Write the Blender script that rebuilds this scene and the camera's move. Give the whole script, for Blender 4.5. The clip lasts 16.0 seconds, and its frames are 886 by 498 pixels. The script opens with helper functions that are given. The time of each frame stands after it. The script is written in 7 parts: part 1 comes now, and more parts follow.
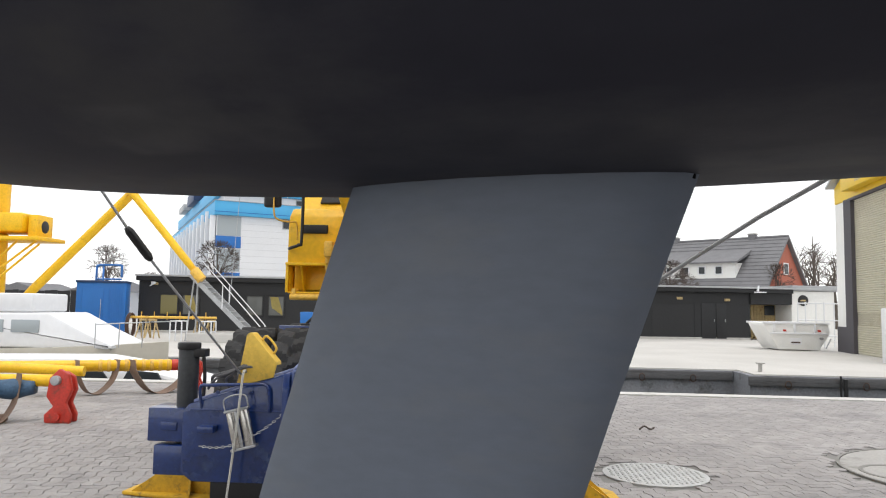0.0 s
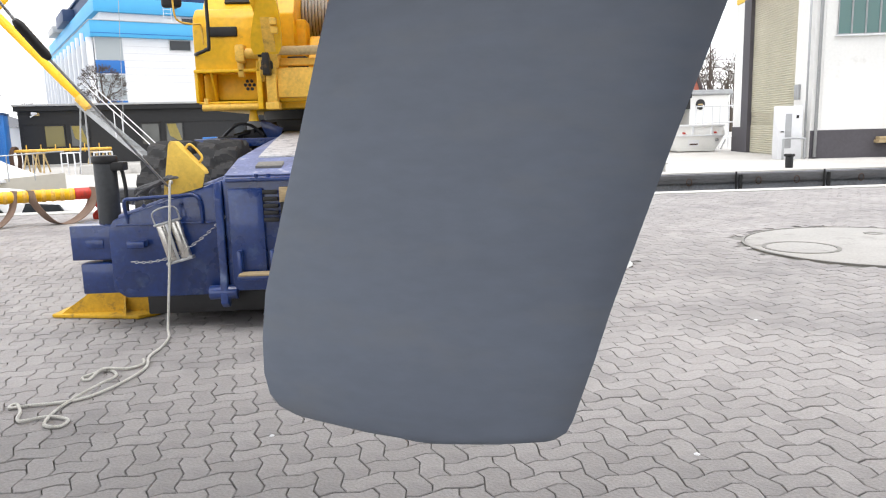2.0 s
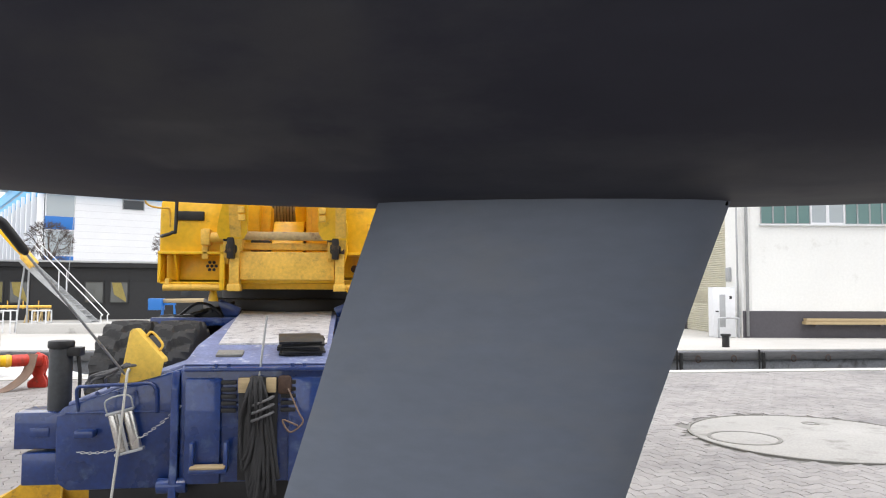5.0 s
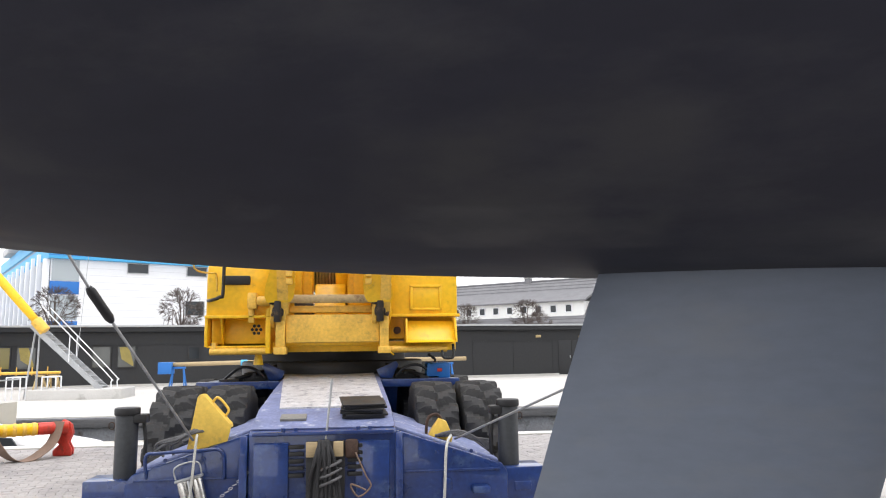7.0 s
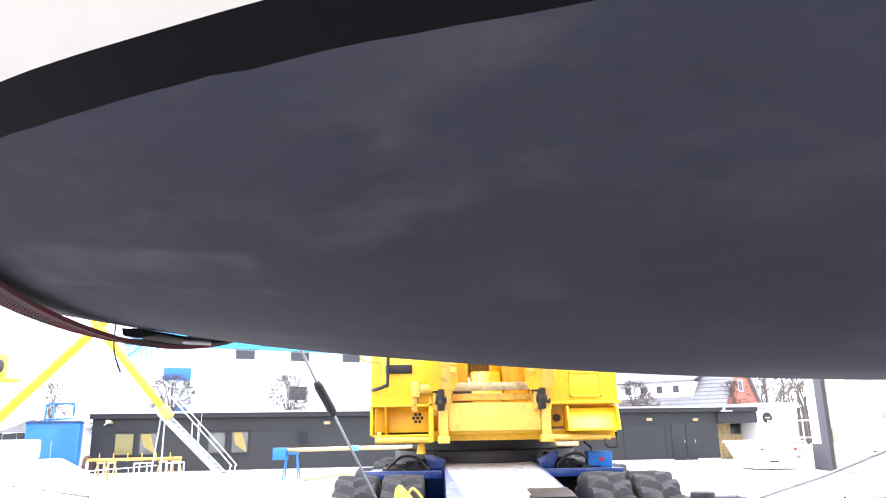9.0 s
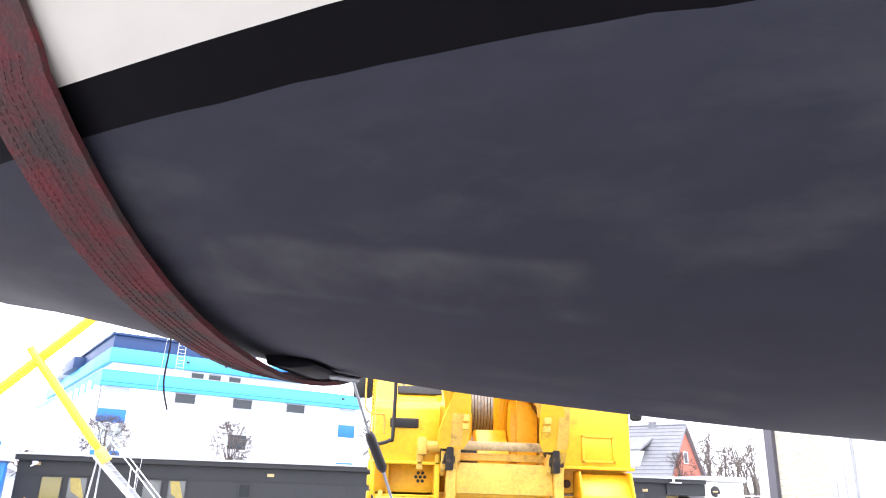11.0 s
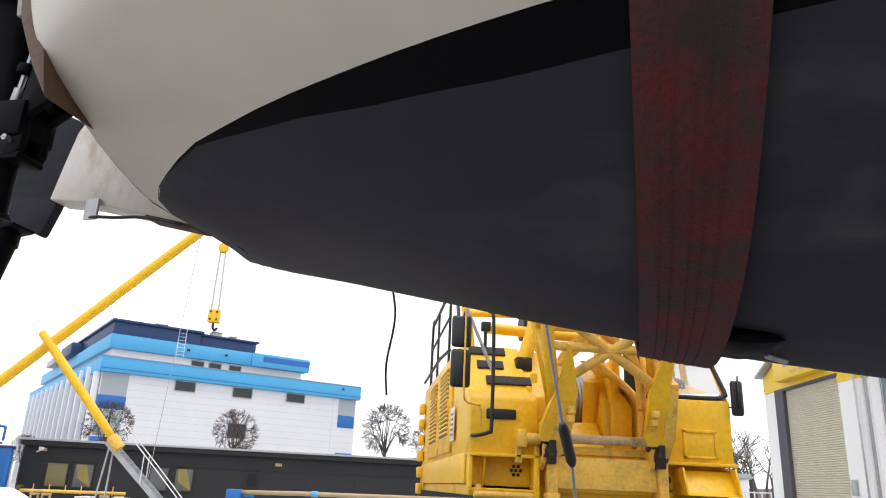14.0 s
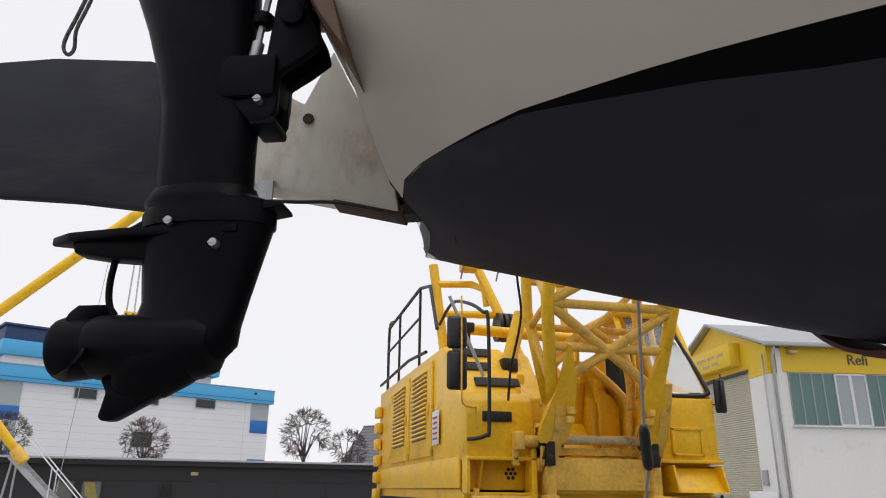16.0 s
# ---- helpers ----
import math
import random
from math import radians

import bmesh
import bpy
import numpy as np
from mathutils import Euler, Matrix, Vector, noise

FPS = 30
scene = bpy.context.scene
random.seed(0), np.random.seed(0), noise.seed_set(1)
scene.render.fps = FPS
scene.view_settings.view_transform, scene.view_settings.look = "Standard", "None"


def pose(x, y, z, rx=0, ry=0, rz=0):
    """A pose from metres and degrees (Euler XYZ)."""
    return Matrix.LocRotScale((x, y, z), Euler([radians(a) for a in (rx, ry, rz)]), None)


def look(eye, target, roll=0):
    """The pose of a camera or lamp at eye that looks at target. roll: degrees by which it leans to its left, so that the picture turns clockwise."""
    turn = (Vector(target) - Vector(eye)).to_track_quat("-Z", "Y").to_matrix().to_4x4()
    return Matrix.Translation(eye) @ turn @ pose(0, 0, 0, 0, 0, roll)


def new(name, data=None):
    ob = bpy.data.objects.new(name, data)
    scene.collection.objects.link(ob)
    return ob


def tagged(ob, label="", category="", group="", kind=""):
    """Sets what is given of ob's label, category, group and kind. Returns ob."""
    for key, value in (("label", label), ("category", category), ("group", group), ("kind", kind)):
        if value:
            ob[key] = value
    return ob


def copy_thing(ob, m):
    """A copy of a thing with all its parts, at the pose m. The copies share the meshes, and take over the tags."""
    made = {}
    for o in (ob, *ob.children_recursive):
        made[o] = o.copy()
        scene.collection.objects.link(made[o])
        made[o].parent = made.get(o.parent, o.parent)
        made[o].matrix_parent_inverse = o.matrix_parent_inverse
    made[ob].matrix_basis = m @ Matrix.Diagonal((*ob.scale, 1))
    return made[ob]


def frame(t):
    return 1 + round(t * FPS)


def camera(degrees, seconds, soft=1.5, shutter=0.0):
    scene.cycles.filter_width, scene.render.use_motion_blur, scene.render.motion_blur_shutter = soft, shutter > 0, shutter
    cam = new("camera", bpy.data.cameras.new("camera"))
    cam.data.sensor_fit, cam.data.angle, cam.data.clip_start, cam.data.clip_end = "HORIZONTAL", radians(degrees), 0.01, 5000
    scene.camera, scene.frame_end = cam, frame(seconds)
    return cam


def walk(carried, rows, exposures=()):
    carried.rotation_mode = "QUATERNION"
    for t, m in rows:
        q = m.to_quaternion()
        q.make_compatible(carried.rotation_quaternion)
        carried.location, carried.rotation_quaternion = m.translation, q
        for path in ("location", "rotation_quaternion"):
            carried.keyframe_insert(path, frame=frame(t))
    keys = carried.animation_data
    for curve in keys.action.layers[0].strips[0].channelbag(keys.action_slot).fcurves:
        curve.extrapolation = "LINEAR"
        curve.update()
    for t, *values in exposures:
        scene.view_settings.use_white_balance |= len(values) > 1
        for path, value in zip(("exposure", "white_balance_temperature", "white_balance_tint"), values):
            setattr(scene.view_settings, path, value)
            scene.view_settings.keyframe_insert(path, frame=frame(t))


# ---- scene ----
cam = camera(62.97, 16.0, soft=1.1)
PATH = [
    (0, (0.094, 0.493, 1.497), (-0.054, 2.480, 1.657), 1.0),
    (0.5, (0.023, 0.568, 1.474), (0.002, 2.567, 1.498), 2.2),
    (1, (-0.062, 0.595, 1.443), (-0.016, 2.590, 1.333), 1.0),
    (1.5, (-0.111, 0.612, 1.375), (-0.025, 2.597, 1.149), -0.6),
    (2, (-0.126, 0.624, 1.333), (-0.023, 2.592, 1.001), -1.6),
    (2.5, (-0.141, 0.624, 1.335), (-0.002, 2.590, 1.002), -1.6),
    (3, (-0.142, 0.617, 1.374), (0.008, 2.591, 1.095), -1.1),
    (3.5, (-0.140, 0.572, 1.440), (0.021, 2.558, 1.284), -0.9),
    (4, (-0.142, 0.516, 1.472), (0.063, 2.505, 1.457), -0.6),
    (4.5, (-0.148, 0.479, 1.506), (0.068, 2.466, 1.564), 0.1),
    (4.7, (-0.175, 0.483, 1.557), (0.064, 2.466, 1.643), 0.4),
    (6.8, (-0.620, 0.452, 1.554), (-0.313, 2.418, 1.755), -0.65),
    (7, (-0.674, 0.441, 1.575), (-0.414, 2.405, 1.848), -0.78),
    (7.5, (-0.819, 0.438, 1.629), (-0.587, 2.368, 2.096), -2.55),
    (8, (-0.978, 0.427, 1.666), (-0.846, 2.339, 2.238), -0.47),
    (8.5, (-1.178, 0.398, 1.653), (-1.122, 2.322, 2.196), 0.29),
    (9, (-1.364, 0.373, 1.631), (-1.347, 2.311, 2.126), -0.98),
    (9.5, (-1.569, 0.486, 1.631), (-1.542, 2.407, 2.185), 0.81),
    (9.7, (-1.625, 0.532, 1.653), (-1.578, 2.435, 2.268), 0.84),
    (11.8, (-2.258, 0.874, 1.635), (-2.010, 2.743, 2.303), 1.95),
    (12, (-2.308, 0.918, 1.648), (-2.035, 2.764, 2.369), 1.83),
    (12.5, (-2.405, 0.939, 1.627), (-2.186, 2.796, 2.336), 4.47),
    (13, (-2.634, 0.986, 1.625), (-2.312, 2.842, 2.298), 1.88),
    (13.5, (-2.791, 1.038, 1.631), (-2.541, 2.918, 2.267), 2.14),
    (14, (-2.972, 1.146, 1.626), (-2.797, 3.039, 2.249), 2.55),
    (14.5, (-3.145, 1.245, 1.643), (-3.013, 3.140, 2.269), 2.92),
    (15, (-3.358, 1.294, 1.648), (-3.023, 3.172, 2.251), 0.18),
    (15.5, (-3.537, 1.332, 1.632), (-3.060, 3.180, 2.229), -0.95),
    (16, (-3.706, 1.460, 1.643), (-3.284, 3.310, 2.276), 0.52),
]
EXPOSURES = [(0, 0.25, 6500, 10), (0.5, 0.35, 6500, 10), (2.0, 0.75, 6400, 11), (4.5, 0.65, 6400, 11), (7.0, 0.75, 6400, 12), (7.5, 1.25, 6300, 12), (8.0, 1.95, 6200, 14), (8.5, 2.0, 6050, 14), (9.0, 2.1, 5900, 17), (9.7, 2.08, 5900, 17), (12.0, 1.78, 5900, 18), (13.0, 1.45, 5900, 17), (13.5, 0.9, 6100, 14), (14.0, 0.35, 6300, 14), (15.0, 0.0, 6350, 13), (15.5, -0.3, 6350, 13), (16.0, -0.25, 6400, 13)]
walk(cam, [(t, look(eye, target, roll)) for t, eye, target, roll in PATH], EXPOSURES)

# ---- world, sun ----
world = bpy.data.worlds.new("overcast")
scene.world = world
world.use_nodes = True
wn = world.node_tree.nodes
wl = world.node_tree.links
wn.clear()
sky = wn.new("ShaderNodeTexSky")
sky.sky_type, sky.sun_disc = "NISHITA", False
sky.sun_elevation, sky.sun_rotation = radians(75), radians(190)
grey = wn.new("ShaderNodeMix")
grey.data_type = "RGBA"
grey.inputs["Factor"].default_value = 0.9
grey.inputs["B"].default_value = (11.5, 11.5, 11.5, 1)
bg = wn.new("ShaderNodeBackground")
bg.inputs["Strength"].default_value = 0.1
wo = wn.new("ShaderNodeOutputWorld")
wl.new(sky.outputs[0], grey.inputs["A"])
wl.new(grey.outputs["Result"], bg.inputs["Color"])
wl.new(bg.outputs[0], wo.inputs[0])
sun = new("sun", bpy.data.lights.new("sun", "SUN"))
sun.data.energy, sun.data.angle, sun.data.color = 1.1, radians(40), (1.0, 0.97, 0.93)
sun.matrix_world = look((1, 0, 20), (0, 5, 0))


# ---- mesh helpers ----
def bbox(x0, x1, y0, y1, z0, z1, r=0.0, seg=2):
    bm = bmesh.new()
    bmesh.ops.create_cube(bm, size=1)
    for v in bm.verts:
        v.co = ((x0 + x1) / 2 + v.co.x * (x1 - x0), (y0 + y1) / 2 + v.co.y * (y1 - y0), (z0 + z1) / 2 + v.co.z * (z1 - z0))
    if r:
        bmesh.ops.bevel(bm, geom=bm.edges[:], offset=r, segments=seg, profile=0.5, affect="EDGES")
    return bm


def rod(p0, p1, r, r2=None, seg=12, bevel=0.0):
    p0, p1 = Vector(p0), Vector(p1)
    bm = bmesh.new()
    bmesh.ops.create_cone(bm, cap_ends=True, segments=seg, radius1=r, radius2=r if r2 is None else r2, depth=(p1 - p0).length)
    if bevel:
        rim = [e for e in bm.edges if abs(e.verts[0].co.z - e.verts[1].co.z) < 1e-6]
        bmesh.ops.bevel(bm, geom=rim, offset=bevel, segments=2, profile=0.5, affect="EDGES")
    turn = (p1 - p0).to_track_quat("Z", "Y").to_matrix().to_4x4()
    bm.transform(Matrix.Translation((p0 + p1) / 2) @ turn)
    return bm


def tube(points, r, seg=8, closed=False):
    pts = [Vector(p) for p in points]
    n = len(pts)
    bm = bmesh.new()
    rings = []
    side = None
    for i, p in enumerate(pts):
        a = pts[(i - 1) % n] if closed or i else p
        b = pts[(i + 1) % n] if closed or i < n - 1 else p
        d = (b - a).normalized()
        if side is None:
            side = d.orthogonal().normalized()
        side = (side - d * side.dot(d)).normalized()
        up = d.cross(side)
        rr = r[i] if isinstance(r, (list, tuple)) else r
        rings.append([bm.verts.new(p + (side * math.cos(2 * math.pi * k / seg) + up * math.sin(2 * math.pi * k / seg)) * rr) for k in range(seg)])
    for i in range(n if closed else n - 1):
        A, Bv = rings[i], rings[(i + 1) % n]
        for k in range(seg):
            bm.faces.new((A[k], A[(k + 1) % seg], Bv[(k + 1) % seg], Bv[k]))
    if not closed:
        bm.faces.new(rings[0][::-1])
        bm.faces.new(rings[-1])
    return bm


def smooth_path(points, steps=6):
    pts = [Vector(p) for p in points]
    out = []
    for i in range(len(pts) - 1):
        p0, p1, p2, p3 = pts[max(i - 1, 0)], pts[i], pts[i + 1], pts[min(i + 2, len(pts) - 1)]
        for k in range(steps):
            t = k / steps
            out.append(0.5 * (2 * p1 + (p2 - p0) * t + (2 * p0 - 5 * p1 + 4 * p2 - p3) * t * t + (3 * p1 - p0 - 3 * p2 + p3) * t ** 3))
    return out + [pts[-1]]


def prism(poly, axis, a, b, r=0.0):
    bm = bmesh.new()
    put = {"x": lambda p, s: (s, p[0], p[1]), "y": lambda p, s: (p[0], s, p[1]), "z": lambda p, s: (p[0], p[1], s)}[axis]
    A = [bm.verts.new(put(p, a)) for p in poly]
    Bv = [bm.verts.new(put(p, b)) for p in poly]
    n = len(poly)
    bm.faces.new(A)
    bm.faces.new(Bv[::-1])
    for i in range(n):
        bm.faces.new((A[i], Bv[i], Bv[(i + 1) % n], A[(i + 1) % n]))
    bmesh.ops.recalc_face_normals(bm, faces=bm.faces[:])
    if r:
        bmesh.ops.bevel(bm, geom=bm.edges[:], offset=r, segments=2, profile=0.5, affect="EDGES")
    return bm


def strip(left, right, thick, normal=None):
    """A band between two lines of points, with thickness."""
    bm = bmesh.new()
    L, R = [Vector(p) for p in left], [Vector(p) for p in right]
    rows = []
    for i in range(len(L)):
        d = (L[min(i + 1, len(L) - 1)] - L[max(i - 1, 0)]).normalized()
        nrm = Vector(normal) if normal else d.cross(R[i] - L[i]).normalized()
        rows.append([bm.verts.new(q) for q in (L[i], R[i], R[i] + nrm * thick, L[i] + nrm * thick)])
    for A, Bv in zip(rows, rows[1:]):
        for k in range(4):
            bm.faces.new((A[k], A[(k + 1) % 4], Bv[(k + 1) % 4], Bv[k]))
    bm.faces.new(rows[0][::-1])
    bm.faces.new(rows[-1])
    bmesh.ops.recalc_face_normals(bm, faces=bm.faces[:])
    return bm


def join(*bms):
    out = bmesh.new()
    for b in bms:
        me = bpy.data.meshes.new("tmp")
        b.to_mesh(me)
        out.from_mesh(me)
        b.free()
        bpy.data.meshes.remove(me)
    return out


def moved(bm, m):
    bm.transform(m)
    return bm


def to_mesh(name, bm, material, sharp=38):
    for f in bm.faces:
        f.smooth = True
    lim = radians(sharp)
    for e in bm.edges:
        if len(e.link_faces) == 2 and e.calc_face_angle(0) > lim:
            e.smooth = False
    me = bpy.data.meshes.new(name)
    bm.to_mesh(me)
    bm.free()
    me.materials.append(material)
    return me


def part(name, bm, material, parent, label="", sharp=38):
    ob = new(name, to_mesh(name, bm, material, sharp))
    ob.parent = parent
    if label:
        ob["label"] = label
    return ob


def thing(name, label, category, group="", kind=""):
    return tagged(new(name), label, category, group, kind)


def solid(name, bm, material, label, category, group="", kind="", sharp=38):
    return tagged(new(name, to_mesh(name, bm, material, sharp)), label, category, group, kind)


def grid_mesh(rows, close=False):
    bm = bmesh.new()
    vs = [[bm.verts.new(p) for p in row] for row in rows]
    for A, Bv in zip(vs, vs[1:]):
        n = len(A)
        for k in range(n if close else n - 1):
            q = (A[k], A[(k + 1) % n], Bv[(k + 1) % n], Bv[k])
            if len({v.co.to_tuple(6) for v in q}) == 4:
                bm.faces.new(q)
            else:
                seen = []
                for v in q:
                    if all((v.co - w.co).length > 1e-6 for w in seen):
                        seen.append(v)
                if len(seen) == 3:
                    bm.faces.new(seen)
    return bm


def interp(table, u):
    xs = [p[0] for p in table]
    if u <= xs[0]:
        return table[0][1]
    for (a, fa), (b, fb) in zip(table, table[1:]):
        if u <= b:
            return fa + (fb - fa) * (u - a) / (b - a)
    return table[-1][1]


# ---- materials ----
def material(name, color, rough=0.6, metal=0.0, vary=0.25, scale=3.0, fine=40.0, bump=0.1, dirt=None, dirt_amount=0.35, spec=0.5, coat=0.0, rand=0.0, stretch=(1, 1, 1), smear=False):
    """Base colour with grain at two scales, patches of a second colour (dirt, wear), uneven gloss and relief."""
    m = bpy.data.materials.new(name)
    m.use_nodes = True
    nt = m.node_tree
    N, L = nt.nodes, nt.links
    bsdf = N["Principled BSDF"]
    tc = N.new("ShaderNodeTexCoord")
    mp = N.new("ShaderNodeMapping")
    mp.inputs["Scale"].default_value = stretch
    L.new(tc.outputs["Object"], mp.inputs["Vector"])
    n1 = N.new("ShaderNodeTexNoise")
    n1.inputs["Scale"].default_value, n1.inputs["Detail"].default_value = scale, 6
    n2 = N.new("ShaderNodeTexNoise")
    n2.inputs["Scale"].default_value, n2.inputs["Detail"].default_value = fine, 4
    for n in (n1, n2):
        L.new(mp.outputs[0], n.inputs["Vector"])
    mix = N.new("ShaderNodeMath")
    mix.operation = "ADD"
    L.new(n1.outputs["Fac"], mix.inputs[0])
    L.new(n2.outputs["Fac"], mix.inputs[1])
    rng = N.new("ShaderNodeMapRange")
    rng.inputs["From Min"].default_value, rng.inputs["From Max"].default_value = 0.6, 1.4
    rng.inputs["To Min"].default_value, rng.inputs["To Max"].default_value = 1 - vary, 1 + vary
    L.new(mix.outputs[0], rng.inputs["Value"])
    hsv = N.new("ShaderNodeHueSaturation")
    hsv.inputs["Color"].default_value = (*color, 1)
    L.new(rng.outputs[0], hsv.inputs["Value"])
    last = hsv.outputs[0]
    if rand:
        oi = N.new("ShaderNodeObjectInfo")
        r2 = N.new("ShaderNodeMapRange")
        r2.inputs["To Min"].default_value, r2.inputs["To Max"].default_value = 1 - rand, 1 + rand
        L.new(oi.outputs["Random"], r2.inputs["Value"])
        h2 = N.new("ShaderNodeHueSaturation")
        L.new(last, h2.inputs["Color"])
        L.new(r2.outputs[0], h2.inputs["Value"])
        last = h2.outputs[0]
    if dirt:
        n3 = N.new("ShaderNodeTexNoise")
        n3.inputs["Scale"].default_value, n3.inputs["Detail"].default_value, n3.inputs["Roughness"].default_value = scale * 1.7, 8, 0.65
        L.new(mp.outputs[0], n3.inputs["Vector"])
        ramp = N.new("ShaderNodeMapRange")
        ramp.inputs["From Min"].default_value, ramp.inputs["From Max"].default_value = 0.66 - 0.3 * dirt_amount, 0.76 - 0.2 * dirt_amount
        if smear:
            ramp.inputs["From Min"].default_value, ramp.inputs["From Max"].default_value = 0.62 - 0.3 * dirt_amount, 0.85 - 0.2 * dirt_amount
        L.new(n3.outputs["Fac"], ramp.inputs["Value"])
        mc = N.new("ShaderNodeMix")
        mc.data_type = "RGBA"
        mc.inputs["B"].default_value = (*dirt, 1)
        L.new(ramp.outputs[0], mc.inputs["Factor"])
        L.new(last, mc.inputs["A"])
        last = mc.outputs["Result"]
    L.new(last, bsdf.inputs["Base Color"])
    rr = N.new("ShaderNodeMapRange")
    rr.inputs["To Min"].default_value, rr.inputs["To Max"].default_value = max(rough - 0.12, 0.02), min(rough + 0.12, 1)
    L.new(n1.outputs["Fac"], rr.inputs["Value"])
    L.new(rr.outputs[0], bsdf.inputs["Roughness"])
    bsdf.inputs["Metallic"].default_value = metal
    bsdf.inputs["Specular IOR Level"].default_value = spec
    bsdf.inputs["Coat Weight"].default_value = coat
    if bump:
        bp = N.new("ShaderNodeBump")
        bp.inputs["Strength"].default_value, bp.inputs["Distance"].default_value = bump, 0.01
        L.new(mix.outputs[0], bp.inputs["Height"])
        L.new(bp.outputs[0], bsdf.inputs["Normal"])
    return m


def island_variation(m, amount):
    """Tints each joined piece a little."""
    N, L = m.node_tree.nodes, m.node_tree.links
    bsdf = N["Principled BSDF"]
    src = bsdf.inputs["Base Color"].links[0].from_socket
    geo = N.new("ShaderNodeNewGeometry")
    r = N.new("ShaderNodeMapRange")
    r.inputs["To Min"].default_value, r.inputs["To Max"].default_value = 1 - amount, 1 + amount
    L.new(geo.outputs["Random Per Island"], r.inputs["Value"])
    h = N.new("ShaderNodeHueSaturation")
    L.new(src, h.inputs["Color"])
    L.new(r.outputs[0], h.inputs["Value"])
    L.new(h.outputs[0], bsdf.inputs["Base Color"])
    return m


def glass_pane(name, color, rough=0.08):
    """A dark window: clear gloss over a dim room."""
    m = bpy.data.materials.new(name)
    m.use_nodes = True
    b = m.node_tree.nodes["Principled BSDF"]
    b.inputs["Base Color"].default_value = (*color, 1)
    b.inputs["Roughness"].default_value = rough
    b.inputs["IOR"].default_value = 1.5
    return m


def clear_glass(name):
    m = bpy.data.materials.new(name)
    m.use_nodes = True
    b = m.node_tree.nodes["Principled BSDF"]
    b.inputs["Base Color"].default_value = (0.9, 0.95, 0.95, 1)
    b.inputs["Roughness"].default_value = 0.03
    b.inputs["Transmission Weight"].default_value = 0.8
    b.inputs["IOR"].default_value = 1.5
    return m


ANTIFOUL = material("antifouling_paint", (0.0275, 0.028, 0.0385), 0.6, vary=0.14, scale=1.3, fine=14, bump=0.04, dirt=(0.06, 0.06, 0.066), dirt_amount=0.34, stretch=(0.7, 1.1, 2.2), smear=True, spec=0.15)


def worn_bands(m, color, bands, wobble=(0.35, 0.16, 0.1), soft=(0.03, 0.07)):
    """Rubbed, paler paint in ragged strips along the hull's bottom; bands of (low y, high y, low x, high x)."""
    N, L = m.node_tree.nodes, m.node_tree.links
    bsdf = N["Principled BSDF"]
    src = bsdf.inputs["Base Color"].links[0].from_socket
    tc, sep = N.new("ShaderNodeTexCoord"), N.new("ShaderNodeSeparateXYZ")
    wob = N.new("ShaderNodeTexNoise")
    wob.inputs["Scale"].default_value, wob.inputs["Detail"].default_value = 5.0, 7
    shift = N.new("ShaderNodeVectorMath")
    shift.operation = "MULTIPLY_ADD"
    shift.inputs[1].default_value = wobble
    L.new(tc.outputs["Object"], wob.inputs["Vector"])
    L.new(wob.outputs["Color"], shift.inputs[0])
    L.new(tc.outputs["Object"], shift.inputs[2])
    L.new(shift.outputs[0], sep.inputs[0])
    total = None
    for y0, y1, x0, x1 in bands:
        prod = None
        for axis, lo, hi, blur in (("Y", y0 + wobble[1] / 2, y1 + wobble[1] / 2, soft[0]), ("X", x0 + wobble[0] / 2, x1 + wobble[0] / 2, soft[1])):
            for a, b in ((lo - blur, lo + blur), (hi + blur, hi - blur)):
                r = N.new("ShaderNodeMapRange")
                r.interpolation_type = "SMOOTHSTEP"
                r.inputs["From Min"].default_value, r.inputs["From Max"].default_value = a, b
                L.new(sep.outputs[axis], r.inputs["Value"])
                if prod is None:
                    prod = r.outputs[0]
                else:
                    mul = N.new("ShaderNodeMath")
                    mul.operation = "MULTIPLY"
                    L.new(prod, mul.inputs[0])
                    L.new(r.outputs[0], mul.inputs[1])
                    prod = mul.outputs[0]
        if total is None:
            total = prod
        else:
            mx = N.new("ShaderNodeMath")
            mx.operation = "MAXIMUM"
            L.new(total, mx.inputs[0])
            L.new(prod, mx.inputs[1])
            total = mx.outputs[0]
    streak = N.new("ShaderNodeTexNoise")
    streak.inputs["Scale"].default_value, streak.inputs["Detail"].default_value = 3.0, 6
    mp = N.new("ShaderNodeMapping")
    mp.inputs["Scale"].default_value = (1.6, 2.2, 2.0)
    L.new(tc.outputs["Object"], mp.inputs["Vector"])
    L.new(mp.outputs[0], streak.inputs["Vector"])
    sr = N.new("ShaderNodeMapRange")
    sr.inputs["From Min"].default_value, sr.inputs["From Max"].default_value = 0.35, 0.7
    L.new(streak.outputs["Fac"], sr.inputs["Value"])
    fac = N.new("ShaderNodeMath")
    fac.operation = "MULTIPLY"
    L.new(total, fac.inputs[0])
    L.new(sr.outputs[0], fac.inputs[1])
    mc = N.new("ShaderNodeMix")
    mc.data_type = "RGBA"
    mc.inputs["B"].default_value = (*color, 1)
    L.new(fac.outputs[0], mc.inputs["Factor"])
    L.new(src, mc.inputs["A"])
    L.new(mc.outputs["Result"], bsdf.inputs["Base Color"])
    return m


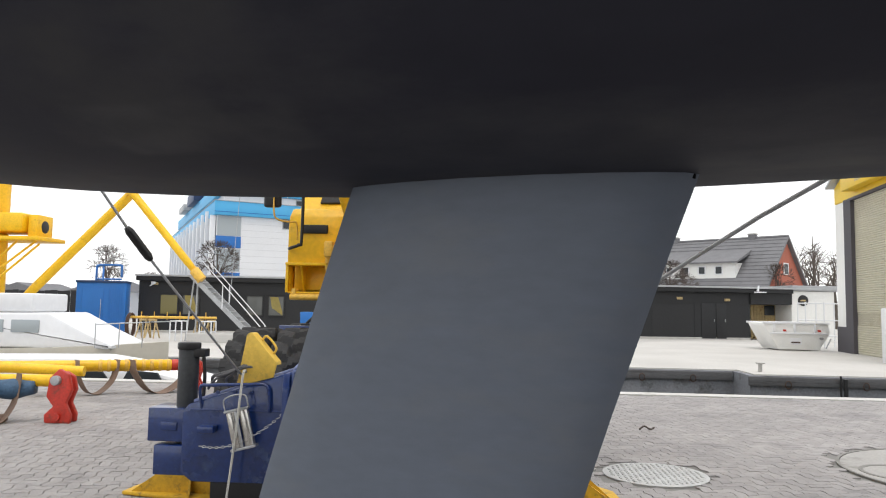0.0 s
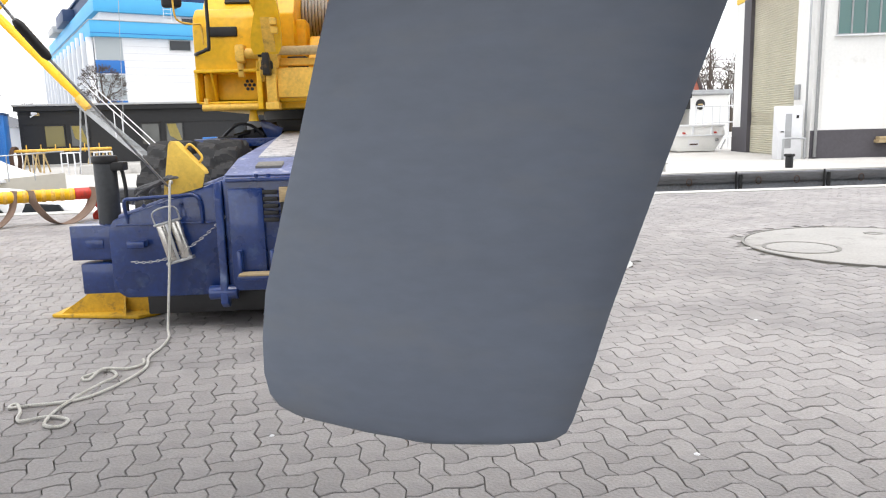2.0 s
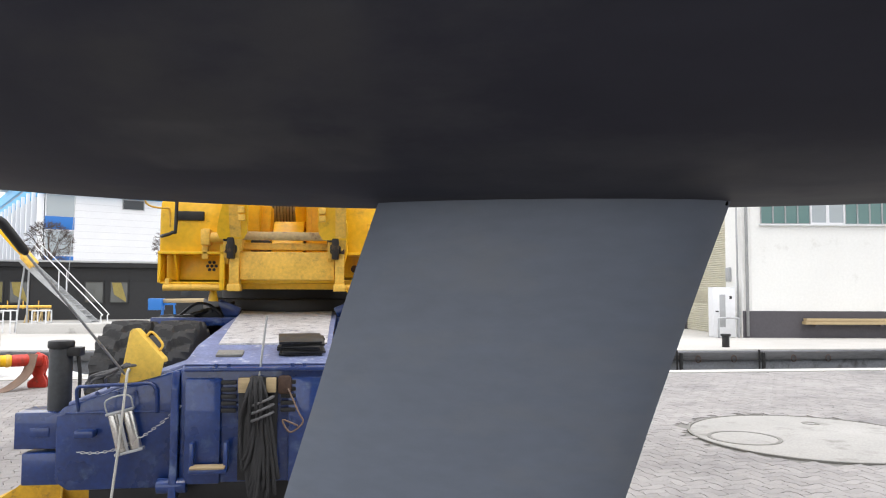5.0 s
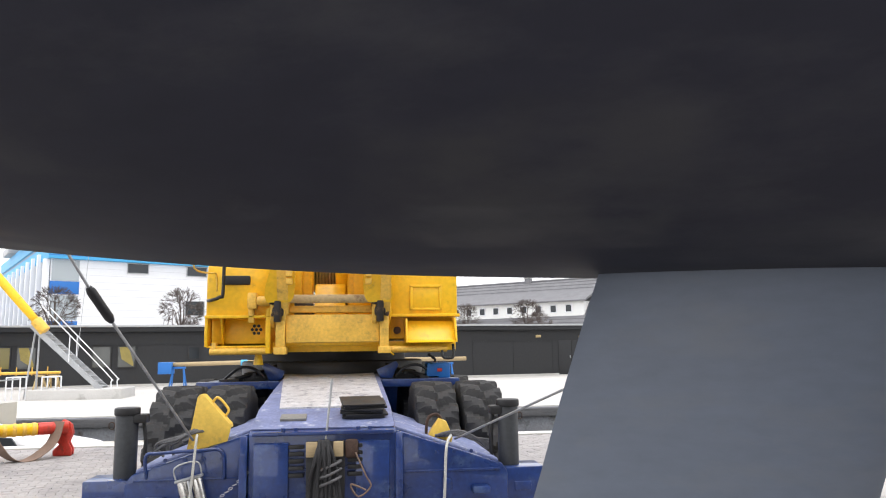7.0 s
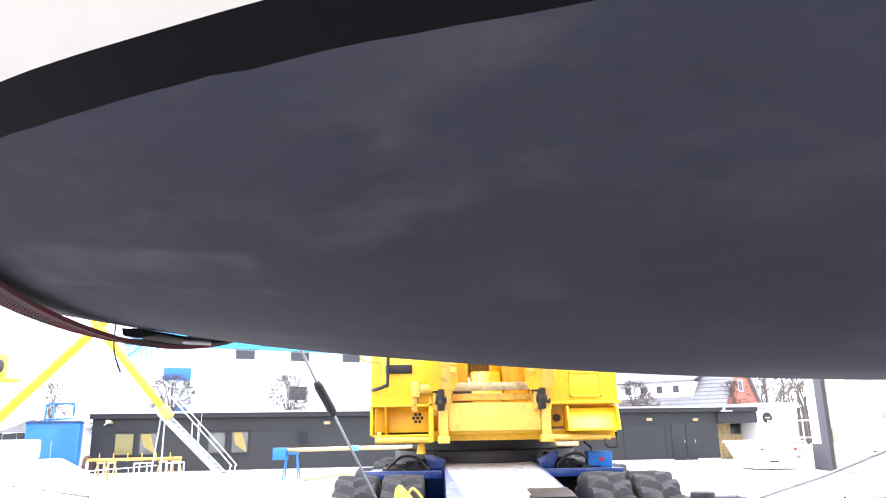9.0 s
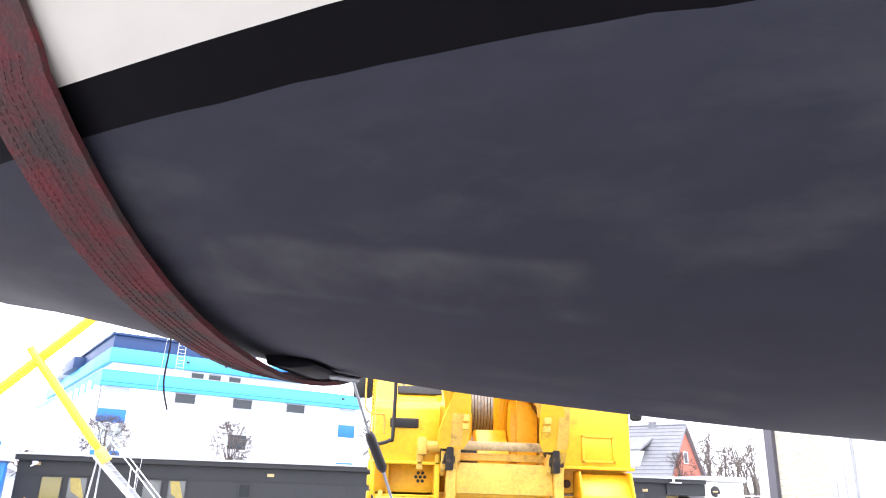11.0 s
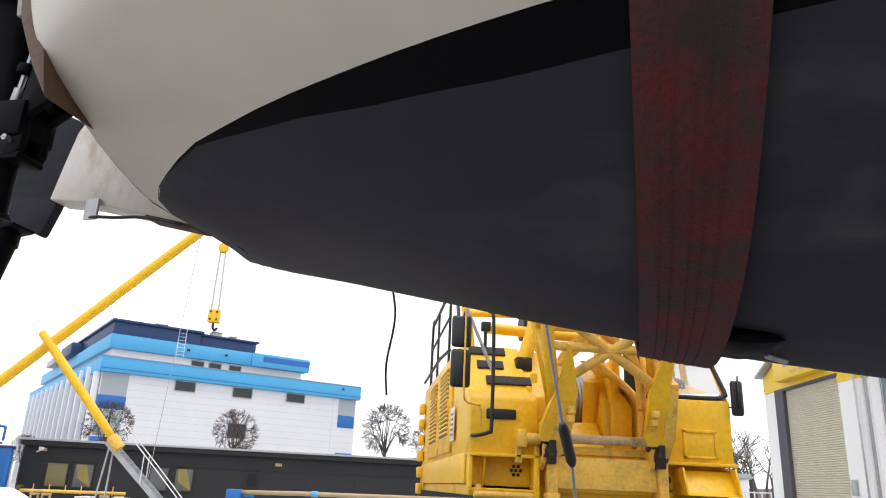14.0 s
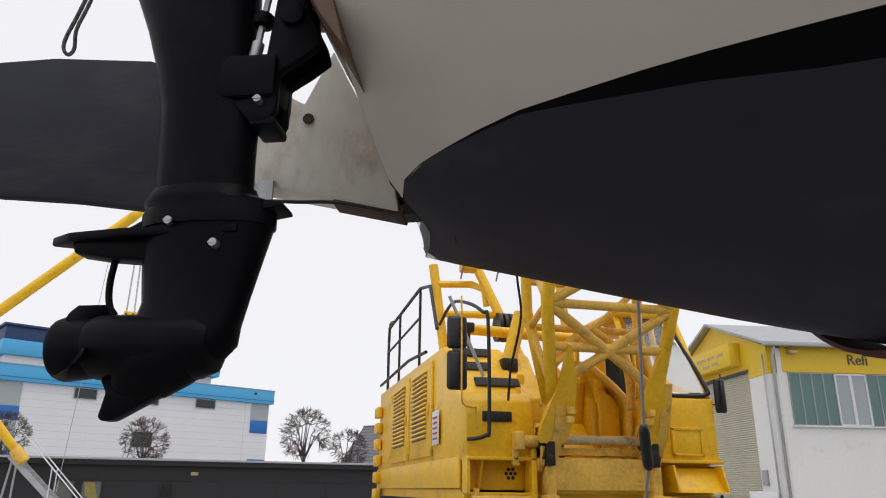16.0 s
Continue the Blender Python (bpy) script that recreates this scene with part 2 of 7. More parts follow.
worn_bands(ANTIFOUL, (0.05, 0.0495, 0.053), ((-0.62, -0.5, 2.45, 2.7), (-0.56, -0.3, 3.1, 3.55), (-0.26, -0.12, 3.95, 4.08), (-0.12, 0.02, 4.05, 5.2), (-0.28, -0.2, 1.6, 2.3), (-0.12, 0.05, 2.9, 3.4)))
worn_bands(ANTIFOUL, (0.068, 0.068, 0.071), ((-0.627, -0.488, 1.312, 2.006), (-0.27, -0.207, 3.98, 4.033), (-0.133, -0.006, 4.08, 4.266), (-0.149, -0.005, 2.062, 2.219), (-0.4, -0.247, 3.133, 3.532)), (0.1, 0.06, 0.05), (0.012, 0.03))
KEEL_GREY = material("keel_primer", (0.135, 0.159, 0.203), 0.5, vary=0.1, scale=2.2, fine=18, bump=0.05, dirt=(0.16, 0.175, 0.2), dirt_amount=0.4, stretch=(1, 1, 2.5), smear=True)
STRIPE = material("black_boot_stripe", (0.004, 0.0035, 0.0045), 0.5, vary=0.2, bump=0.02, spec=0.05)
GELCOAT = material("cream_gelcoat", (0.56, 0.53, 0.46), 0.3, vary=0.05, scale=1.5, fine=9, bump=0.02, coat=0.2)
YELLOW = material("crane_yellow", (0.85, 0.5, 0.008), 0.4, vary=0.16, scale=2.5, fine=22, bump=0.05, dirt=(0.24, 0.12, 0.02), dirt_amount=0.13, smear=True)
NAVY = material("navy_paint", (0.009, 0.032, 0.145), 0.3, vary=0.35, scale=4, fine=30, bump=0.15, dirt=(0.09, 0.14, 0.25), dirt_amount=0.2, smear=True, coat=0.6)
RUBBER = material("tyre_rubber", (0.028, 0.028, 0.029), 0.8, vary=0.3, scale=8, fine=50, bump=0.2, dirt=(0.06, 0.058, 0.054), dirt_amount=0.3)
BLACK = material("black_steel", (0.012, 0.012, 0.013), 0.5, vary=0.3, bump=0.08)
PLASTIC = material("black_plastic", (0.0028, 0.003, 0.0042), 0.42, vary=0.25, bump=0.05, spec=0.07, dirt=(0.009, 0.009, 0.011), dirt_amount=0.35, smear=True)
STEEL = material("galvanised_steel", (0.42, 0.43, 0.44), 0.4, metal=0.8, vary=0.2, bump=0.06)
PAVER = material("concrete_paver", (0.31, 0.295, 0.29), 0.8, vary=0.24, scale=1.1, fine=75, bump=0.5, rand=0.08, dirt=(0.17, 0.163, 0.165), dirt_amount=0.4, smear=True)
PAVERS = island_variation(material("concrete_pavers_joined", (0.31, 0.295, 0.29), 0.8, vary=0.24, scale=0.55, fine=75, bump=0.5, dirt=(0.17, 0.163, 0.165), dirt_amount=0.4, smear=True), 0.09)
PAVING = material("concrete_paving_far", (0.5, 0.485, 0.46), 0.85, vary=0.2, scale=0.35, fine=24, bump=0.25, dirt=(0.48, 0.46, 0.43), dirt_amount=0.3)
CONCRETE = material("concrete", (0.46, 0.45, 0.43), 0.85, vary=0.18, scale=1.0, fine=30, bump=0.2, dirt=(0.3, 0.29, 0.27), dirt_amount=0.3)
QUAY = material("quay_wall", (0.2, 0.208, 0.228), 0.8, vary=0.3, scale=1.0, fine=20, bump=0.4, dirt=(0.05, 0.045, 0.04), dirt_amount=0.4)
WATER = material("harbour_water", (0.02, 0.03, 0.028), 0.08, vary=0.1, scale=1.5, fine=6, bump=0.3)
DARKWOOD = material("black_cladding", (0.014, 0.015, 0.017), 0.65, vary=0.25, scale=0.6, fine=8, bump=0.1)
WHITEWALL = material("white_render", (0.78, 0.78, 0.76), 0.8, vary=0.05, scale=0.5, fine=12, bump=0.1, dirt=(0.62, 0.61, 0.58), dirt_amount=0.2)
SHEETYELLOW = material("yellow_sheet", (0.75, 0.5, 0.02), 0.5, vary=0.06, scale=0.5, fine=10, bump=0.05)
BLUEPAINT = material("blue_paint", (0.015, 0.14, 0.45), 0.45, vary=0.1, scale=1.5, bump=0.05)
LIGHTBLUE = material("light_blue_panel", (0.07, 0.38, 0.68), 0.5, vary=0.06, scale=0.5, bump=0.04)

GROUND = material("joint_sand_ground", (0.2, 0.195, 0.185), 0.95, vary=0.25, scale=0.8, fine=40, bump=0.3, dirt=(0.09, 0.088, 0.08), dirt_amount=0.4)
COPING = material("coping_concrete", (0.52, 0.51, 0.49), 0.85, vary=0.15, scale=1.0, fine=30, bump=0.2, dirt=(0.34, 0.33, 0.3), dirt_amount=0.3)
DARKTIMBER = material("weathered_timber", (0.1, 0.1, 0.105), 0.85, vary=0.35, scale=1.0, fine=25, bump=0.4, stretch=(0.3, 3, 3), dirt=(0.04, 0.04, 0.04), dirt_amount=0.4)
RUST = material("rusty_iron", (0.07, 0.04, 0.028), 0.85, vary=0.4, scale=8, fine=60, bump=0.4)
RUDDERWHITE = material("stained_gelcoat", (0.8, 0.76, 0.67), 0.4, vary=0.08, scale=2.5, fine=20, bump=0.03, dirt=(0.36, 0.26, 0.15), dirt_amount=0.36, stretch=(1.6, 1, 0.9), smear=True)
WOODBOARD = material("dark_varnished_wood", (0.1, 0.055, 0.03), 0.5, vary=0.35, scale=4, fine=40, bump=0.2, stretch=(1, 6, 1))
RIBPAD = material("grey_ribbed_rubber", (0.4, 0.39, 0.36), 0.7, vary=0.15, bump=0.1)
WEBBING = material("red_webbing", (0.085, 0.0095, 0.011), 0.85, vary=0.45, scale=5, fine=120, bump=0.5, dirt=(0.035, 0.022, 0.02), dirt_amount=0.75)
ROPEWHITE = material("white_braided_rope", (0.55, 0.54, 0.5), 0.85, vary=0.25, scale=20, fine=160, bump=0.6)
ROPEGREY = material("grey_rope", (0.13, 0.13, 0.135), 0.85, vary=0.3, scale=20, fine=160, bump=0.6)
WIRE = material("steel_wire_rope", (0.4, 0.41, 0.42), 0.5, metal=0.3, vary=0.3, scale=30, fine=200, bump=0.5)
RED = material("red_paint", (0.5, 0.035, 0.02), 0.45, vary=0.25, scale=5, bump=0.12, dirt=(0.16, 0.05, 0.03), dirt_amount=0.35)
STRAPBROWN = material("brown_strap", (0.2, 0.135, 0.1), 0.85, vary=0.3, scale=6, fine=120, bump=0.4)
CREAMSTEEL = material("worn_cream_steel", (0.48, 0.36, 0.17), 0.45, vary=0.25, scale=6, fine=40, bump=0.08, dirt=(0.2, 0.12, 0.05), dirt_amount=0.4)
PLATE = material("worn_deck_plate", (0.55, 0.55, 0.57), 0.55, metal=0.2, vary=0.3, scale=7, fine=70, bump=0.4, dirt=(0.2, 0.21, 0.25), dirt_amount=0.45)
CHEQUER = material("galvanised_chequer_plate", (0.5, 0.5, 0.49), 0.45, metal=0.6, vary=0.2, scale=6, fine=60, bump=0.2)
SLAB = material("worn_concrete_slab", (0.37, 0.36, 0.345), 0.85, vary=0.22, scale=1.2, fine=40, bump=0.25, dirt=(0.22, 0.215, 0.2), dirt_amount=0.35)
CASTIRON = material("cast_iron", (0.2, 0.195, 0.18), 0.7, vary=0.25, scale=4, fine=50, bump=0.3)
GALV = material("grey_galvanised", (0.4, 0.41, 0.42), 0.5, metal=0.4, vary=0.2, scale=4, bump=0.1)
SHUTTER = material("cream_roller_shutter", (0.56, 0.53, 0.42), 0.5, vary=0.1, scale=1, fine=12, bump=0.05)
GREYBASE = material("grey_base_paint", (0.075, 0.07, 0.08), 0.7, vary=0.15, scale=1.2, fine=14, bump=0.1)
TIMBER = material("pale_timber", (0.42, 0.32, 0.18), 0.7, vary=0.25, scale=2, fine=30, bump=0.2, stretch=(0.4, 3, 3))
ROOFTILE = material("grey_roof_tile", (0.16, 0.16, 0.168), 0.8, vary=0.25, scale=1.5, fine=14, bump=0.3)
BRICKRED = material("red_brick", (0.36, 0.11, 0.07), 0.85, vary=0.2, scale=1.0, fine=16, bump=0.2)
PANELWHITE = material("white_wall_panel", (0.72, 0.73, 0.75), 0.55, vary=0.05, scale=0.5, fine=8, bump=0.03)
ROOFBLUE = material("dark_blue_panel", (0.013, 0.04, 0.115), 0.5, vary=0.1, scale=0.6, bump=0.04)
BARK = material("winter_bark", (0.095, 0.075, 0.065), 0.9, vary=0.3, scale=4, fine=40, bump=0.3)
WOODS = material("winter_woods", (0.1, 0.085, 0.07), 0.95, vary=0.45, scale=0.5, fine=5, bump=0.5)
MIRRORBACK = material("mirror_housing", (0.015, 0.015, 0.016), 0.35, vary=0.15, bump=0.03)
DARKGLASS = glass_pane("dark_window_glass", (0.02, 0.025, 0.03))
GREENGLASS = glass_pane("green_curtained_glass", (0.1, 0.19, 0.18), 0.12)
PALEGLASS = glass_pane("pale_window_glass", (0.34, 0.38, 0.4), 0.1)
BLUEGLASS = glass_pane("blue_tinted_glass", (0.12, 0.2, 0.3), 0.1)
CABGLASS = clear_glass("cab_glass")
# for the added wall out of view that blocks low sky light
SHADEWALL = material("grey_shading_face", (0.16, 0.16, 0.165), 0.7, vary=0.15, scale=0.7, fine=12, bump=0.1)
GREASE = material("black_grease", (0.014, 0.011, 0.009), 0.4, vary=0.5, scale=9, fine=50, bump=0.4, dirt=(0.12, 0.07, 0.025), dirt_amount=0.4)
JACKGREY = material("jack_grey", (0.04, 0.043, 0.047), 0.5, metal=0.2, vary=0.25, bump=0.1)
# worn navy, its colour paled to carry sky sheen on upward faces
NAVYWORNSHEEN = material("worn_skylit_navy_paint", (0.17, 0.2, 0.35), 0.6, vary=0.35, scale=6, fine=45, bump=0.2, dirt=(0.5, 0.53, 0.6), dirt_amount=0.3, spec=0.3)
PADYELLOW = material("scuffed_pad_yellow", (0.62, 0.36, 0.012), 0.6, vary=0.2, scale=5, fine=40, bump=0.2, dirt=(0.12, 0.08, 0.03), dirt_amount=0.45)
PADYELLOW2 = material("pale_pad_yellow", (0.75, 0.5, 0.08), 0.55, vary=0.15, scale=5, fine=40, bump=0.1, dirt=(0.4, 0.26, 0.08), dirt_amount=0.2)
CREAMYELLOW = material("rubbed_yellow", (0.78, 0.47, 0.07), 0.45, vary=0.22, scale=5, fine=40, bump=0.08, dirt=(0.22, 0.12, 0.04), dirt_amount=0.24, smear=True)
BRIGHT = material("bright_steel", (0.6, 0.58, 0.54), 0.25, metal=0.9, vary=0.15, bump=0.05)
ROPEDARK = material("dark_grey_rope", (0.03, 0.03, 0.032), 0.85, vary=0.35, scale=20, fine=160, bump=0.6)

# ---- ground, basin ----
def sheet(name, x0, x1, y0, y1, z, mat, label, category, thick=0.4):
    return solid(name, bbox(x0, x1, y0, y1, z - thick, z), mat, label, category, kind="structure")


sheet("ground", -120, 120, -60, 13.72, -0.014, GROUND, "grey concrete block paving of the boatyard quay", "ground", 3.0)
sheet("kerb", -120, 120, 13.724, 14.1, 0.012, COPING, "pale concrete coping along the basin's edge", "kerb", 3.0)
sheet("ground", -120, 6.4, 20.1, 600, 0.0, PAVING, "pale concrete quay across the basin", "ground", 3.0)
sheet("ground", 6.404, 120, 18.85, 600, 0.0, PAVING, "pale concrete quay in front of the hall", "ground", 3.0)
solid("water", bbox(-120, 120, 14.1, 20.1, -1.7, -1.35), WATER, "dark still harbour water in the basin", "water", kind="structure")
# far quay wall: stained concrete with a rubbing timber on top
wall = solid("quay_wall", join(bbox(-120, 6.25, 19.96, 20.096, -1.6, -0.03), bbox(6.25, 120, 18.71, 18.846, -1.6, -0.03), bbox(6.25, 6.396, 18.85, 20.09, -1.6, -0.03)), QUAY, "dark stained concrete quay wall", "wall", kind="structure")
part("quay_timber", join(bbox(-120, 6.2, 19.87, 19.956, -0.26, -0.05, 0.01), bbox(6.2, 120, 18.62, 18.706, -0.26, -0.05, 0.01)), DARKTIMBER, wall, "weathered timber fender rail")
for x, y in ((7.1, 18.6), (8.9, 18.6), (9.9, 18.6), (11.6, 18.6), (12.6, 18.6), (5.2, 19.85), (3.9, 19.85), (-6.5, 19.85), (-9, 19.85)):
    part("mooring_ring", tube([(x + 0.07 * math.cos(a), y - 0.02, -0.22 + 0.09 * math.sin(a)) for a in np.linspace(0, 2 * math.pi, 13)[:-1]], 0.012, 6, True), RUST, wall)
for x in (10.6, 8.3):
    part("ladder_post", join(rod((x, 18.55, -1.3), (x, 18.55, 0.02), 0.025), rod((x + 0.1, 18.52, -0.5), (x + 0.1, 18.52, -0.05), 0.05)), BLACK, wall)

# ---- unseen wall added behind the walk, closing the yard and shading the hull ----
shed = thing("wall_south", "unseen long dark wall added to close and shade the yard", "wall", kind="structure")
part("shed_wall", bbox(0.2, 26, -4.4, -4.1, 0, 6.2), SHADEWALL, shed, "dark grey face of the added wall")
part("shed_roof", prism([(-4.0, 6.2), (-4.0, 6.34), (-13.0, 7.4), (-13.0, 7.2)], "x", -0.1, 26.3), GALV, shed, "grey metal top of the added wall")
part("shed_end", bbox(0.2, 0.5, -12.8, -4.404, 0, 6.2), SHADEWALL, shed)

# ---- boat ----
BOAT = pose(-3.384, 3.0105, 0, 0, 0, -20.2)
ST = [0, 0.1, 0.25, 0.5, 0.8, 1.2, 1.6, 2.0, 2.5, 3.0, 3.6, 4.4, 5.2, 6.0, 6.6, 7.1]
KEEL_Z = [2.215, 2.1806, 2.1614, 2.1073, 2.036, 1.9568, 1.8883, 1.836, 1.7799, 1.7386, 1.7133, 1.7092, 1.7368, 1.8783, 2.0997, 2.501]
HALF_B = [0.6392, 0.7099, 0.7799, 0.8955, 0.9874, 1.0718, 1.126, 1.1514, 1.138, 1.0861, 1.021, 0.9316, 0.7829, 0.5228, 0.2721, 0.0512]
POWER = [2.7664, 2.3859, 2.7875, 2.8331, 2.717, 2.6196, 2.4384, 2.4796, 2.469, 2.4242, 2.5438, 2.5166, 2.3186, 2.0149, 1.7089, 1.4026]
ZREF = 2.47
Z_LOW, Z_TOP = 2.188, 2.2488
STRIPE_U = [0, 0.3, 0.6, 0.9, 1.2, 1.6, 2.0, 2.5, 3.2]
TOP_LIFT = dict(zip(STRIPE_U, [0.0073, 0.0018, -0.0002, 0.0003, -0.001, -0.0117, -0.0149, -0.0094, -0.004]))
LOW_LIFT = dict(zip(STRIPE_U, [0.0203, 0.0139, 0.0064, 0.0014, -0.0025, 0.0013, 0.0007, -0.0021, -0.0034]))


def curve(xs, ys, u):
    """A smooth line through stations."""
    u = min(max(u, xs[0]), xs[-1])
    i = max(k for k in range(len(xs) - 1) if xs[k] <= u)
    t = (u - xs[i]) / (xs[i + 1] - xs[i])
    h = xs[i + 1] - xs[i]
    m0 = (ys[i + 1] - ys[i - 1]) / (xs[i + 1] - xs[i - 1]) if i else (ys[1] - ys[0]) / (xs[1] - xs[0])
    m1 = (ys[i + 2] - ys[i]) / (xs[i + 2] - xs[i]) if i + 2 < len(xs) else (ys[i + 1] - ys[i]) / h
    return (2 * t ** 3 - 3 * t * t + 1) * ys[i] + (t ** 3 - 2 * t * t + t) * h * m0 + (3 * t * t - 2 * t ** 3) * ys[i + 1] + (t ** 3 - t * t) * h * m1


def half_breadth(u, z):
    """Half the hull's breadth at a height, u metres forward of the transom."""
    zk, b, p = curve(ST, KEEL_Z, u), curve(ST, HALF_B, u), curve(ST, POWER, u)
    if z <= zk:
        return 0.0
    top = 2.40 if zk < 2.3 else zk + 0.05
    v = b * ((min(z, top) - zk) / max(ZREF - zk, 0.03)) ** (1 / p)
    if z > top:
        s = v / p / (top - zk)
        gain = 0.05 + 0.06 * min(u, 2)
        v += gain * (1 - math.exp(-(z - top) * s / gain))
    return v


def hull_z(u, v):
    zk, b, p = curve(ST, KEEL_Z, u), curve(ST, HALF_B, u), curve(ST, POWER, u)
    return zk + (ZREF - zk) * (abs(v) / b) ** p


def stripe_rise(u):
    k = min(max((u - 1.15) / 0.6, 0.0), 1.0)
    return 0.017 * k * k * (3 - 2 * k) - 0.006 * min(u / 0.3, 1.0) * (1 - k)


def stripe_top(u):
    return interp(list(TOP_LIFT.items()), u) + Z_TOP + stripe_rise(u) - (0.033 * (1 - u / 0.28) ** 1.5 if u < 0.28 else 0)


def stripe_low(u):
    z = min(interp(list(LOW_LIFT.items()), u) + Z_LOW + (Z_TOP - Z_LOW) * max(0.0, 1 - u / 0.9) ** 1.3, stripe_top(u) - 0.0008)
    return z + 0.003 * noise.noise((u * 7, 0, 0)) + 0.0018 * noise.noise((u * 31, 3, 0))


STATIONS = [0, 0.03, 0.07, 0.12, 0.18, 0.25, 0.33, 0.42, 0.5] + [0.5 + 0.07 * i for i in range(1, 61)] + [4.85 + 0.15 * i for i in range(15)] + [7.05]
sheer = lambda u: interp([(0, 2.98), (2, 2.93), (4, 2.98), (7.3, 3.2)], u)
keel_z = lambda u: curve(ST, KEEL_Z, u)


def raked(u, z, v):
    return u - (0.042 * min(1.0, abs(v) / 0.24) ** 1.5 + 0.26 * max(0.0, z - 2.21)) * max(0.0, 1 - u / 0.6)


def hull_band(low, high, n, side, bias=1.0):
    rows = []
    for u in STATIONS:
        a = low(u)
        b = max(high(u), a + 0.0008)
        rows.append([(raked(u, z, half_breadth(u, z)), -side * half_breadth(u, z), z) for z in (a + (b - a) * (k / n) ** bias for k in range(n + 1))])
    bm = grid_mesh(rows)
    if side < 0:
        bmesh.ops.reverse_faces(bm, faces=bm.faces[:])
    return bm


low_edge = lambda u: max(stripe_low(u), keel_z(u) + 0.001)
top_edge = lambda u: max(stripe_top(u), keel_z(u) + 0.002)
boat = thing("sailboat", "cream sailing boat with dark grey antifouling hanging in crane slings", "boat")
hull = part("hull_bottom", join(*[hull_band(keel_z, low_edge, 26, s, 2.2) for s in (1, -1)]), ANTIFOUL, boat, "patchy dark grey antifouling paint", 60)
bmesh_fix = bmesh.new()
bmesh_fix.from_mesh(hull.data)
bmesh.ops.remove_doubles(bmesh_fix, verts=bmesh_fix.verts[:], dist=0.0004)
bmesh.ops.recalc_face_normals(bmesh_fix, faces=bmesh_fix.faces[:])
bmesh_fix.to_mesh(hull.data)
bmesh_fix.free()
part("boot_stripe", join(*[hull_band(low_edge, top_edge, 4, s) for s in (1, -1)]), STRIPE, boat, "black painted boot stripe", 60)
part("topside", join(*[hull_band(top_edge, sheer, 18, s, 1.4) for s in (1, -1)]), GELCOAT, boat, "cream gelcoat topside", 60)
tz = [2.2035 + (2.98 - 2.2035) * (k / 40) ** 2.4 for k in range(41)]
def transom_face(zs):
    return grid_mesh([[(raked(0, z, half_breadth(0, z) * w), -half_breadth(0, z) * w, z) for w in (1, 0.75, 0.5, 0.25, 0, -0.25, -0.5, -0.75, -1)] for z in zs])


part("transom", transom_face([z for z in tz if z > 2.295]), GELCOAT, boat, "", 60)
part("transom_stripe", transom_face([z for z in tz if z < 2.295] + [min(z for z in tz if z > 2.295)]), STRIPE, boat, "black painted transom foot", 60)
# black inner sheet added so no sky shows through the stern
part("stern_bulkhead", grid_mesh([[(0.06, half_breadth(0.06, z) * w * 0.985, z) for w in (-1, -0.5, 0, 0.5, 1)] for z in [2.19 + (2.95 - 2.19) * (k / 20) ** 1.6 for k in range(21)]]), STRIPE, boat, "", 60)
part("deck", grid_mesh([[(raked(u, sheer(u), 1), half_breadth(u, sheer(u)) * w, sheer(u) + 0.05 * (1 - w * w)) for w in (-1, -0.5, 0, 0.5, 1)] for u in STATIONS]), GELCOAT, boat, "", 60)

# keel: a swept fin with a foil section
KEEL_PROFILE = [(1.79, 3.444, 4.065), (1.708, 3.414, 4.036), (1.6, 3.376, 3.996), (1.47, 3.333, 3.95), (1.33, 3.29, 3.901), (1.19, 3.245, 3.854), (1.05, 3.203, 3.807), (0.965, 3.191, 3.782), (0.9, 3.189, 3.761), (0.86, 3.198, 3.748), (0.838, 3.216, 3.737), (0.824, 3.248, 3.718), (0.815, 3.321, 3.663), (0.81, 3.423, 3.583)]
FOIL = [(0, 0.003), (0.03, 0.011), (0.1, 0.024), (0.22, 0.04), (0.4, 0.052), (0.6, 0.054), (0.78, 0.046), (0.9, 0.032), (0.97, 0.017), (1, 0.0)]
rows = []
for z, a, f in KEEL_PROFILE:
    k = 1.0 if z > 0.9 else 0.5 + 0.5 * max(0.0, (z - 0.805) / 0.1) ** 0.6
    if z > 1.66:
        k = 1.0 + (z - 1.66) * 3
    rows.append([(a + (f - a) * s, w * k, z) for s, w in FOIL] + [(a + (f - a) * s, -w * k, z) for s, w in FOIL[-2::-1]])
kb = grid_mesh(rows, close=True)
kb.verts.ensure_lookup_table()
kb.faces.new(kb.verts[-len(rows[-1]):])
bmesh.ops.recalc_face_normals(kb, faces=kb.faces[:])
keel = part("keel", kb, KEEL_GREY, boat, "smooth blue-grey fin keel", 50)
part("keel_notch", bbox(4.02, 4.031, -0.008, 0.008, 1.7, 1.708, 0.002), STRIPE, keel)

# rudder, kicked up, on a white head
rudder = part("rudder_head", prism([(-0.549, 2.351), (-0.525, 2.46), (-0.5, 2.56), (-0.455, 2.63), (-0.313, 2.548), (-0.247, 2.694), (-0.092, 2.379), (-0.067, 2.251), (-0.232, 2.291), (-0.422, 2.335)], "y", -0.04, 0.04, 0.006), RUDDERWHITE, boat, "stained cream rudder head")
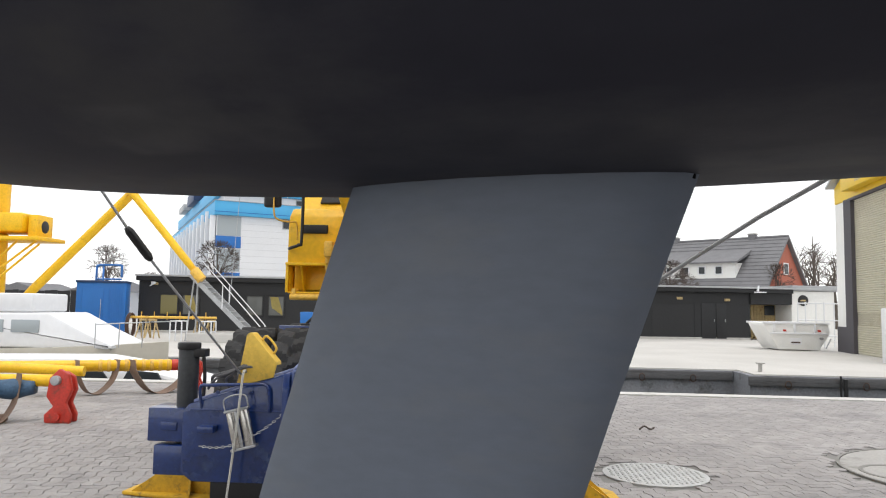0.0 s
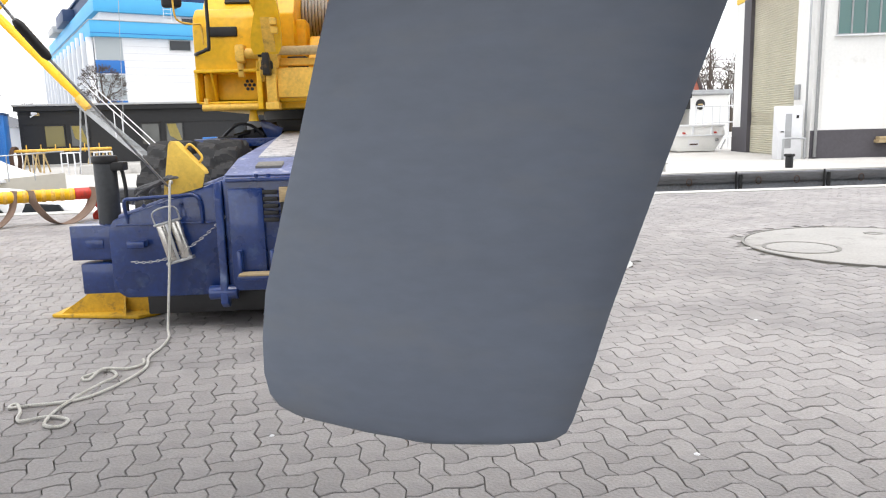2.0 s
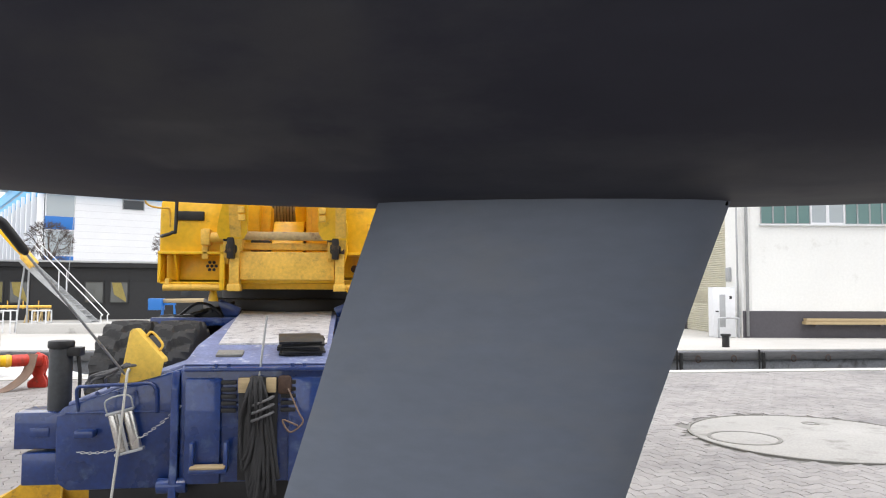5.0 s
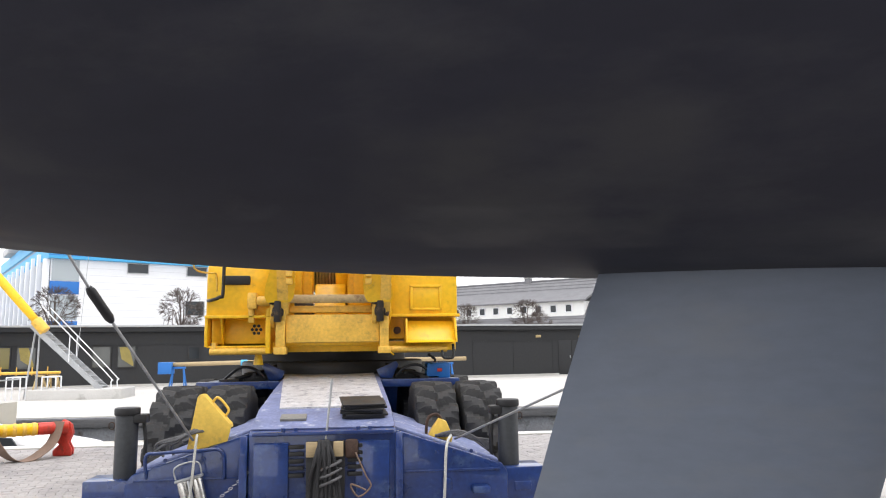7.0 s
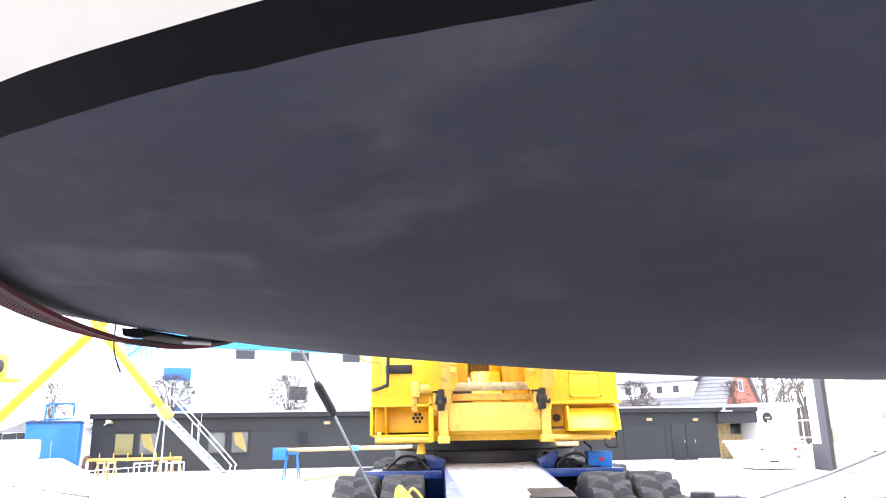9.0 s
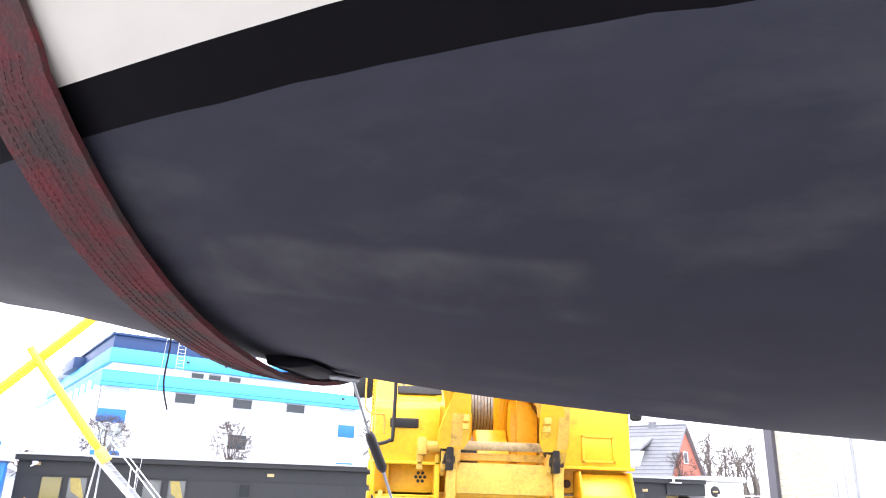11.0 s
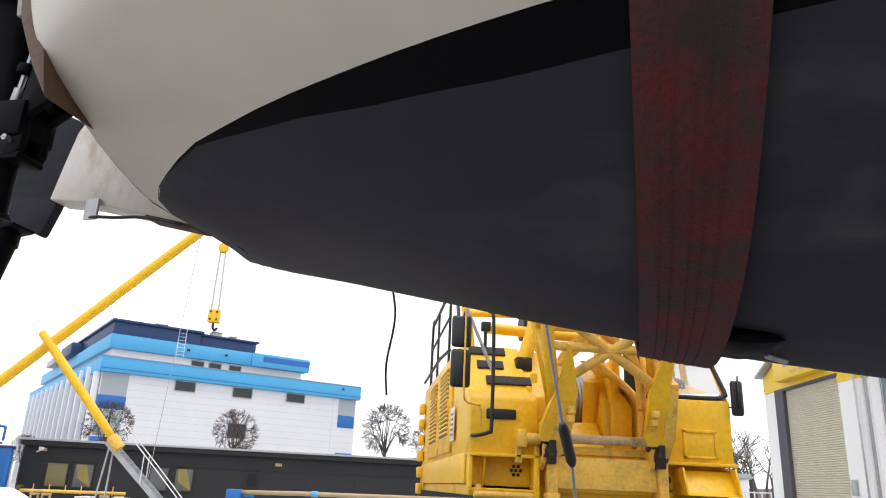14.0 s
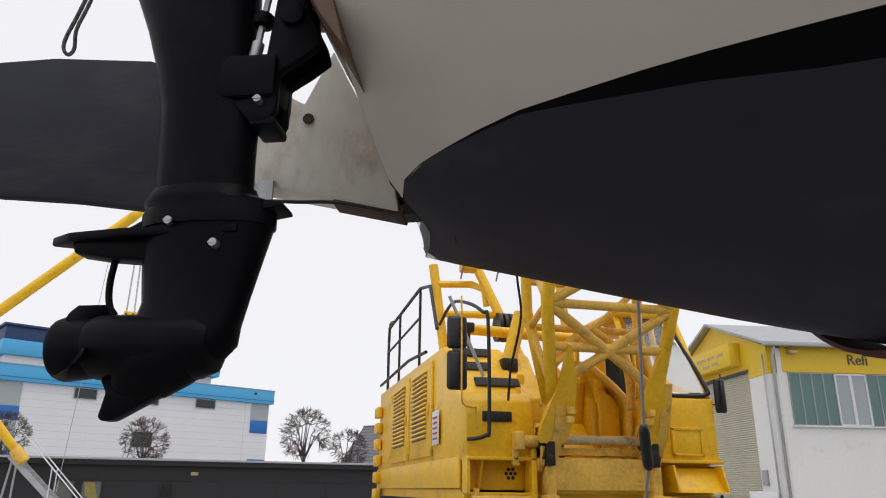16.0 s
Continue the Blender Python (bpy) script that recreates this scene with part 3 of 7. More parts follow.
blade = [(-0.5, 2.6), (-0.75, 2.718), (-1.03, 2.747), (-1.2, 2.746), (-1.42, 2.71), (-1.55, 2.63), (-1.6, 2.52), (-1.57, 2.43), (-1.45, 2.385), (-1.11, 2.344), (-0.9, 2.322), (-0.714, 2.293), (-0.66, 2.288), (-0.578, 2.25), (-0.545, 2.338)]
part("rudder_blade", prism(blade, "y", -0.018, 0.018, 0.01), ANTIFOUL, boat, "dark grey kicked-up rudder blade")
part("rudder_pivot", rod((-0.298, -0.046, 2.502), (-0.298, 0.046, 2.502), 0.014, seg=10), RUST, rudder)
part("rudder_lug", prism([(-0.41, 2.28), (-0.37, 2.28), (-0.37, 2.34), (-0.41, 2.34)], "y", -0.052, -0.044), STEEL, rudder, "bright steel eye plate")
part("downhaul", tube(smooth_path([(-0.39, -0.05, 2.285), (-0.36, -0.055, 2.283), (-0.3, -0.052, 2.279), (-0.22, -0.05, 2.276), (-0.1, -0.05, 2.25)], 4), 0.0045, 6), BLACK, rudder, "black line")
part("skeg_plate", prism([(-0.23, 2.284), (-0.06, 2.243), (-0.055, 2.262), (-0.22, 2.294)], "y", -0.036, 0.036, 0.002), RUST, rudder)
for z in (2.26, 2.30, 2.42):
    part("gudgeon", bbox(-0.095, -0.02, -0.03, 0.03, z - 0.012, z + 0.012, 0.003), BLACK, rudder)

# wooden motor bracket on the transom
part("motor_board", prism([(-0.19, 2.68), (-0.158, 2.5), (-0.101, 2.386), (-0.052, 2.31), (-0.082, 2.426), (-0.1, 2.502), (-0.13, 2.68)], "y", -0.6, -0.36, 0.004), WOODBOARD, boat, "dark varnished motor board")
for i in range(11):
    part("pad_rib", prism([(-0.172, 2.512), (-0.16, 2.512), (-0.192, 2.675), (-0.205, 2.675)], "y", -0.6 + 0.022 * i, -0.586 + 0.022 * i, 0.002), RIBPAD, boat, "grey ribbed clamp pad")
boat.matrix_basis = BOAT

# outboard motor clamped to the transom
motor = thing("outboard_motor", "black outboard motor clamped to the boat's transom", "outboard motor")
OV = -0.45


def foil_loft(levels):
    """Levels of (z, aft, fore, half thickness), rounded fore and aft."""
    rows = []
    for z, a, f, h in levels:
        ring = []
        for k in range(20):
            ang = 2 * math.pi * k / 20
            c, s = math.cos(ang), math.sin(ang)
            ring.append(((a + f) / 2 + (f - a) / 2 * math.copysign(abs(c) ** 0.8, c), OV + h * math.copysign(abs(s) ** 0.9, s), z))
        rows.append(ring)
    bm = grid_mesh(rows, close=True)
    bm.verts.ensure_lookup_table()
    bm.faces.new(bm.verts[:20])
    bm.faces.new(bm.verts[-20:])
    bmesh.ops.recalc_face_normals(bm, faces=bm.faces[:])
    return bm


part("upper_leg", foil_loft([(2.66, -0.56, -0.27, 0.075), (2.558, -0.517, -0.272, 0.07), (2.47, -0.48, -0.268, 0.066), (2.386, -0.452, -0.262, 0.06), (2.301, -0.434, -0.252, 0.052), (2.2, -0.428, -0.25, 0.046), (2.115, -0.424, -0.246, 0.044)]), PLASTIC, motor)
part("cowl", foil_loft([(2.65, -0.53, -0.18, 0.09), (2.68, -0.56, -0.14, 0.13), (2.8, -0.58, -0.12, 0.15), (2.95, -0.56, -0.14, 0.14), (3.02, -0.5, -0.2, 0.1)]), PLASTIC, motor)
part("leg_flange", foil_loft([(2.14, -0.427, -0.24, 0.047), (2.126, -0.438, -0.235, 0.051), (2.114, -0.44, -0.206, 0.053), (2.104, -0.436, -0.203, 0.05), (2.094, -0.44, -0.2, 0.053), (2.07, -0.44, -0.2, 0.051)]), PLASTIC, motor)
part("trim_tab", prism([(-0.215, 2.112), (-0.182, 2.108), (-0.18, 2.1), (-0.215, 2.094)], "y", OV - 0.03, OV + 0.03, 0.003), PLASTIC, motor)
part("lower_leg", foil_loft([(2.072, -0.434, -0.203, 0.047), (2.0, -0.429, -0.221, 0.04), (1.94, -0.421, -0.236, 0.036), (1.9, -0.43, -0.246, 0.042), (1.87, -0.45, -0.25, 0.052), (1.835, -0.455, -0.283, 0.05), (1.805, -0.455, -0.325, 0.03), (1.785, -0.445, -0.36, 0.013)]), PLASTIC, motor)
part("anti_ventilation_plate", prism([(-0.607, OV - 0.004), (-0.607, OV + 0.004), (-0.56, OV + 0.028), (-0.46, OV + 0.042), (-0.25, OV + 0.044), (-0.25, OV - 0.044), (-0.46, OV - 0.042), (-0.56, OV - 0.028)], "z", 2.05, 2.066, 0.004), PLASTIC, motor)
part("plate_fairing", prism([(-0.56, 2.055), (-0.552, 2.03), (-0.488, 2.019), (-0.427, 2.013), (-0.26, 2.013), (-0.26, 2.09), (-0.43, 2.09), (-0.458, 2.074)], "y", OV - 0.02, OV + 0.02, 0.006), PLASTIC, motor)
part("gearcase", moved(rod((0, 0, -0.125), (0, 0, 0.115), 0.054, seg=24, bevel=0.032), pose(-0.39, OV, 1.868, 0, 90, 0)), PLASTIC, motor)
part("rear_strut", tube(smooth_path([(-0.482, OV, 2.03), (-0.487, OV, 1.985), (-0.483, OV, 1.945), (-0.466, OV, 1.912)], 4), 0.006, 8), PLASTIC, motor)
part("skeg", prism([(-0.47, 1.812), (-0.458, 1.792), (-0.466, 1.753), (-0.458, 1.747), (-0.44, 1.748), (-0.355, 1.793), (-0.255, 1.861), (-0.3, 1.885), (-0.45, 1.86)], "y", OV - 0.013, OV + 0.013, 0.004), PLASTIC, motor)
prop = part("propeller", moved(rod((0, 0, -0.05), (0, 0, 0.05), 0.056, 0.046, seg=20, bevel=0.014), pose(-0.507, OV, 1.866, 0, 90, 0)), PLASTIC, motor)
for k in range(3):
    rows = []
    for i in range(7):
        r = 0.03 + 0.043 * i / 6
        w = 0.016 + 0.022 * math.sin(math.pi * (0.12 + 0.8 * i / 6))
        tw = radians(62 - 32 * i / 6)
        row = []
        for j in range(6):
            q = (j / 5 - 0.5) * 2 * w
            row.append((q * math.sin(math.pi / 2 - tw), q * math.cos(math.pi / 2 - tw) + 0.012 * i / 6, r))
        rows.append(row)
    bl = grid_mesh(rows)
    bl2 = bl.copy()
    bmesh.ops.translate(bl2, verts=bl2.verts[:], vec=(0.006, 0, 0))
    bmesh.ops.reverse_faces(bl2, faces=bl2.faces[:])
    both = join(bl, bl2)
    bound = [e for e in both.edges if e.is_boundary]
    bmesh.ops.bridge_loops(both, edges=bound)
    part("blade", both, PLASTIC, prop).matrix_basis = Matrix.Translation((-0.507, OV, 1.866)) @ pose(0, 0, 0, 120 * k + 15, 0, 0)
part("clamp_block", bbox(-0.379, -0.205, OV - 0.052, OV + 0.052, 2.3, 2.388, 0.012), PLASTIC, motor)
BRACKET = [(-0.29, 2.3), (-0.25, 2.255), (-0.216, 2.258), (-0.204, 2.28), (-0.205, 2.352), (-0.165, 2.378), (-0.129, 2.406), (-0.138, 2.44), (-0.155, 2.475), (-0.165, 2.56), (-0.16, 2.66), (-0.2, 2.66), (-0.216, 2.56), (-0.232, 2.385), (-0.29, 2.37)]
for y0, y1 in ((OV + 0.018, OV + 0.04), (OV - 0.04, OV - 0.018)):
    part("swivel_bracket", prism(BRACKET, "y", y0, y1, 0.006), PLASTIC, motor)
part("pivot_tube", rod((-0.185, OV - 0.05, 2.47), (-0.185, OV + 0.05, 2.47), 0.024, seg=16, bevel=0.004), PLASTIC, motor)
part("bracket_foot", bbox(-0.252, -0.206, OV - 0.038, OV + 0.038, 2.25, 2.268, 0.006), PLASTIC, motor)
part("shift_rod", join(rod((-0.26, OV - 0.03, 2.35), (-0.232, OV - 0.03, 2.58), 0.0065, seg=8), rod((-0.257, OV - 0.03, 2.378), (-0.251, OV - 0.03, 2.42), 0.0115, seg=10)), STEEL, motor, "bright steel shift rod")
part("grease_boot", rod((-0.247, OV - 0.03, 2.455), (-0.243, OV - 0.03, 2.482), 0.02, seg=12, bevel=0.008), PLASTIC, motor)
for u, z in ((-0.284, 2.029), (-0.367, 2.071), (-0.233, 2.292)):
    part("screw", join(rod((u, OV - 0.056, z), (u, OV - 0.03, z), 0.007, seg=12), bbox(u - 0.008, u + 0.008, OV - 0.0575, OV - 0.055, z - 0.001, z + 0.001)), STEEL, motor, "bright slotted screw")
motor.matrix_basis = BOAT @ pose(0, 0, -0.004)

# aft sling: a worn red band round the hull
sling = thing("lifting_sling", "worn dark red lifting sling passed round the hull", "sling")


def sling_line(du, off):
    pts = []
    side = []
    for z in (3.6, 3.2, 2.95, 2.8, 2.65, 2.55, 2.47, 2.4, 2.34, 2.28):
        u = 1.128 + du
        side.append((u, half_breadth(u, min(z, 2.93)) + off, z))
    n = 26
    v0 = half_breadth(1.128 + du, 2.26)
    mid = []
    for k in range(n + 1):
        v = v0 * (1 - 2 * k / n)
        u = 1.128 + du + 0.006 * (1 - (abs(v) / v0) ** 2)
        z = hull_z(u, v)
        mid.append((u, v + off * (abs(v) / v0) ** 2 * (1 if v > 0 else -1), z - off - 0.016 * (1 - (abs(v) / v0) ** 2) - 0.012 * math.exp(-(v / 0.2) ** 2)))
    pts = side + mid + [(u, -v, z) for u, v, z in side[::-1]]
    return [(u, -v, z) for u, v, z in pts]


part("webbing", strip(sling_line(-0.081, 0.012), sling_line(0.081, 0.012), 0.012), WEBBING, sling, "frayed dark red polyester webbing", 80)
for du in (-0.05, -0.032, -0.006, 0.012, 0.034):
    dash = sling_line(du, 0.025)
    part("stitching", join(*[tube([[a + (b - a) * q for a, b in zip(dash[i], dash[i + 1])], [a + (b - a) * (q + 0.1) for a, b in zip(dash[i], dash[i + 1])]], 0.0012, 4) for i in range(2, len(dash) - 3) for q in (0, 0.17, 0.34, 0.51, 0.68, 0.85)]), WEBBING, sling)
part("chafe_pad", prism([(1.19, 1.95), (1.2, 1.926), (1.26, 1.916), (1.31, 1.919), (1.33, 1.924), (1.31, 1.934), (1.26, 1.944)], "y", -0.1, 0.08, 0.004), STRIPE, sling, "black rubber chafe pad")
part("pad_rod", rod((1.31, 0.03, 1.917), (1.36, 0.1, 1.917), 0.008, seg=10, bevel=0.003), STEEL, sling, "small steel rod")
sling.matrix_basis = BOAT

# ---- mobile crane ----
crane = thing("mobile_crane", "yellow lattice-boom mobile crane on a navy blue carrier", "crane")
CX = -0.84


def mir(x):
    return 2 * CX - x


# carrier
carrier = part("carrier_frame", join(
    prism([(5.5, 0.28), (5.5, 1.02), (5.53, 1.042), (6.0, 1.138), (7.1, 1.227), (8.5, 1.324), (13.4, 1.33), (13.4, 0.6), (6.4, 0.5), (5.9, 0.28)], "x", -1.325, -0.345, 0.012),
    bbox(-1.9, 0.22, 9.4, 13.2, 0.75, 1.2, 0.02)), NAVY, crane, "navy blue carrier frame")
part("deck_plate", strip([(-1.17, 6.0, 1.148), (-1.25, 7.1, 1.237), (-1.345, 8.45, 1.332)], [(-0.385, 6.0, 1.148), (-0.395, 7.1, 1.237), (-0.4, 8.45, 1.332)], 0.012, (0, 0, 1)), PLATE, carrier, "worn bare metal tread plate")
# top sheet whose pale colour holds wear and the sky's reflection
part("hood_top", strip([(-1.318, 5.545, 1.049), (-1.318, 6.0, 1.142), (-1.318, 7.1, 1.231), (-1.318, 8.45, 1.325)], [(-0.352, 5.545, 1.049), (-0.352, 6.0, 1.142), (-0.352, 7.1, 1.231), (-0.352, 8.45, 1.325)], 0.006, (0, 0, 1)), NAVYWORNSHEEN, carrier, "worn navy paint with sky sheen painted in")
part("deck_patch", moved(bbox(-0.09, 0.09, -0.06, 0.06, 0, 0.022, 0.005), pose(-1.05, 5.76, 1.096, 11.5, 0, 0)), CASTIRON, carrier)
for s in (1, -1):
    X = (lambda x: x) if s > 0 else mir
    wing = part("front_wing", prism([(X(-1.31), 0.24), (X(-1.31), 1.035), (X(-2.08), 0.78), (X(-2.12), 0.72), (X(-2.12), 0.3), (X(-2.04), 0.24)], "y", 5.56, 5.98, 0.015), NAVY, crane, "scuffed navy blue outrigger wing")
    part("wing_slope", prism([(X(-1.3), 1.06), (X(-2.06), 0.807), (X(-2.06), 0.777), (X(-1.3), 1.03)], "y", 5.6, 7.0, 0.01), NAVYWORNSHEEN, wing, "worn navy paint, paled for the sky's sheen")
    part("rib", prism([(5.44, 0.2), (5.5, 0.16), (5.57, 0.2), (5.57, 0.98), (5.5, 1.02), (5.47, 0.9), (5.47, 0.4)], "x", min(X(-1.33), X(-1.38)), max(X(-1.33), X(-1.38)), 0.008), NAVY, wing)
    part("hinge_pin", rod((X(-1.46), 5.5, 0.27), (X(-1.27), 5.5, 0.27), 0.05, seg=14, bevel=0.008), NAVY, wing)
    if s > 0:
        part("grab_rail", tube(smooth_path([(X(-1.98), 5.58, 0.72), (X(-1.98), 5.52, 0.9), (X(-1.9), 5.52, 0.92), (X(-1.65), 5.52, 0.93), (X(-1.5), 5.52, 0.92), (X(-1.48), 5.54, 0.74)], 5), 0.012, 8), NAVY, wing)
    for i in range(4):
        part("bolt", rod((X(-1.5 - 0.12 * i), 5.55, 0.87), (X(-1.5 - 0.12 * i), 5.54, 0.87), 0.014, seg=6), NAVY, wing)
    part("lug", bbox(min(X(-1.98), X(-1.86)), max(X(-1.98), X(-1.86)), 5.48, 5.57, 0.59, 0.64, 0.01), NAVY, wing)
    part("hook_plate", bbox(min(X(-1.72), X(-1.66)), max(X(-1.72), X(-1.66)), 5.52, 5.57, 0.62, 0.69, 0.008), NAVY, wing)
    part("seam", bbox(min(X(-2.06), X(-1.4)), max(X(-2.06), X(-1.4)), 5.552, 5.57, 0.735, 0.75, 0.003), NAVY, wing)
    beam = part("outrigger_beam", bbox(min(X(-2.4), X(-1.5)), max(X(-2.4), X(-1.5)), 5.62, 5.9, 0.5, 0.74, 0.01), NAVY, crane)
    part("beam_box", bbox(min(X(-2.34), X(-2.1)), max(X(-2.34), X(-2.1)), 5.6, 5.92, 0.27, 0.48, 0.01), NAVY, beam)
    part("beam_label", bbox(min(X(-2.3), X(-2.18)), max(X(-2.3), X(-2.18)), 5.612, 5.62, 0.58, 0.64, 0.004), NAVY, beam)
    jx = X(-2.17)
    jack = part("jack_leg", rod((jx, 5.75, 0.32), (jx, 5.75, 1.17), 0.074, seg=20, bevel=0.01), JACKGREY, crane, "dark grey hydraulic jack leg")
    part("jack_cap", rod((jx, 5.75, 1.15), (jx, 5.75, 1.205), 0.084, seg=20, bevel=0.012), BLACK, jack)
    part("cap_lug", bbox(jx + 0.03 * s, jx + 0.14 * s, 5.7, 5.8, 1.1, 1.16, 0.01) if s > 0 else bbox(jx - 0.14, jx - 0.03, 5.7, 5.8, 1.1, 1.16, 0.01), BLACK, jack)
    part("hose", tube(smooth_path([(jx + 0.11 * s, 5.75, 1.12), (jx + 0.13 * s, 5.74, 0.95), (jx + 0.12 * s, 5.74, 0.7)], 4), 0.014, 6), BLACK, jack)
    foot = part("outrigger_pad", prism([(X(-2.74), 6.6), (X(-2.79), 6.05), (X(-2.1), 5.9), (X(-1.98), 6.0), (X(-1.95), 6.5), (X(-2.05), 6.8), (X(-2.6), 6.8)], "z", 0.004, 0.03, 0.006), PADYELLOW, crane, "scuffed yellow outrigger pad")
    for ang in (10, 80, 150, 215, 290):
        dx, dy = 0.36 * math.cos(radians(ang)), 0.4 * math.sin(radians(ang))
        cx, cy = X(-2.32), 6.3
        part("pad_gusset", strip([(cx, cy, 0.27), (cx, cy, 0.03)], [(cx + dx * 0.25, cy + dy * 0.25, 0.27), (cx + dx, cy + dy, 0.035)], 0.014), PADYELLOW, foot)
    part("pad_gusset", prism([(X(-2.72), 0.03), (X(-2.42), 0.24), (X(-2.12), 0.24), (X(-2.0), 0.03)], "y", 6.06, 6.08), PADYELLOW, foot)
    part("pad_socket", rod((X(-2.29), 6.25, 0.03), (X(-2.29), 6.25, 0.3), 0.14, 0.12, seg=18), PADYELLOW, foot)
# floats stowed on the wings
fl = part("stowed_float", join(prism([(-1.735, 0.91), (-1.672, 1.275), (-1.655, 1.292), (-1.632, 1.288), (-1.455, 1.09), (-1.45, 1.07), (-1.47, 0.98)], "y", 5.56, 5.575, 0.003), prism([(-1.665, 1.27), (-1.655, 1.292), (-1.632, 1.288), (-1.455, 1.09), (-1.45, 1.065), (-1.475, 1.065), (-1.64, 1.25)], "y", 5.57, 5.68, 0.004)), PADYELLOW2, crane, "pale yellow stowed outrigger float")
part("float_handle", tube(smooth_path([(-1.585, 5.64, 1.235), (-1.55, 5.64, 1.265), (-1.48, 5.64, 1.185), (-1.5, 5.64, 1.14)], 5), 0.009, 8), PADYELLOW2, fl)
fr = part("stowed_float", prism([(-0.12, 0.9), (-0.085, 0.99), (-0.02, 1.08), (0.03, 1.06), (0.075, 0.95), (0.05, 0.86)], "y", 5.7, 5.78, 0.006), PADYELLOW2, crane, "small rusty yellow outrigger float")
part("float_handle", tube(smooth_path([(-0.115, 5.74, 0.96), (-0.1, 5.72, 1.08), (-0.04, 5.72, 1.11), (0.0, 5.74, 1.07)], 5), 0.011, 8), RUST, fr)
# black blocks added beneath the carrier to darken the ground there
part("under_frame", join(bbox(-1.93, 0.25, 5.64, 6.42, 0.1, 0.3, 0.01), bbox(-1.44, -0.24, 6.4, 13, 0.12, 0.55)), BLACK, carrier, "black blocks added to keep light from under the carrier")

# hood details
part("hood_front", join(bbox(-1.29, -1.06, 5.47, 5.5, 0.28, 0.97, 0.01), bbox(-0.62, -0.39, 5.47, 5.5, 0.28, 0.97, 0.01), bbox(-1.29, -0.39, 5.475, 5.5, 0.78, 0.8, 0.006), bbox(-1.3, -0.36, 5.47, 5.53, 1.012, 1.038, 0.008)), NAVY, carrier)
# flat black sheet stands for the shade inside the nose opening
part("nose_recess", bbox(-0.945, -0.69, 5.462, 5.476, 0.3, 0.975, 0.003), BLACK, carrier, "black sheet painted as the nose opening's shade")
# black bars on the panel stand for the slots' dark insides
for x in (-1.01, -0.622):
    for i in range(5):
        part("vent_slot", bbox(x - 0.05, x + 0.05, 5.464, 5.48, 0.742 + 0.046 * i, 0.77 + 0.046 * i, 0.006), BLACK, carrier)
for x in (-1.1, -1.02, -0.6, -0.52):
    part("bolt", rod((x, 5.51, 1.03), (x, 5.51, 1.06), 0.014, seg=8), NAVY, carrier)
for x0, x1 in ((-0.945, -0.87), (-0.765, -0.7)):
    part("buffer_block", bbox(x0, x1, 5.43, 5.462, 0.875, 0.972, 0.004), TIMBER, carrier, "small pine block")
step = part("step_iron", join(bbox(-1.24, -1.0, 5.36, 5.46, 0.37, 0.4, 0.006), bbox(-1.24, -1.215, 5.4, 5.47, 0.37, 0.56, 0.004), bbox(-1.025, -1.0, 5.4, 5.47, 0.37, 0.56, 0.004)), NAVY, carrier)
part("step_tread", bbox(-1.23, -1.01, 5.35, 5.45, 0.4, 0.415, 0.004), TIMBER, step)
part("marker_rod", rod((-0.82, 5.5, 0.95), (-0.78, 5.55, 1.38), 0.008, seg=8), STEEL, carrier, "bare steel rod")
part("shackle_box", bbox(-0.69, -0.6, 5.44, 5.475, 0.86, 0.985, 0.02), RUST, carrier)
# side shelves over the wheels, with clutter
for s in (1, -1):
    X = (lambda x: x) if s > 0 else mir
    sx = lambda a, b: (min(X(a), X(b)), max(X(a), X(b)))
    arm = part("side_shelf", join(bbox(*sx(-2.14, -1.34), 7.86, 7.95, 1.2, 1.28, 0.008), bbox(*sx(-2.1, -1.4), 7.95, 8.8, 1.24, 1.268, 0.005), prism([(X(-1.34), 1.28), (X(-1.3), 1.37), (X(-1.5), 1.46), (X(-1.53), 1.42), (X(-1.46), 1.28)], "y", 8.0, 8.05, 0.008)), NAVY, crane)
    part("shelf_gear", join(bbox(*sx(-1.72, -1.5), 8.1, 8.4, 1.27, 1.36, 0.01), rod((X(-1.8), 8.05, 1.3), (X(-1.45), 8.2, 1.39), 0.02), rod((X(-1.6), 8.0, 1.34), (X(-1.42), 8.3, 1.42), 0.018), bbox(*sx(-1.95, -1.75), 8.0, 8.3, 1.268, 1.3, 0.006), tube(smooth_path([(X(-1.5), 8.0, 1.3), (X(-1.6), 7.96, 1.4), (X(-1.75), 8.0, 1.41), (X(-1.9), 8.05, 1.3)], 4), 0.016, 6)), BLACK, arm)
toolbox = part("tool_box", bbox(0.14, 0.385, 8.0, 8.2, 1.268, 1.435, 0.015), BLUEPAINT, crane, "small bright blue box")
part("sticker", bbox(0.25, 0.3, 7.994, 8.0, 1.34, 1.375, 0.002), RED, toolbox)
part("control_lever", join(rod((0.3, 8.6, 1.36), (0.3, 8.6, 1.46), 0.012), rod((0.22, 8.58, 1.52), (0.3, 8.6, 1.46), 0.014)), BLACK, crane)


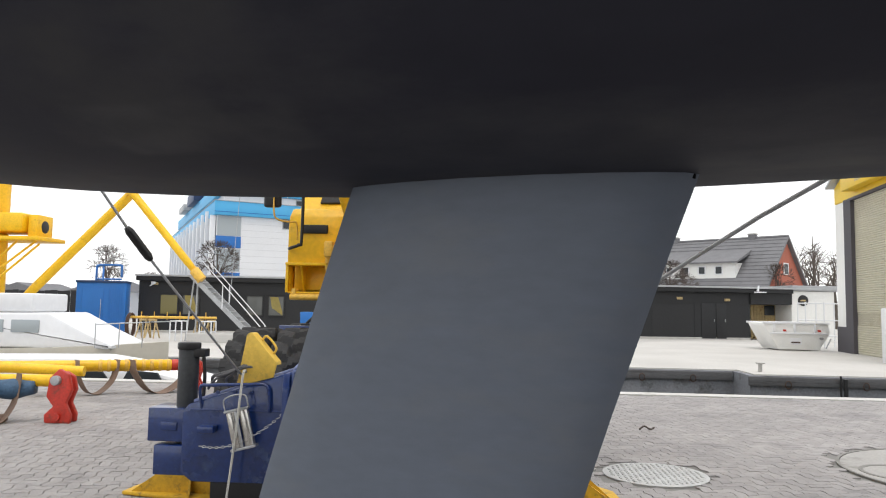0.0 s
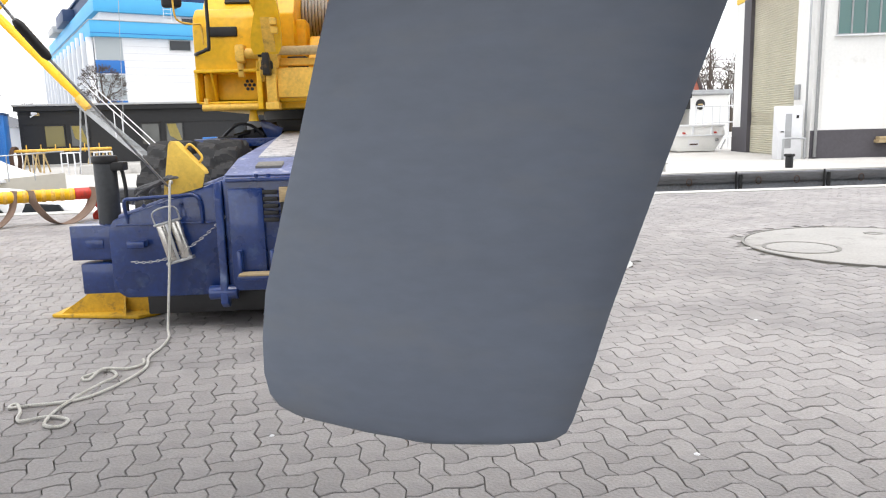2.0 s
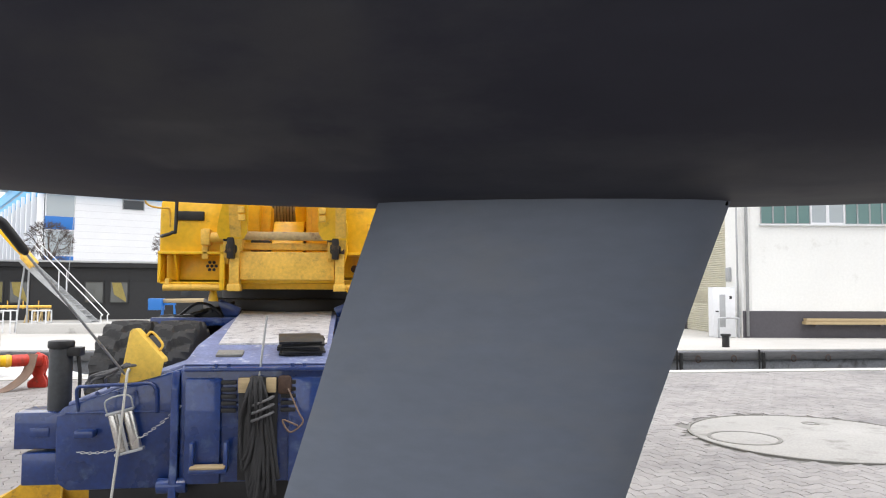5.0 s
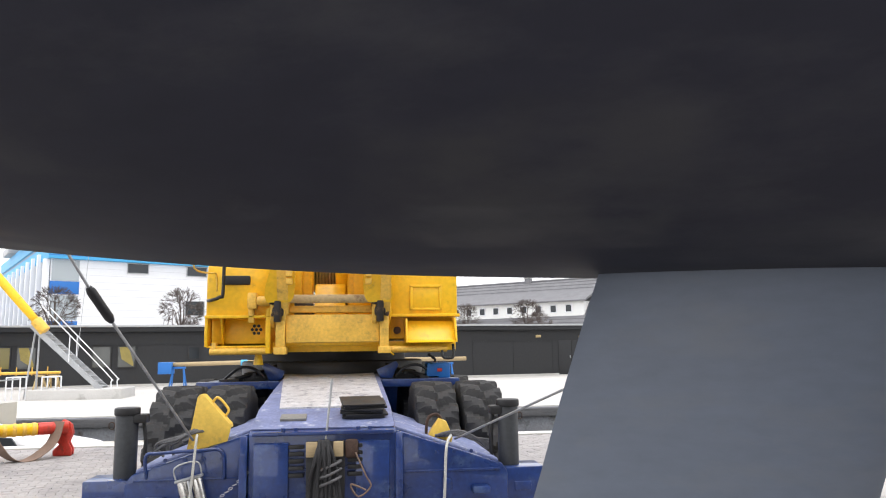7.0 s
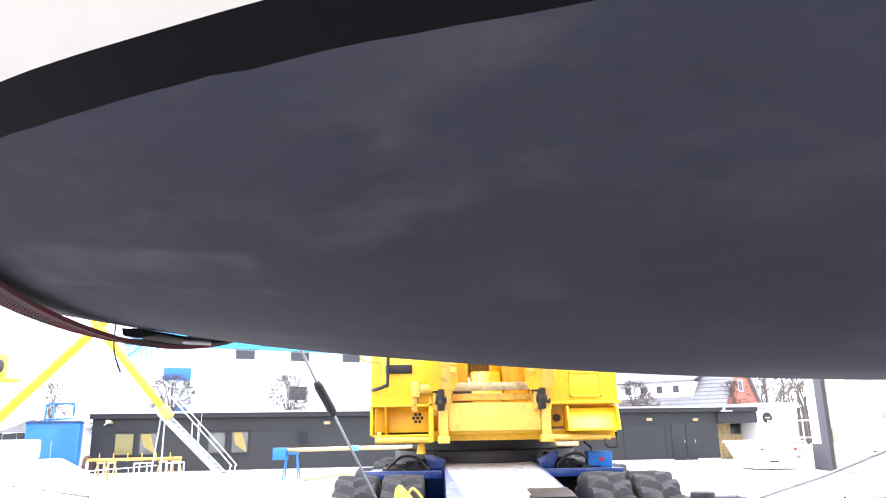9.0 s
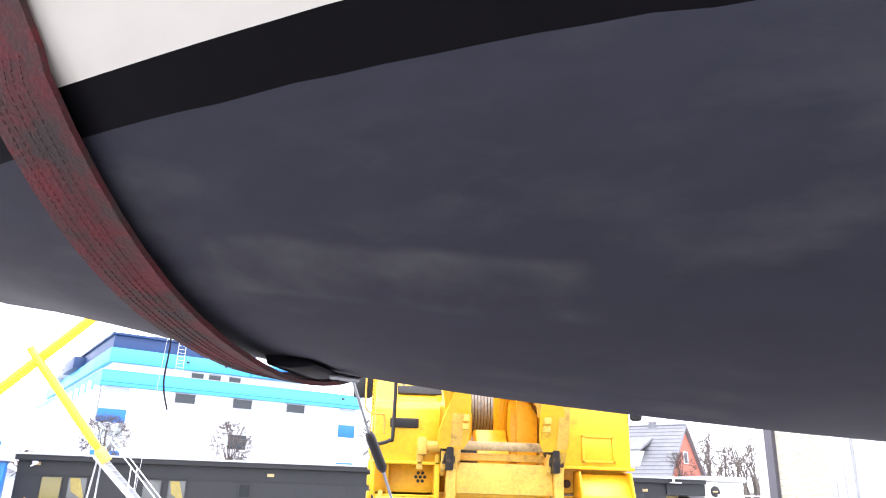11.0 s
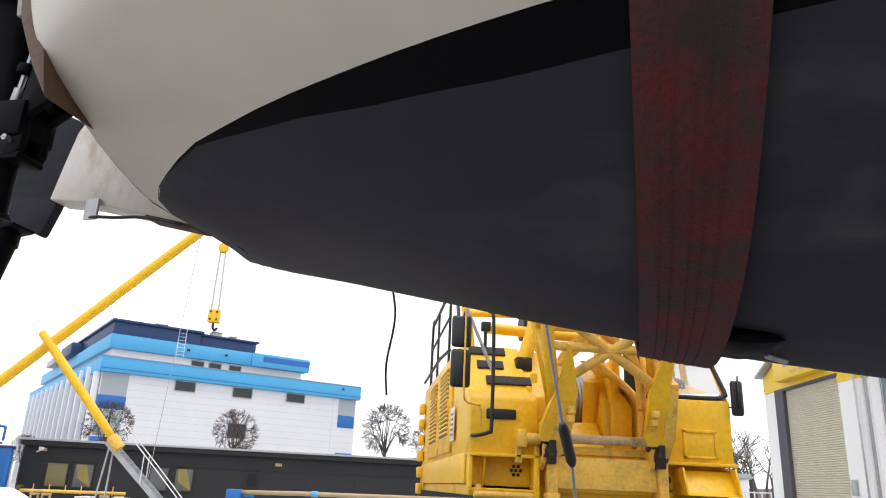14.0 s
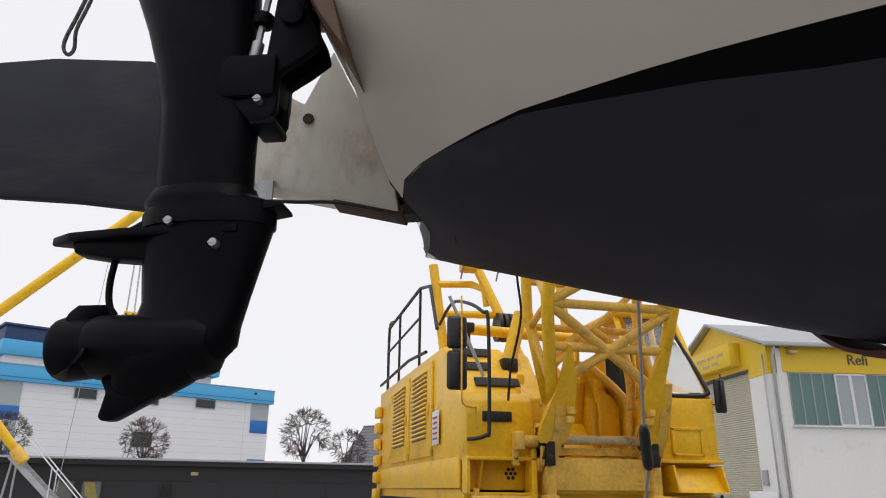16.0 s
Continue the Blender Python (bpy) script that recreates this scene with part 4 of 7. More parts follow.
def tyre_bm():
    """One closed tyre with deep slanted lugs in its tread."""
    prof = [(0.9 * x, r) for x, r in [(-0.17, 0.33), (-0.2, 0.42), (-0.205, 0.54), (-0.2, 0.585), (-0.19, 0.6), (-0.12, 0.605), (-0.06, 0.607), (-0.015, 0.608), (0.015, 0.608), (0.06, 0.607), (0.12, 0.605), (0.19, 0.6), (0.2, 0.585), (0.205, 0.54), (0.2, 0.42), (0.17, 0.33)]]
    n = 144
    rows = []
    for x, r in prof:
        ring = []
        for k in range(n):
            q = (k + abs(x) * 22 + (4 if x < 0 else 0)) % 8
            up = 0.046 if r > 0.55 and abs(x) > 0.01 and q < 4.6 else 0.0
            a = 2 * math.pi * k / n
            ring.append((x, (r + up) * math.cos(a), (r + up) * math.sin(a)))
        rows.append(ring)
    bm = grid_mesh(rows, close=True)
    bmesh.ops.recalc_face_normals(bm, faces=bm.faces[:])
    return bm


tyre_mesh = to_mesh("tyre", tyre_bm(), RUBBER)
rim_mesh = to_mesh("rim", join(rod((-0.15, 0, 0), (0.15, 0, 0), 0.34, seg=28, bevel=0.02), rod((-0.17, 0, 0), (0.17, 0, 0), 0.12, seg=16, bevel=0.01)), NAVY)
for s in (1, -1):
    for y in (7.15, 8.75, 11.0, 12.4):
        for x in (-2.1, -1.69):
            xx = x if s > 0 else -1.6 - x
            w = new("wheel")
            w.parent = crane
            w.matrix_basis = pose(xx, y, 0.63)
            for nm, me in (("tyre", tyre_mesh), ("rim", rim_mesh)):
                o = new(nm, me)
                o.parent = w
    for y in (7.15, 8.75, 11.0, 12.4):
        xx = -1.6 if s > 0 else mir(-1.6)
        part("axle", rod((xx, y, 0.63), (CX, y, 0.63), 0.09, seg=12), BLACK, crane)

# slewing ring and upper structure
part("slewing_ring", join(rod((CX, 9.25, 1.3), (CX, 9.25, 1.46), 1.05, seg=40, bevel=0.02), rod((CX, 9.25, 1.44), (CX, 9.25, 1.62), 0.85, seg=40)), BLACK, crane)
part("upper_frame", join(bbox(-2.02, 0.44, 7.95, 13.6, 1.56, 1.66, 0.01), bbox(-1.33, -0.37, 7.78, 8.2, 1.62, 1.86, 0.012)), YELLOW, crane)
part("front_beam", bbox(-1.275, -0.365, 7.66, 7.78, 1.65, 1.925, 0.015), CREAMYELLOW, crane, "grubby pale yellow cross beam")
part("upper_bar", bbox(-1.26, -0.38, 7.72, 7.82, 1.945, 2.015, 0.012), CREAMYELLOW, crane)
for x in (-1.322, -0.318):
    part("foot_post", join(bbox(x - 0.045, x + 0.045, 7.62, 7.8, 1.6, 1.95, 0.01), bbox(x - 0.06, x + 0.06, 7.6, 7.8, 1.54, 1.61, 0.01)), CREAMYELLOW, crane)
for x0, x1 in ((-2.0, -1.45), (-0.34, 0.32)):
    part("bumper_tube", join(rod((x0, 7.74, 1.575), (x1, 7.74, 1.575), 0.033, seg=12, bevel=0.006), bbox(x0 + 0.02, x0 + 0.06, 7.72, 7.86, 1.55, 1.66, 0.005)), CREAMYELLOW, crane)
part("tow_loop", tube(smooth_path([(0.27, 7.74, 1.6), (0.27, 7.7, 1.5), (0.33, 7.7, 1.48), (0.38, 7.7, 1.5), (0.38, 7.74, 1.62)], 4), 0.014, 8), BLACK, crane)
part("bell", rod((-1.55, 7.85, 1.44), (-1.55, 7.85, 1.56), 0.05, 0.03, seg=14), YELLOW, crane)

# left engine housing
housing = part("engine_housing", join(
    prism([(7.76, 1.9), (7.76, 2.3), (7.8, 2.42), (7.9, 2.5), (8.15, 2.52), (8.6, 3.0), (8.72, 3.06), (13.1, 3.1), (13.1, 1.68), (8.02, 1.68), (8.02, 1.9)], "x", -2.05, -1.42, 0.03),
    prism([(8.13, 1.9), (8.16, 2.49), (8.6, 2.97), (8.72, 3.03), (9.55, 3.05), (9.55, 1.9)], "x", -1.43, -1.15, 0.02),
    bbox(-1.44, -1.38, 8.2, 13.4, 1.66, 2.6, 0.01)), YELLOW, crane, "dusty yellow engine housing")
part("lower_box", join(prism([(-2.02, 1.62), (-2.02, 1.9), (-1.42, 1.9), (-1.42, 1.62)], "y", 7.95, 8.05, 0.01), prism([(7.74, 1.9), (7.95, 1.9), (7.95, 1.62), (7.9, 1.62)], "x", -1.91, -1.89, 0.004), bbox(-2.05, -1.42, 7.7, 8.0, 1.895, 1.925, 0.008), bbox(-2.05, -2.02, 7.72, 7.9, 1.62, 1.9, 0.006), bbox(-1.47, -1.42, 7.7, 7.9, 1.55, 2.0, 0.008), bbox(-2.03, -1.44, 7.74, 7.9, 1.61, 1.63, 0.005)), YELLOW, housing)
for k in range(7):
    a = 2 * math.pi * k / 6
    dx, dz = (0, 0) if k == 6 else (0.042 * math.cos(a), 0.042 * math.sin(a))
    part("vent_hole", rod((-1.585 + dx, 7.942, 1.79 + dz), (-1.585 + dx, 7.952, 1.79 + dz), 0.016, seg=12), BLACK, housing)
part("intake_slot", bbox(-1.9, -1.63, 7.735, 7.765, 2.225, 2.315, 0.01), BLACK, housing)
for y, z, x0, w in ((8.25, 2.645, -1.83, 0.45), (8.42, 2.82, -1.9, 0.27), (8.57, 2.985, -1.97, 0.38)):
    part("tread", moved(bbox(x0, x0 + w, -0.06, 0.06, -0.012, 0.012, 0.005), pose(0, y, z, 46, 0, 0)), RUBBER, housing, "black non-slip step")
for y0, y1 in ((9.1, 10.35), (10.45, 11.75)):
    d = part("louvre_door", bbox(-2.075, -2.05, y0, y1, 1.98, 2.98, 0.008), YELLOW, housing)
    for i in range(15):
        part("louvre", moved(bbox(-0.022, 0.006, y0 + 0.24, y1 - 0.19, -0.02, 0.004, 0.003), pose(-2.075, 0, 2.2 + 0.05 * i, 0, 25, 0)), YELLOW, d)
        # black strip paints the shade between two louvres
        part("louvre_gap", bbox(-2.081, -2.074, y0 + 0.25, y1 - 0.2, 2.168 + 0.05 * i, 2.192 + 0.05 * i), BLACK, d)
    part("handle", bbox(-2.1, -2.07, y0 + 0.12, y0 + 0.16, 2.4, 2.52, 0.006), YELLOW, d)
    for z in (2.1, 2.85):
        part("hinge", rod((-2.08, y1 - 0.02, z - 0.05), (-2.08, y1 - 0.02, z + 0.05), 0.014, seg=8), YELLOW, d)
sign = part("warning_sign", bbox(-2.082, -2.075, 8.72, 9.02, 2.08, 2.42, 0.002), PANELWHITE, housing, "white warning sign with red lettering")
for i in range(5):
    part("sign_bar", bbox(-2.086, -2.082, 8.77, 8.97, 2.13 + 0.052 * i, 2.15 + 0.052 * i), RED, sign)
part("side_skirt", bbox(-2.065, -2.04, 7.95, 13.1, 1.66, 1.93, 0.008), YELLOW, housing)
for i in range(6):
    part("rear_step", bbox(-2.14, -2.06, 12.75, 13.08, 1.5 + 0.24 * i, 1.66 + 0.24 * i, 0.02), YELLOW, housing)
# hand rails and mirrors
rails = part("hand_rail", join(
    tube(smooth_path([(-2.0, 12.7, 3.1), (-2.0, 12.7, 4.05), (-2.0, 12.3, 4.1)], 4), 0.022, 8), rod((-2.0, 12.7, 3.7), (-2.0, 10.2, 3.7), 0.016), tube([(-2.0, 12.7, 4.08), (-2.0, 10.2, 4.08), (-2.0, 9.6, 3.95), (-2.0, 9.2, 3.35)], 0.022, 8),
    rod((-2.0, 10.2, 3.08), (-2.0, 10.2, 4.08), 0.018), rod((-2.0, 11.7, 3.08), (-2.0, 11.7, 4.08), 0.018), tube([(-2.08, 12.9, 3.2), (-2.08, 10.5, 3.2), (-2.08, 9.4, 3.12)], 0.02, 8)), BLACK, crane, "black tubular hand rail")
part("front_grab", tube(smooth_path([(-2.03, 7.76, 2.07), (-1.98, 7.66, 2.07), (-1.9, 7.64, 2.1), (-1.87, 7.64, 2.19), (-1.87, 7.64, 3.1), (-1.9, 7.7, 3.2), (-1.95, 8.0, 3.35), (-1.97, 8.6, 3.5), (-1.97, 9.2, 3.4)], 5), 0.017, 8), BLACK, crane, "black tubular grab rail")
part("slant_stay", rod((-1.77, 8.15, 2.68), (-2.11, 8.15, 3.45), 0.017), GALV, crane)
part("work_lamp", join(bbox(-1.84, -1.74, 8.56, 8.64, 3.2, 3.3, 0.015), rod((-1.79, 8.62, 3.02), (-1.79, 8.62, 3.22), 0.018, seg=8)), BLACK, crane, "small black work lamp")
for x, z0, z1, y in ((-2.17, 2.83, 3.12, 7.58), (-2.17, 2.47, 2.81, 7.58), (0.5, 2.37, 2.7, 7.75)):
    hw = 0.09 if x < 0 else 0.06
    mrr = part("mirror", bbox(x - hw, x + hw, y, y + 0.05, z0, z1, 0.03, 3), MIRRORBACK, crane, "black wing mirror")
    part("mirror_face", bbox(x - hw + 0.015, x + hw - 0.015, y + 0.05, y + 0.054, z0 + 0.02, z1 - 0.02), STEEL, mrr)
part("mirror_arm", tube(smooth_path([(-2.14, 7.56, 3.3), (-2.14, 7.55, 2.9), (-2.14, 7.55, 2.45), (-2.11, 7.6, 2.35), (-2.0, 7.7, 2.335), (-1.96, 7.75, 2.33), (-1.95, 7.765, 2.16)], 5), 0.009, 8), CREAMYELLOW, crane)
part("mirror_arm", tube([(0.4, 7.84, 2.45), (0.5, 7.74, 2.45), (0.5, 7.74, 2.74)], 0.008, 8), BLACK, crane)

# driver's cab
cab = part("cab", join(prism([(7.8, 1.92), (7.8, 2.5), (7.9, 2.52), (9.5, 2.52), (9.5, 1.68), (7.95, 1.68), (7.95, 1.92)], "x", -0.3, 0.44, 0.02), bbox(-0.3, 0.46, 7.76, 7.95, 1.9, 1.93, 0.006)), YELLOW, crane, "yellow driver's cab")
part("cab_step_box", join(prism([(7.64, 1.64), (7.7, 1.66), (7.84, 1.86), (7.95, 1.86), (7.95, 1.64)], "x", -0.08, 0.4, 0.008), prism([(7.64, 1.64), (7.72, 1.88), (7.95, 1.88), (7.95, 1.64)], "x", 0.395, 0.415, 0.004), prism([(7.64, 1.64), (7.72, 1.88), (7.95, 1.88), (7.95, 1.64)], "x", -0.1, -0.08, 0.004)), YELLOW, cab)
hatch = part("cab_hatch", bbox(-0.02, 0.25, 7.785, 7.805, 1.99, 2.2, 0.006), YELLOW, cab)
part("hatch_frame", join(bbox(-0.05, 0.28, 7.775, 7.8, 2.195, 2.225, 0.005), bbox(-0.05, -0.02, 7.775, 7.8, 1.965, 2.22, 0.005), bbox(0.25, 0.28, 7.775, 7.8, 1.965, 2.22, 0.005), bbox(-0.05, 0.28, 7.775, 7.8, 1.965, 1.99, 0.005)), YELLOW, hatch)
part("round_lamp", join(rod((-0.17, 7.9, 1.77), (-0.17, 7.96, 1.77), 0.038, seg=16, bevel=0.008), rod((-0.17, 7.895, 1.77), (-0.17, 7.905, 1.77), 0.02, seg=12)), RUST, cab)
frame_pts = [(-0.2, 7.84, 2.53), (0.3, 7.84, 2.53), (0.4, 7.86, 2.56), (0.43, 7.9, 2.64), (0.3, 8.25, 3.3), (0.2, 8.3, 3.38), (-0.2, 8.3, 3.4)]
win = part("windscreen", tube(smooth_path(frame_pts, 5), 0.022, 8), BLACK, cab, "black rubber windscreen seal")
pane = part("pane", grid_mesh([[(-0.2, 7.84, 2.55), (0.4, 7.86, 2.57)], [(-0.2, 8.05, 2.95), (0.36, 8.07, 2.95)], [(-0.2, 8.3, 3.38), (0.22, 8.29, 3.36)]]), CABGLASS, win)
pane.visible_shadow = False
for p, q, r in (((0.44, 7.9, 2.5), (0.34, 8.25, 3.4), 0.03), ((0.46, 9.4, 2.5), (0.42, 9.3, 3.4), 0.04), ((-0.3, 7.9, 2.5), (-0.28, 8.3, 3.4), 0.03), ((-0.3, 9.4, 2.5), (-0.3, 9.3, 3.4), 0.04)):
    part("cab_post", tube([p, q], r, 8), YELLOW, cab)
part("cab_roof", bbox(-0.32, 0.4, 8.22, 9.4, 3.38, 3.46, 0.03), YELLOW, cab)
part("seat", join(bbox(-0.12, 0.28, 8.7, 9.1, 2.5, 2.62, 0.03), bbox(-0.12, 0.28, 9.05, 9.15, 2.6, 3.2, 0.04)), BLACK, cab)
part("cable", tube(smooth_path([(-0.3, 7.74, 2.3), (-0.27, 7.7, 2.1), (-0.25, 7.69, 1.95), (-0.28, 7.68, 1.8), (-0.33, 7.68, 1.7), (-0.3, 7.69, 1.6), (-0.22, 7.7, 1.52)], 5), 0.008, 6), YELLOW, crane)

# boom foot, lattice boom
part("boom_pin", rod((-1.3, 7.66, 2.078), (-0.4, 7.66, 2.078), 0.042, seg=18), CREAMSTEEL, crane, "greasy pale steel pin")
part("pin_end", join(rod((-1.62, 7.68, 2.06), (-1.3, 7.68, 2.06), 0.05, seg=14), bbox(-1.64, -1.55, 7.62, 7.76, 1.98, 2.14, 0.02), bbox(-1.64, -1.58, 7.7, 7.76, 1.85, 2.0, 0.01)), CREAMYELLOW, crane)
for x in (-1.345, -0.36):
    lug = part("boom_lug", join(prism([(7.59, 1.98), (7.6, 2.14), (7.64, 2.2), (7.72, 2.22), (7.8, 2.14), (7.8, 1.85), (7.7, 1.8), (7.62, 1.86)], "x", x - 0.075, x - 0.035, 0.006), prism([(7.59, 1.98), (7.6, 2.14), (7.64, 2.2), (7.72, 2.22), (7.8, 2.14), (7.8, 1.85), (7.7, 1.8), (7.62, 1.86)], "x", x + 0.035, x + 0.075, 0.006)), CREAMYELLOW, crane)
    part("grease_gap", bbox(x - 0.034, x + 0.034, 7.53, 7.75, 1.85, 2.2, 0.01), GREASE, lug)
    part("pin_boss", join(rod((x - 0.082, 7.66, 2.078), (x + 0.082, 7.66, 2.078), 0.092, seg=20, bevel=0.02), rod((x - 0.055, 7.64, 1.96), (x + 0.055, 7.64, 1.96), 0.065, seg=16, bevel=0.02)), GREASE, lug, "boss black with grease")
BD = Vector((0, -0.5, 0.866))
BN = Vector((0, 0.866, 0.5))


def bp(x, s, d):
    """A point of the boom: across, along from the foot pin, and above its lower chords."""
    return Vector((x, 7.66, 2.06)) + BD * s + BN * d


boom = None
for x, k in ((-1.345, 1), (-0.36, -1)):
    cheek = [(0.04, -0.1, 0.12), (0.1, -0.12, 0.155), (0.2, -0.11, 0.165), (0.34, -0.07, 0.17), (0.5, -0.02, 0.165), (0.64, 0.015, 0.14), (0.8, 0.03, 0.1), (0.92, 0.04, 0.06)]
    boom = part("boom_foot", strip([bp(x + k * a, q, -0.12 + 0.06 * q) for q, a, b in cheek], [bp(x + k * b, q, -0.12 + 0.06 * q) for q, a, b in cheek], 0.05, tuple(BN)), YELLOW, crane, "yellow lattice boom foot")
    part("cheek_plate", strip([bp(x, -0.1, -0.1), bp(x, 0.2, -0.13), bp(x, 0.42, -0.09), bp(x, 0.6, -0.04)], [bp(x, -0.1, 0.12), bp(x, 0.2, 0.2), bp(x, 0.42, 0.24), bp(x, 0.6, 0.26)], 0.1, (1, 0, 0)), CREAMYELLOW, boom)
    for q in (0.28, 0.36):
        part("foot_lug", moved(bbox(-0.03, 0.03, -0.035, 0.035, -0.03, 0.03, 0.008), Matrix.Translation(bp(x + k * 0.12, q, -0.15))), CREAMYELLOW, boom)
RX = -0.37
LEFT_X = [(0.3, -1.33), (0.9, -1.46), (1.3, -1.54)]
lx = lambda q: interp(LEFT_X, q)
for xs in (lx, lambda q: RX):
    part("chord", tube([bp(xs(q), q, max(-0.02, (q - 0.6) * 0.07 if q < 0.6 else 0.0)) for q in (0.3, 0.6, 0.9, 1.3, 12.5)], 0.056, 12), YELLOW, boom)
    part("chord", tube([bp(xs(0.3), 0.3, 0.14), bp(xs(1.0), 1.0, 0.6), bp(xs(1.9), 1.9, 0.95), bp(xs(12.5), 12.5, 0.95)], 0.05, 12), YELLOW, boom)
s = 0.5


def lattice(bm):
    part("lattice_brace", bm, CREAMYELLOW, boom, "rubbed pale yellow lattice tube")


deep = lambda q: interp([(0.3, 0.14), (1.0, 0.6), (1.9, 0.95)], q)
while s < 12:
    for q in (s, s + 0.38):
        if q > 0.6:
            lattice(rod(bp(lx(q), q, 0), bp(RX, q, 0), 0.041, seg=10))
            lattice(rod(bp(lx(q), q, deep(q)), bp(RX, q, deep(q)), 0.035, seg=10))
    lattice(rod(bp(lx(s), s, 0), bp(RX, s + 0.76, 0), 0.043, seg=10))
    lattice(rod(bp(RX, s, 0), bp(lx(s + 0.76), s + 0.76, 0), 0.043, seg=10))
    lattice(rod(bp(lx(s), s, deep(s)), bp(RX, s + 0.76, deep(s + 0.76)), 0.032, seg=8))
    for xs in (lx, lambda q: RX):
        lattice(rod(bp(xs(s), s, 0), bp(xs(s + 0.38), s + 0.38, deep(s + 0.38)), 0.032, seg=8))
        lattice(rod(bp(xs(s + 0.38), s + 0.38, deep(s + 0.38)), bp(xs(s + 0.76), s + 0.76, 0), 0.032, seg=8))
    s += 0.76
for x, k in ((-1.36, 1), (RX, -1)):
    part("bent_brace", tube(smooth_path([bp(x + 0.06 * k, 0.2, 0.28), bp(x + 0.1 * k, 0.5, 0.36), bp(x + 0.22 * k, 0.72, 0.42), bp(-0.88, 0.9, 0.5)], 6), 0.045, 10), CREAMYELLOW, boom)
part("boom_head", bbox(-1.35, -0.33, 1.2, 1.7, 12.7, 13.3, 0.05), YELLOW, boom)
# winch, guards and gantry behind the boom
winch = part("winch_frame", join(bbox(-1.36, -1.3, 8.3, 9.6, 1.66, 2.75, 0.02), bbox(-0.6, -0.5, 8.2, 9.6, 1.66, 2.9, 0.03), prism([(8.05, 1.87), (8.05, 2.0), (8.3, 2.28), (8.5, 2.28), (8.5, 1.87)], "x", -1.02, -0.7, 0.015), prism([(8.15, 1.87), (8.2, 2.45), (8.42, 2.8), (9.3, 2.8), (9.3, 1.87)], "x", -0.68, -0.42, 0.03), bbox(-1.25, -1.05, 8.3, 8.6, 1.87, 2.45, 0.02)), YELLOW, crane)
# solid black box in place of the shaded gap by the winch
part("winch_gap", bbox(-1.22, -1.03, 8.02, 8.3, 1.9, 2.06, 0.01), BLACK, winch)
drum = part("drum", rod((-1.28, 9.0, 2.55), (-0.66, 9.0, 2.55), 0.27, seg=32), BLACK, winch, "drum wound with dark wire rope")
part("wire_rope", join(*[tube([(-1.27 + 0.6 * i / 17, 9.0 + 0.28 * math.cos(a), 2.55 + 0.28 * math.sin(a)) for a in np.linspace(0, 2 * math.pi, 25)[:-1]], 0.016, 6, True) for i in range(18)]), WIRE, drum)
part("guard_arch", grid_mesh([[(x, 7.98, z), (x, 8.55, z + 0.1)] for x, z in ((-0.4, 1.88), (-0.375, 2.2), (-0.375, 2.4), (-0.4, 2.5), (-0.46, 2.56), (-0.6, 2.68), (-0.8, 2.84))]), YELLOW, winch, "dusty yellow winch guard")
part("guard_edge", tube(smooth_path([(-0.4, 7.98, 1.88), (-0.375, 7.98, 2.38), (-0.46, 7.98, 2.56), (-0.8, 7.98, 2.84)], 6), 0.035, 10), CREAMYELLOW, winch)
part("guard_face", prism([(-0.42, 1.88), (-0.41, 2.42), (-0.48, 2.53), (-0.62, 2.62), (-0.62, 1.88)], "y", 8.1, 8.14, 0.006), YELLOW, winch)
part("hydraulic_ram", join(rod((-0.45, 8.4, 2.1), (-0.62, 8.0, 3.2), 0.05, seg=12), rod((-0.7, 8.6, 1.9), (-0.75, 8.3, 2.7), 0.08, seg=14)), YELLOW, winch)
gantry = part("gantry", join(tube([(-1.78, 9.7, 3.05), (-1.9, 9.9, 4.3)], 0.06, 8), tube([(-1.0, 9.2, 3.0), (-1.42, 9.7, 4.3)], 0.06, 8), tube([(-1.88, 9.85, 4.05), (-1.45, 9.75, 4.05), (-1.33, 9.6, 3.95), (-1.3, 9.6, 3.75)], 0.045, 8), rod((-1.85, 9.6, 3.62), (-1.2, 9.5, 3.62), 0.045), rod((-1.75, 8.9, 3.3), (-0.3, 8.9, 3.25), 0.06, seg=12), rod((-1.24, 8.55, 3.42), (-1.41, 8.5, 2.86), 0.075, seg=14), bbox(-1.6, -1.4, 9.6, 9.8, 4.2, 4.35, 0.02), tube([(-0.2, 9.7, 3.05), (-0.25, 9.9, 4.3)], 0.06, 8)), YELLOW, crane, "yellow gantry frame")
part("ram_socket", bbox(-1.5, -1.33, 8.4, 8.6, 2.78, 2.92, 0.02), GREASE, gantry, "greasy socket")
part("sheave", join(*[rod((-1.25 + 0.07 * i, 9.4, 3.45), (-1.21 + 0.07 * i, 9.4, 3.45), 0.17, seg=24) for i in range(3)]), BLACK, gantry)
for x in (-1.6, -1.15, -0.8):
    part("pendant_wire", tube([(x, 9.7, 4.1), (x * 0.6 + CX * 0.4, 1.6, 13.0)], 0.011, 6), WIRE, gantry)
part("hose_coil", tube([(-0.33 + 0.05 * math.sin(a), 8.2, 2.95 + 0.16 * math.cos(a)) for a in np.linspace(0, 4 * math.pi, 30)], 0.014, 6), BLACK, crane)

# things on and by the crane
mats = thing("rubber_mats", "stack of black rubber mats lying on the crane's bonnet", "mats")
for i in range(6):
    part("mat", moved(bbox(-0.15, 0.15, -0.12, 0.12, 0, 0.015, 0.003), pose(-0.56 + 0.012 * math.sin(i * 2.1), 5.82 + 0.01 * math.cos(i * 3), 1.115 + 0.017 * i, 11, 0, 8 * math.sin(i * 1.7))), BLACK, mats)
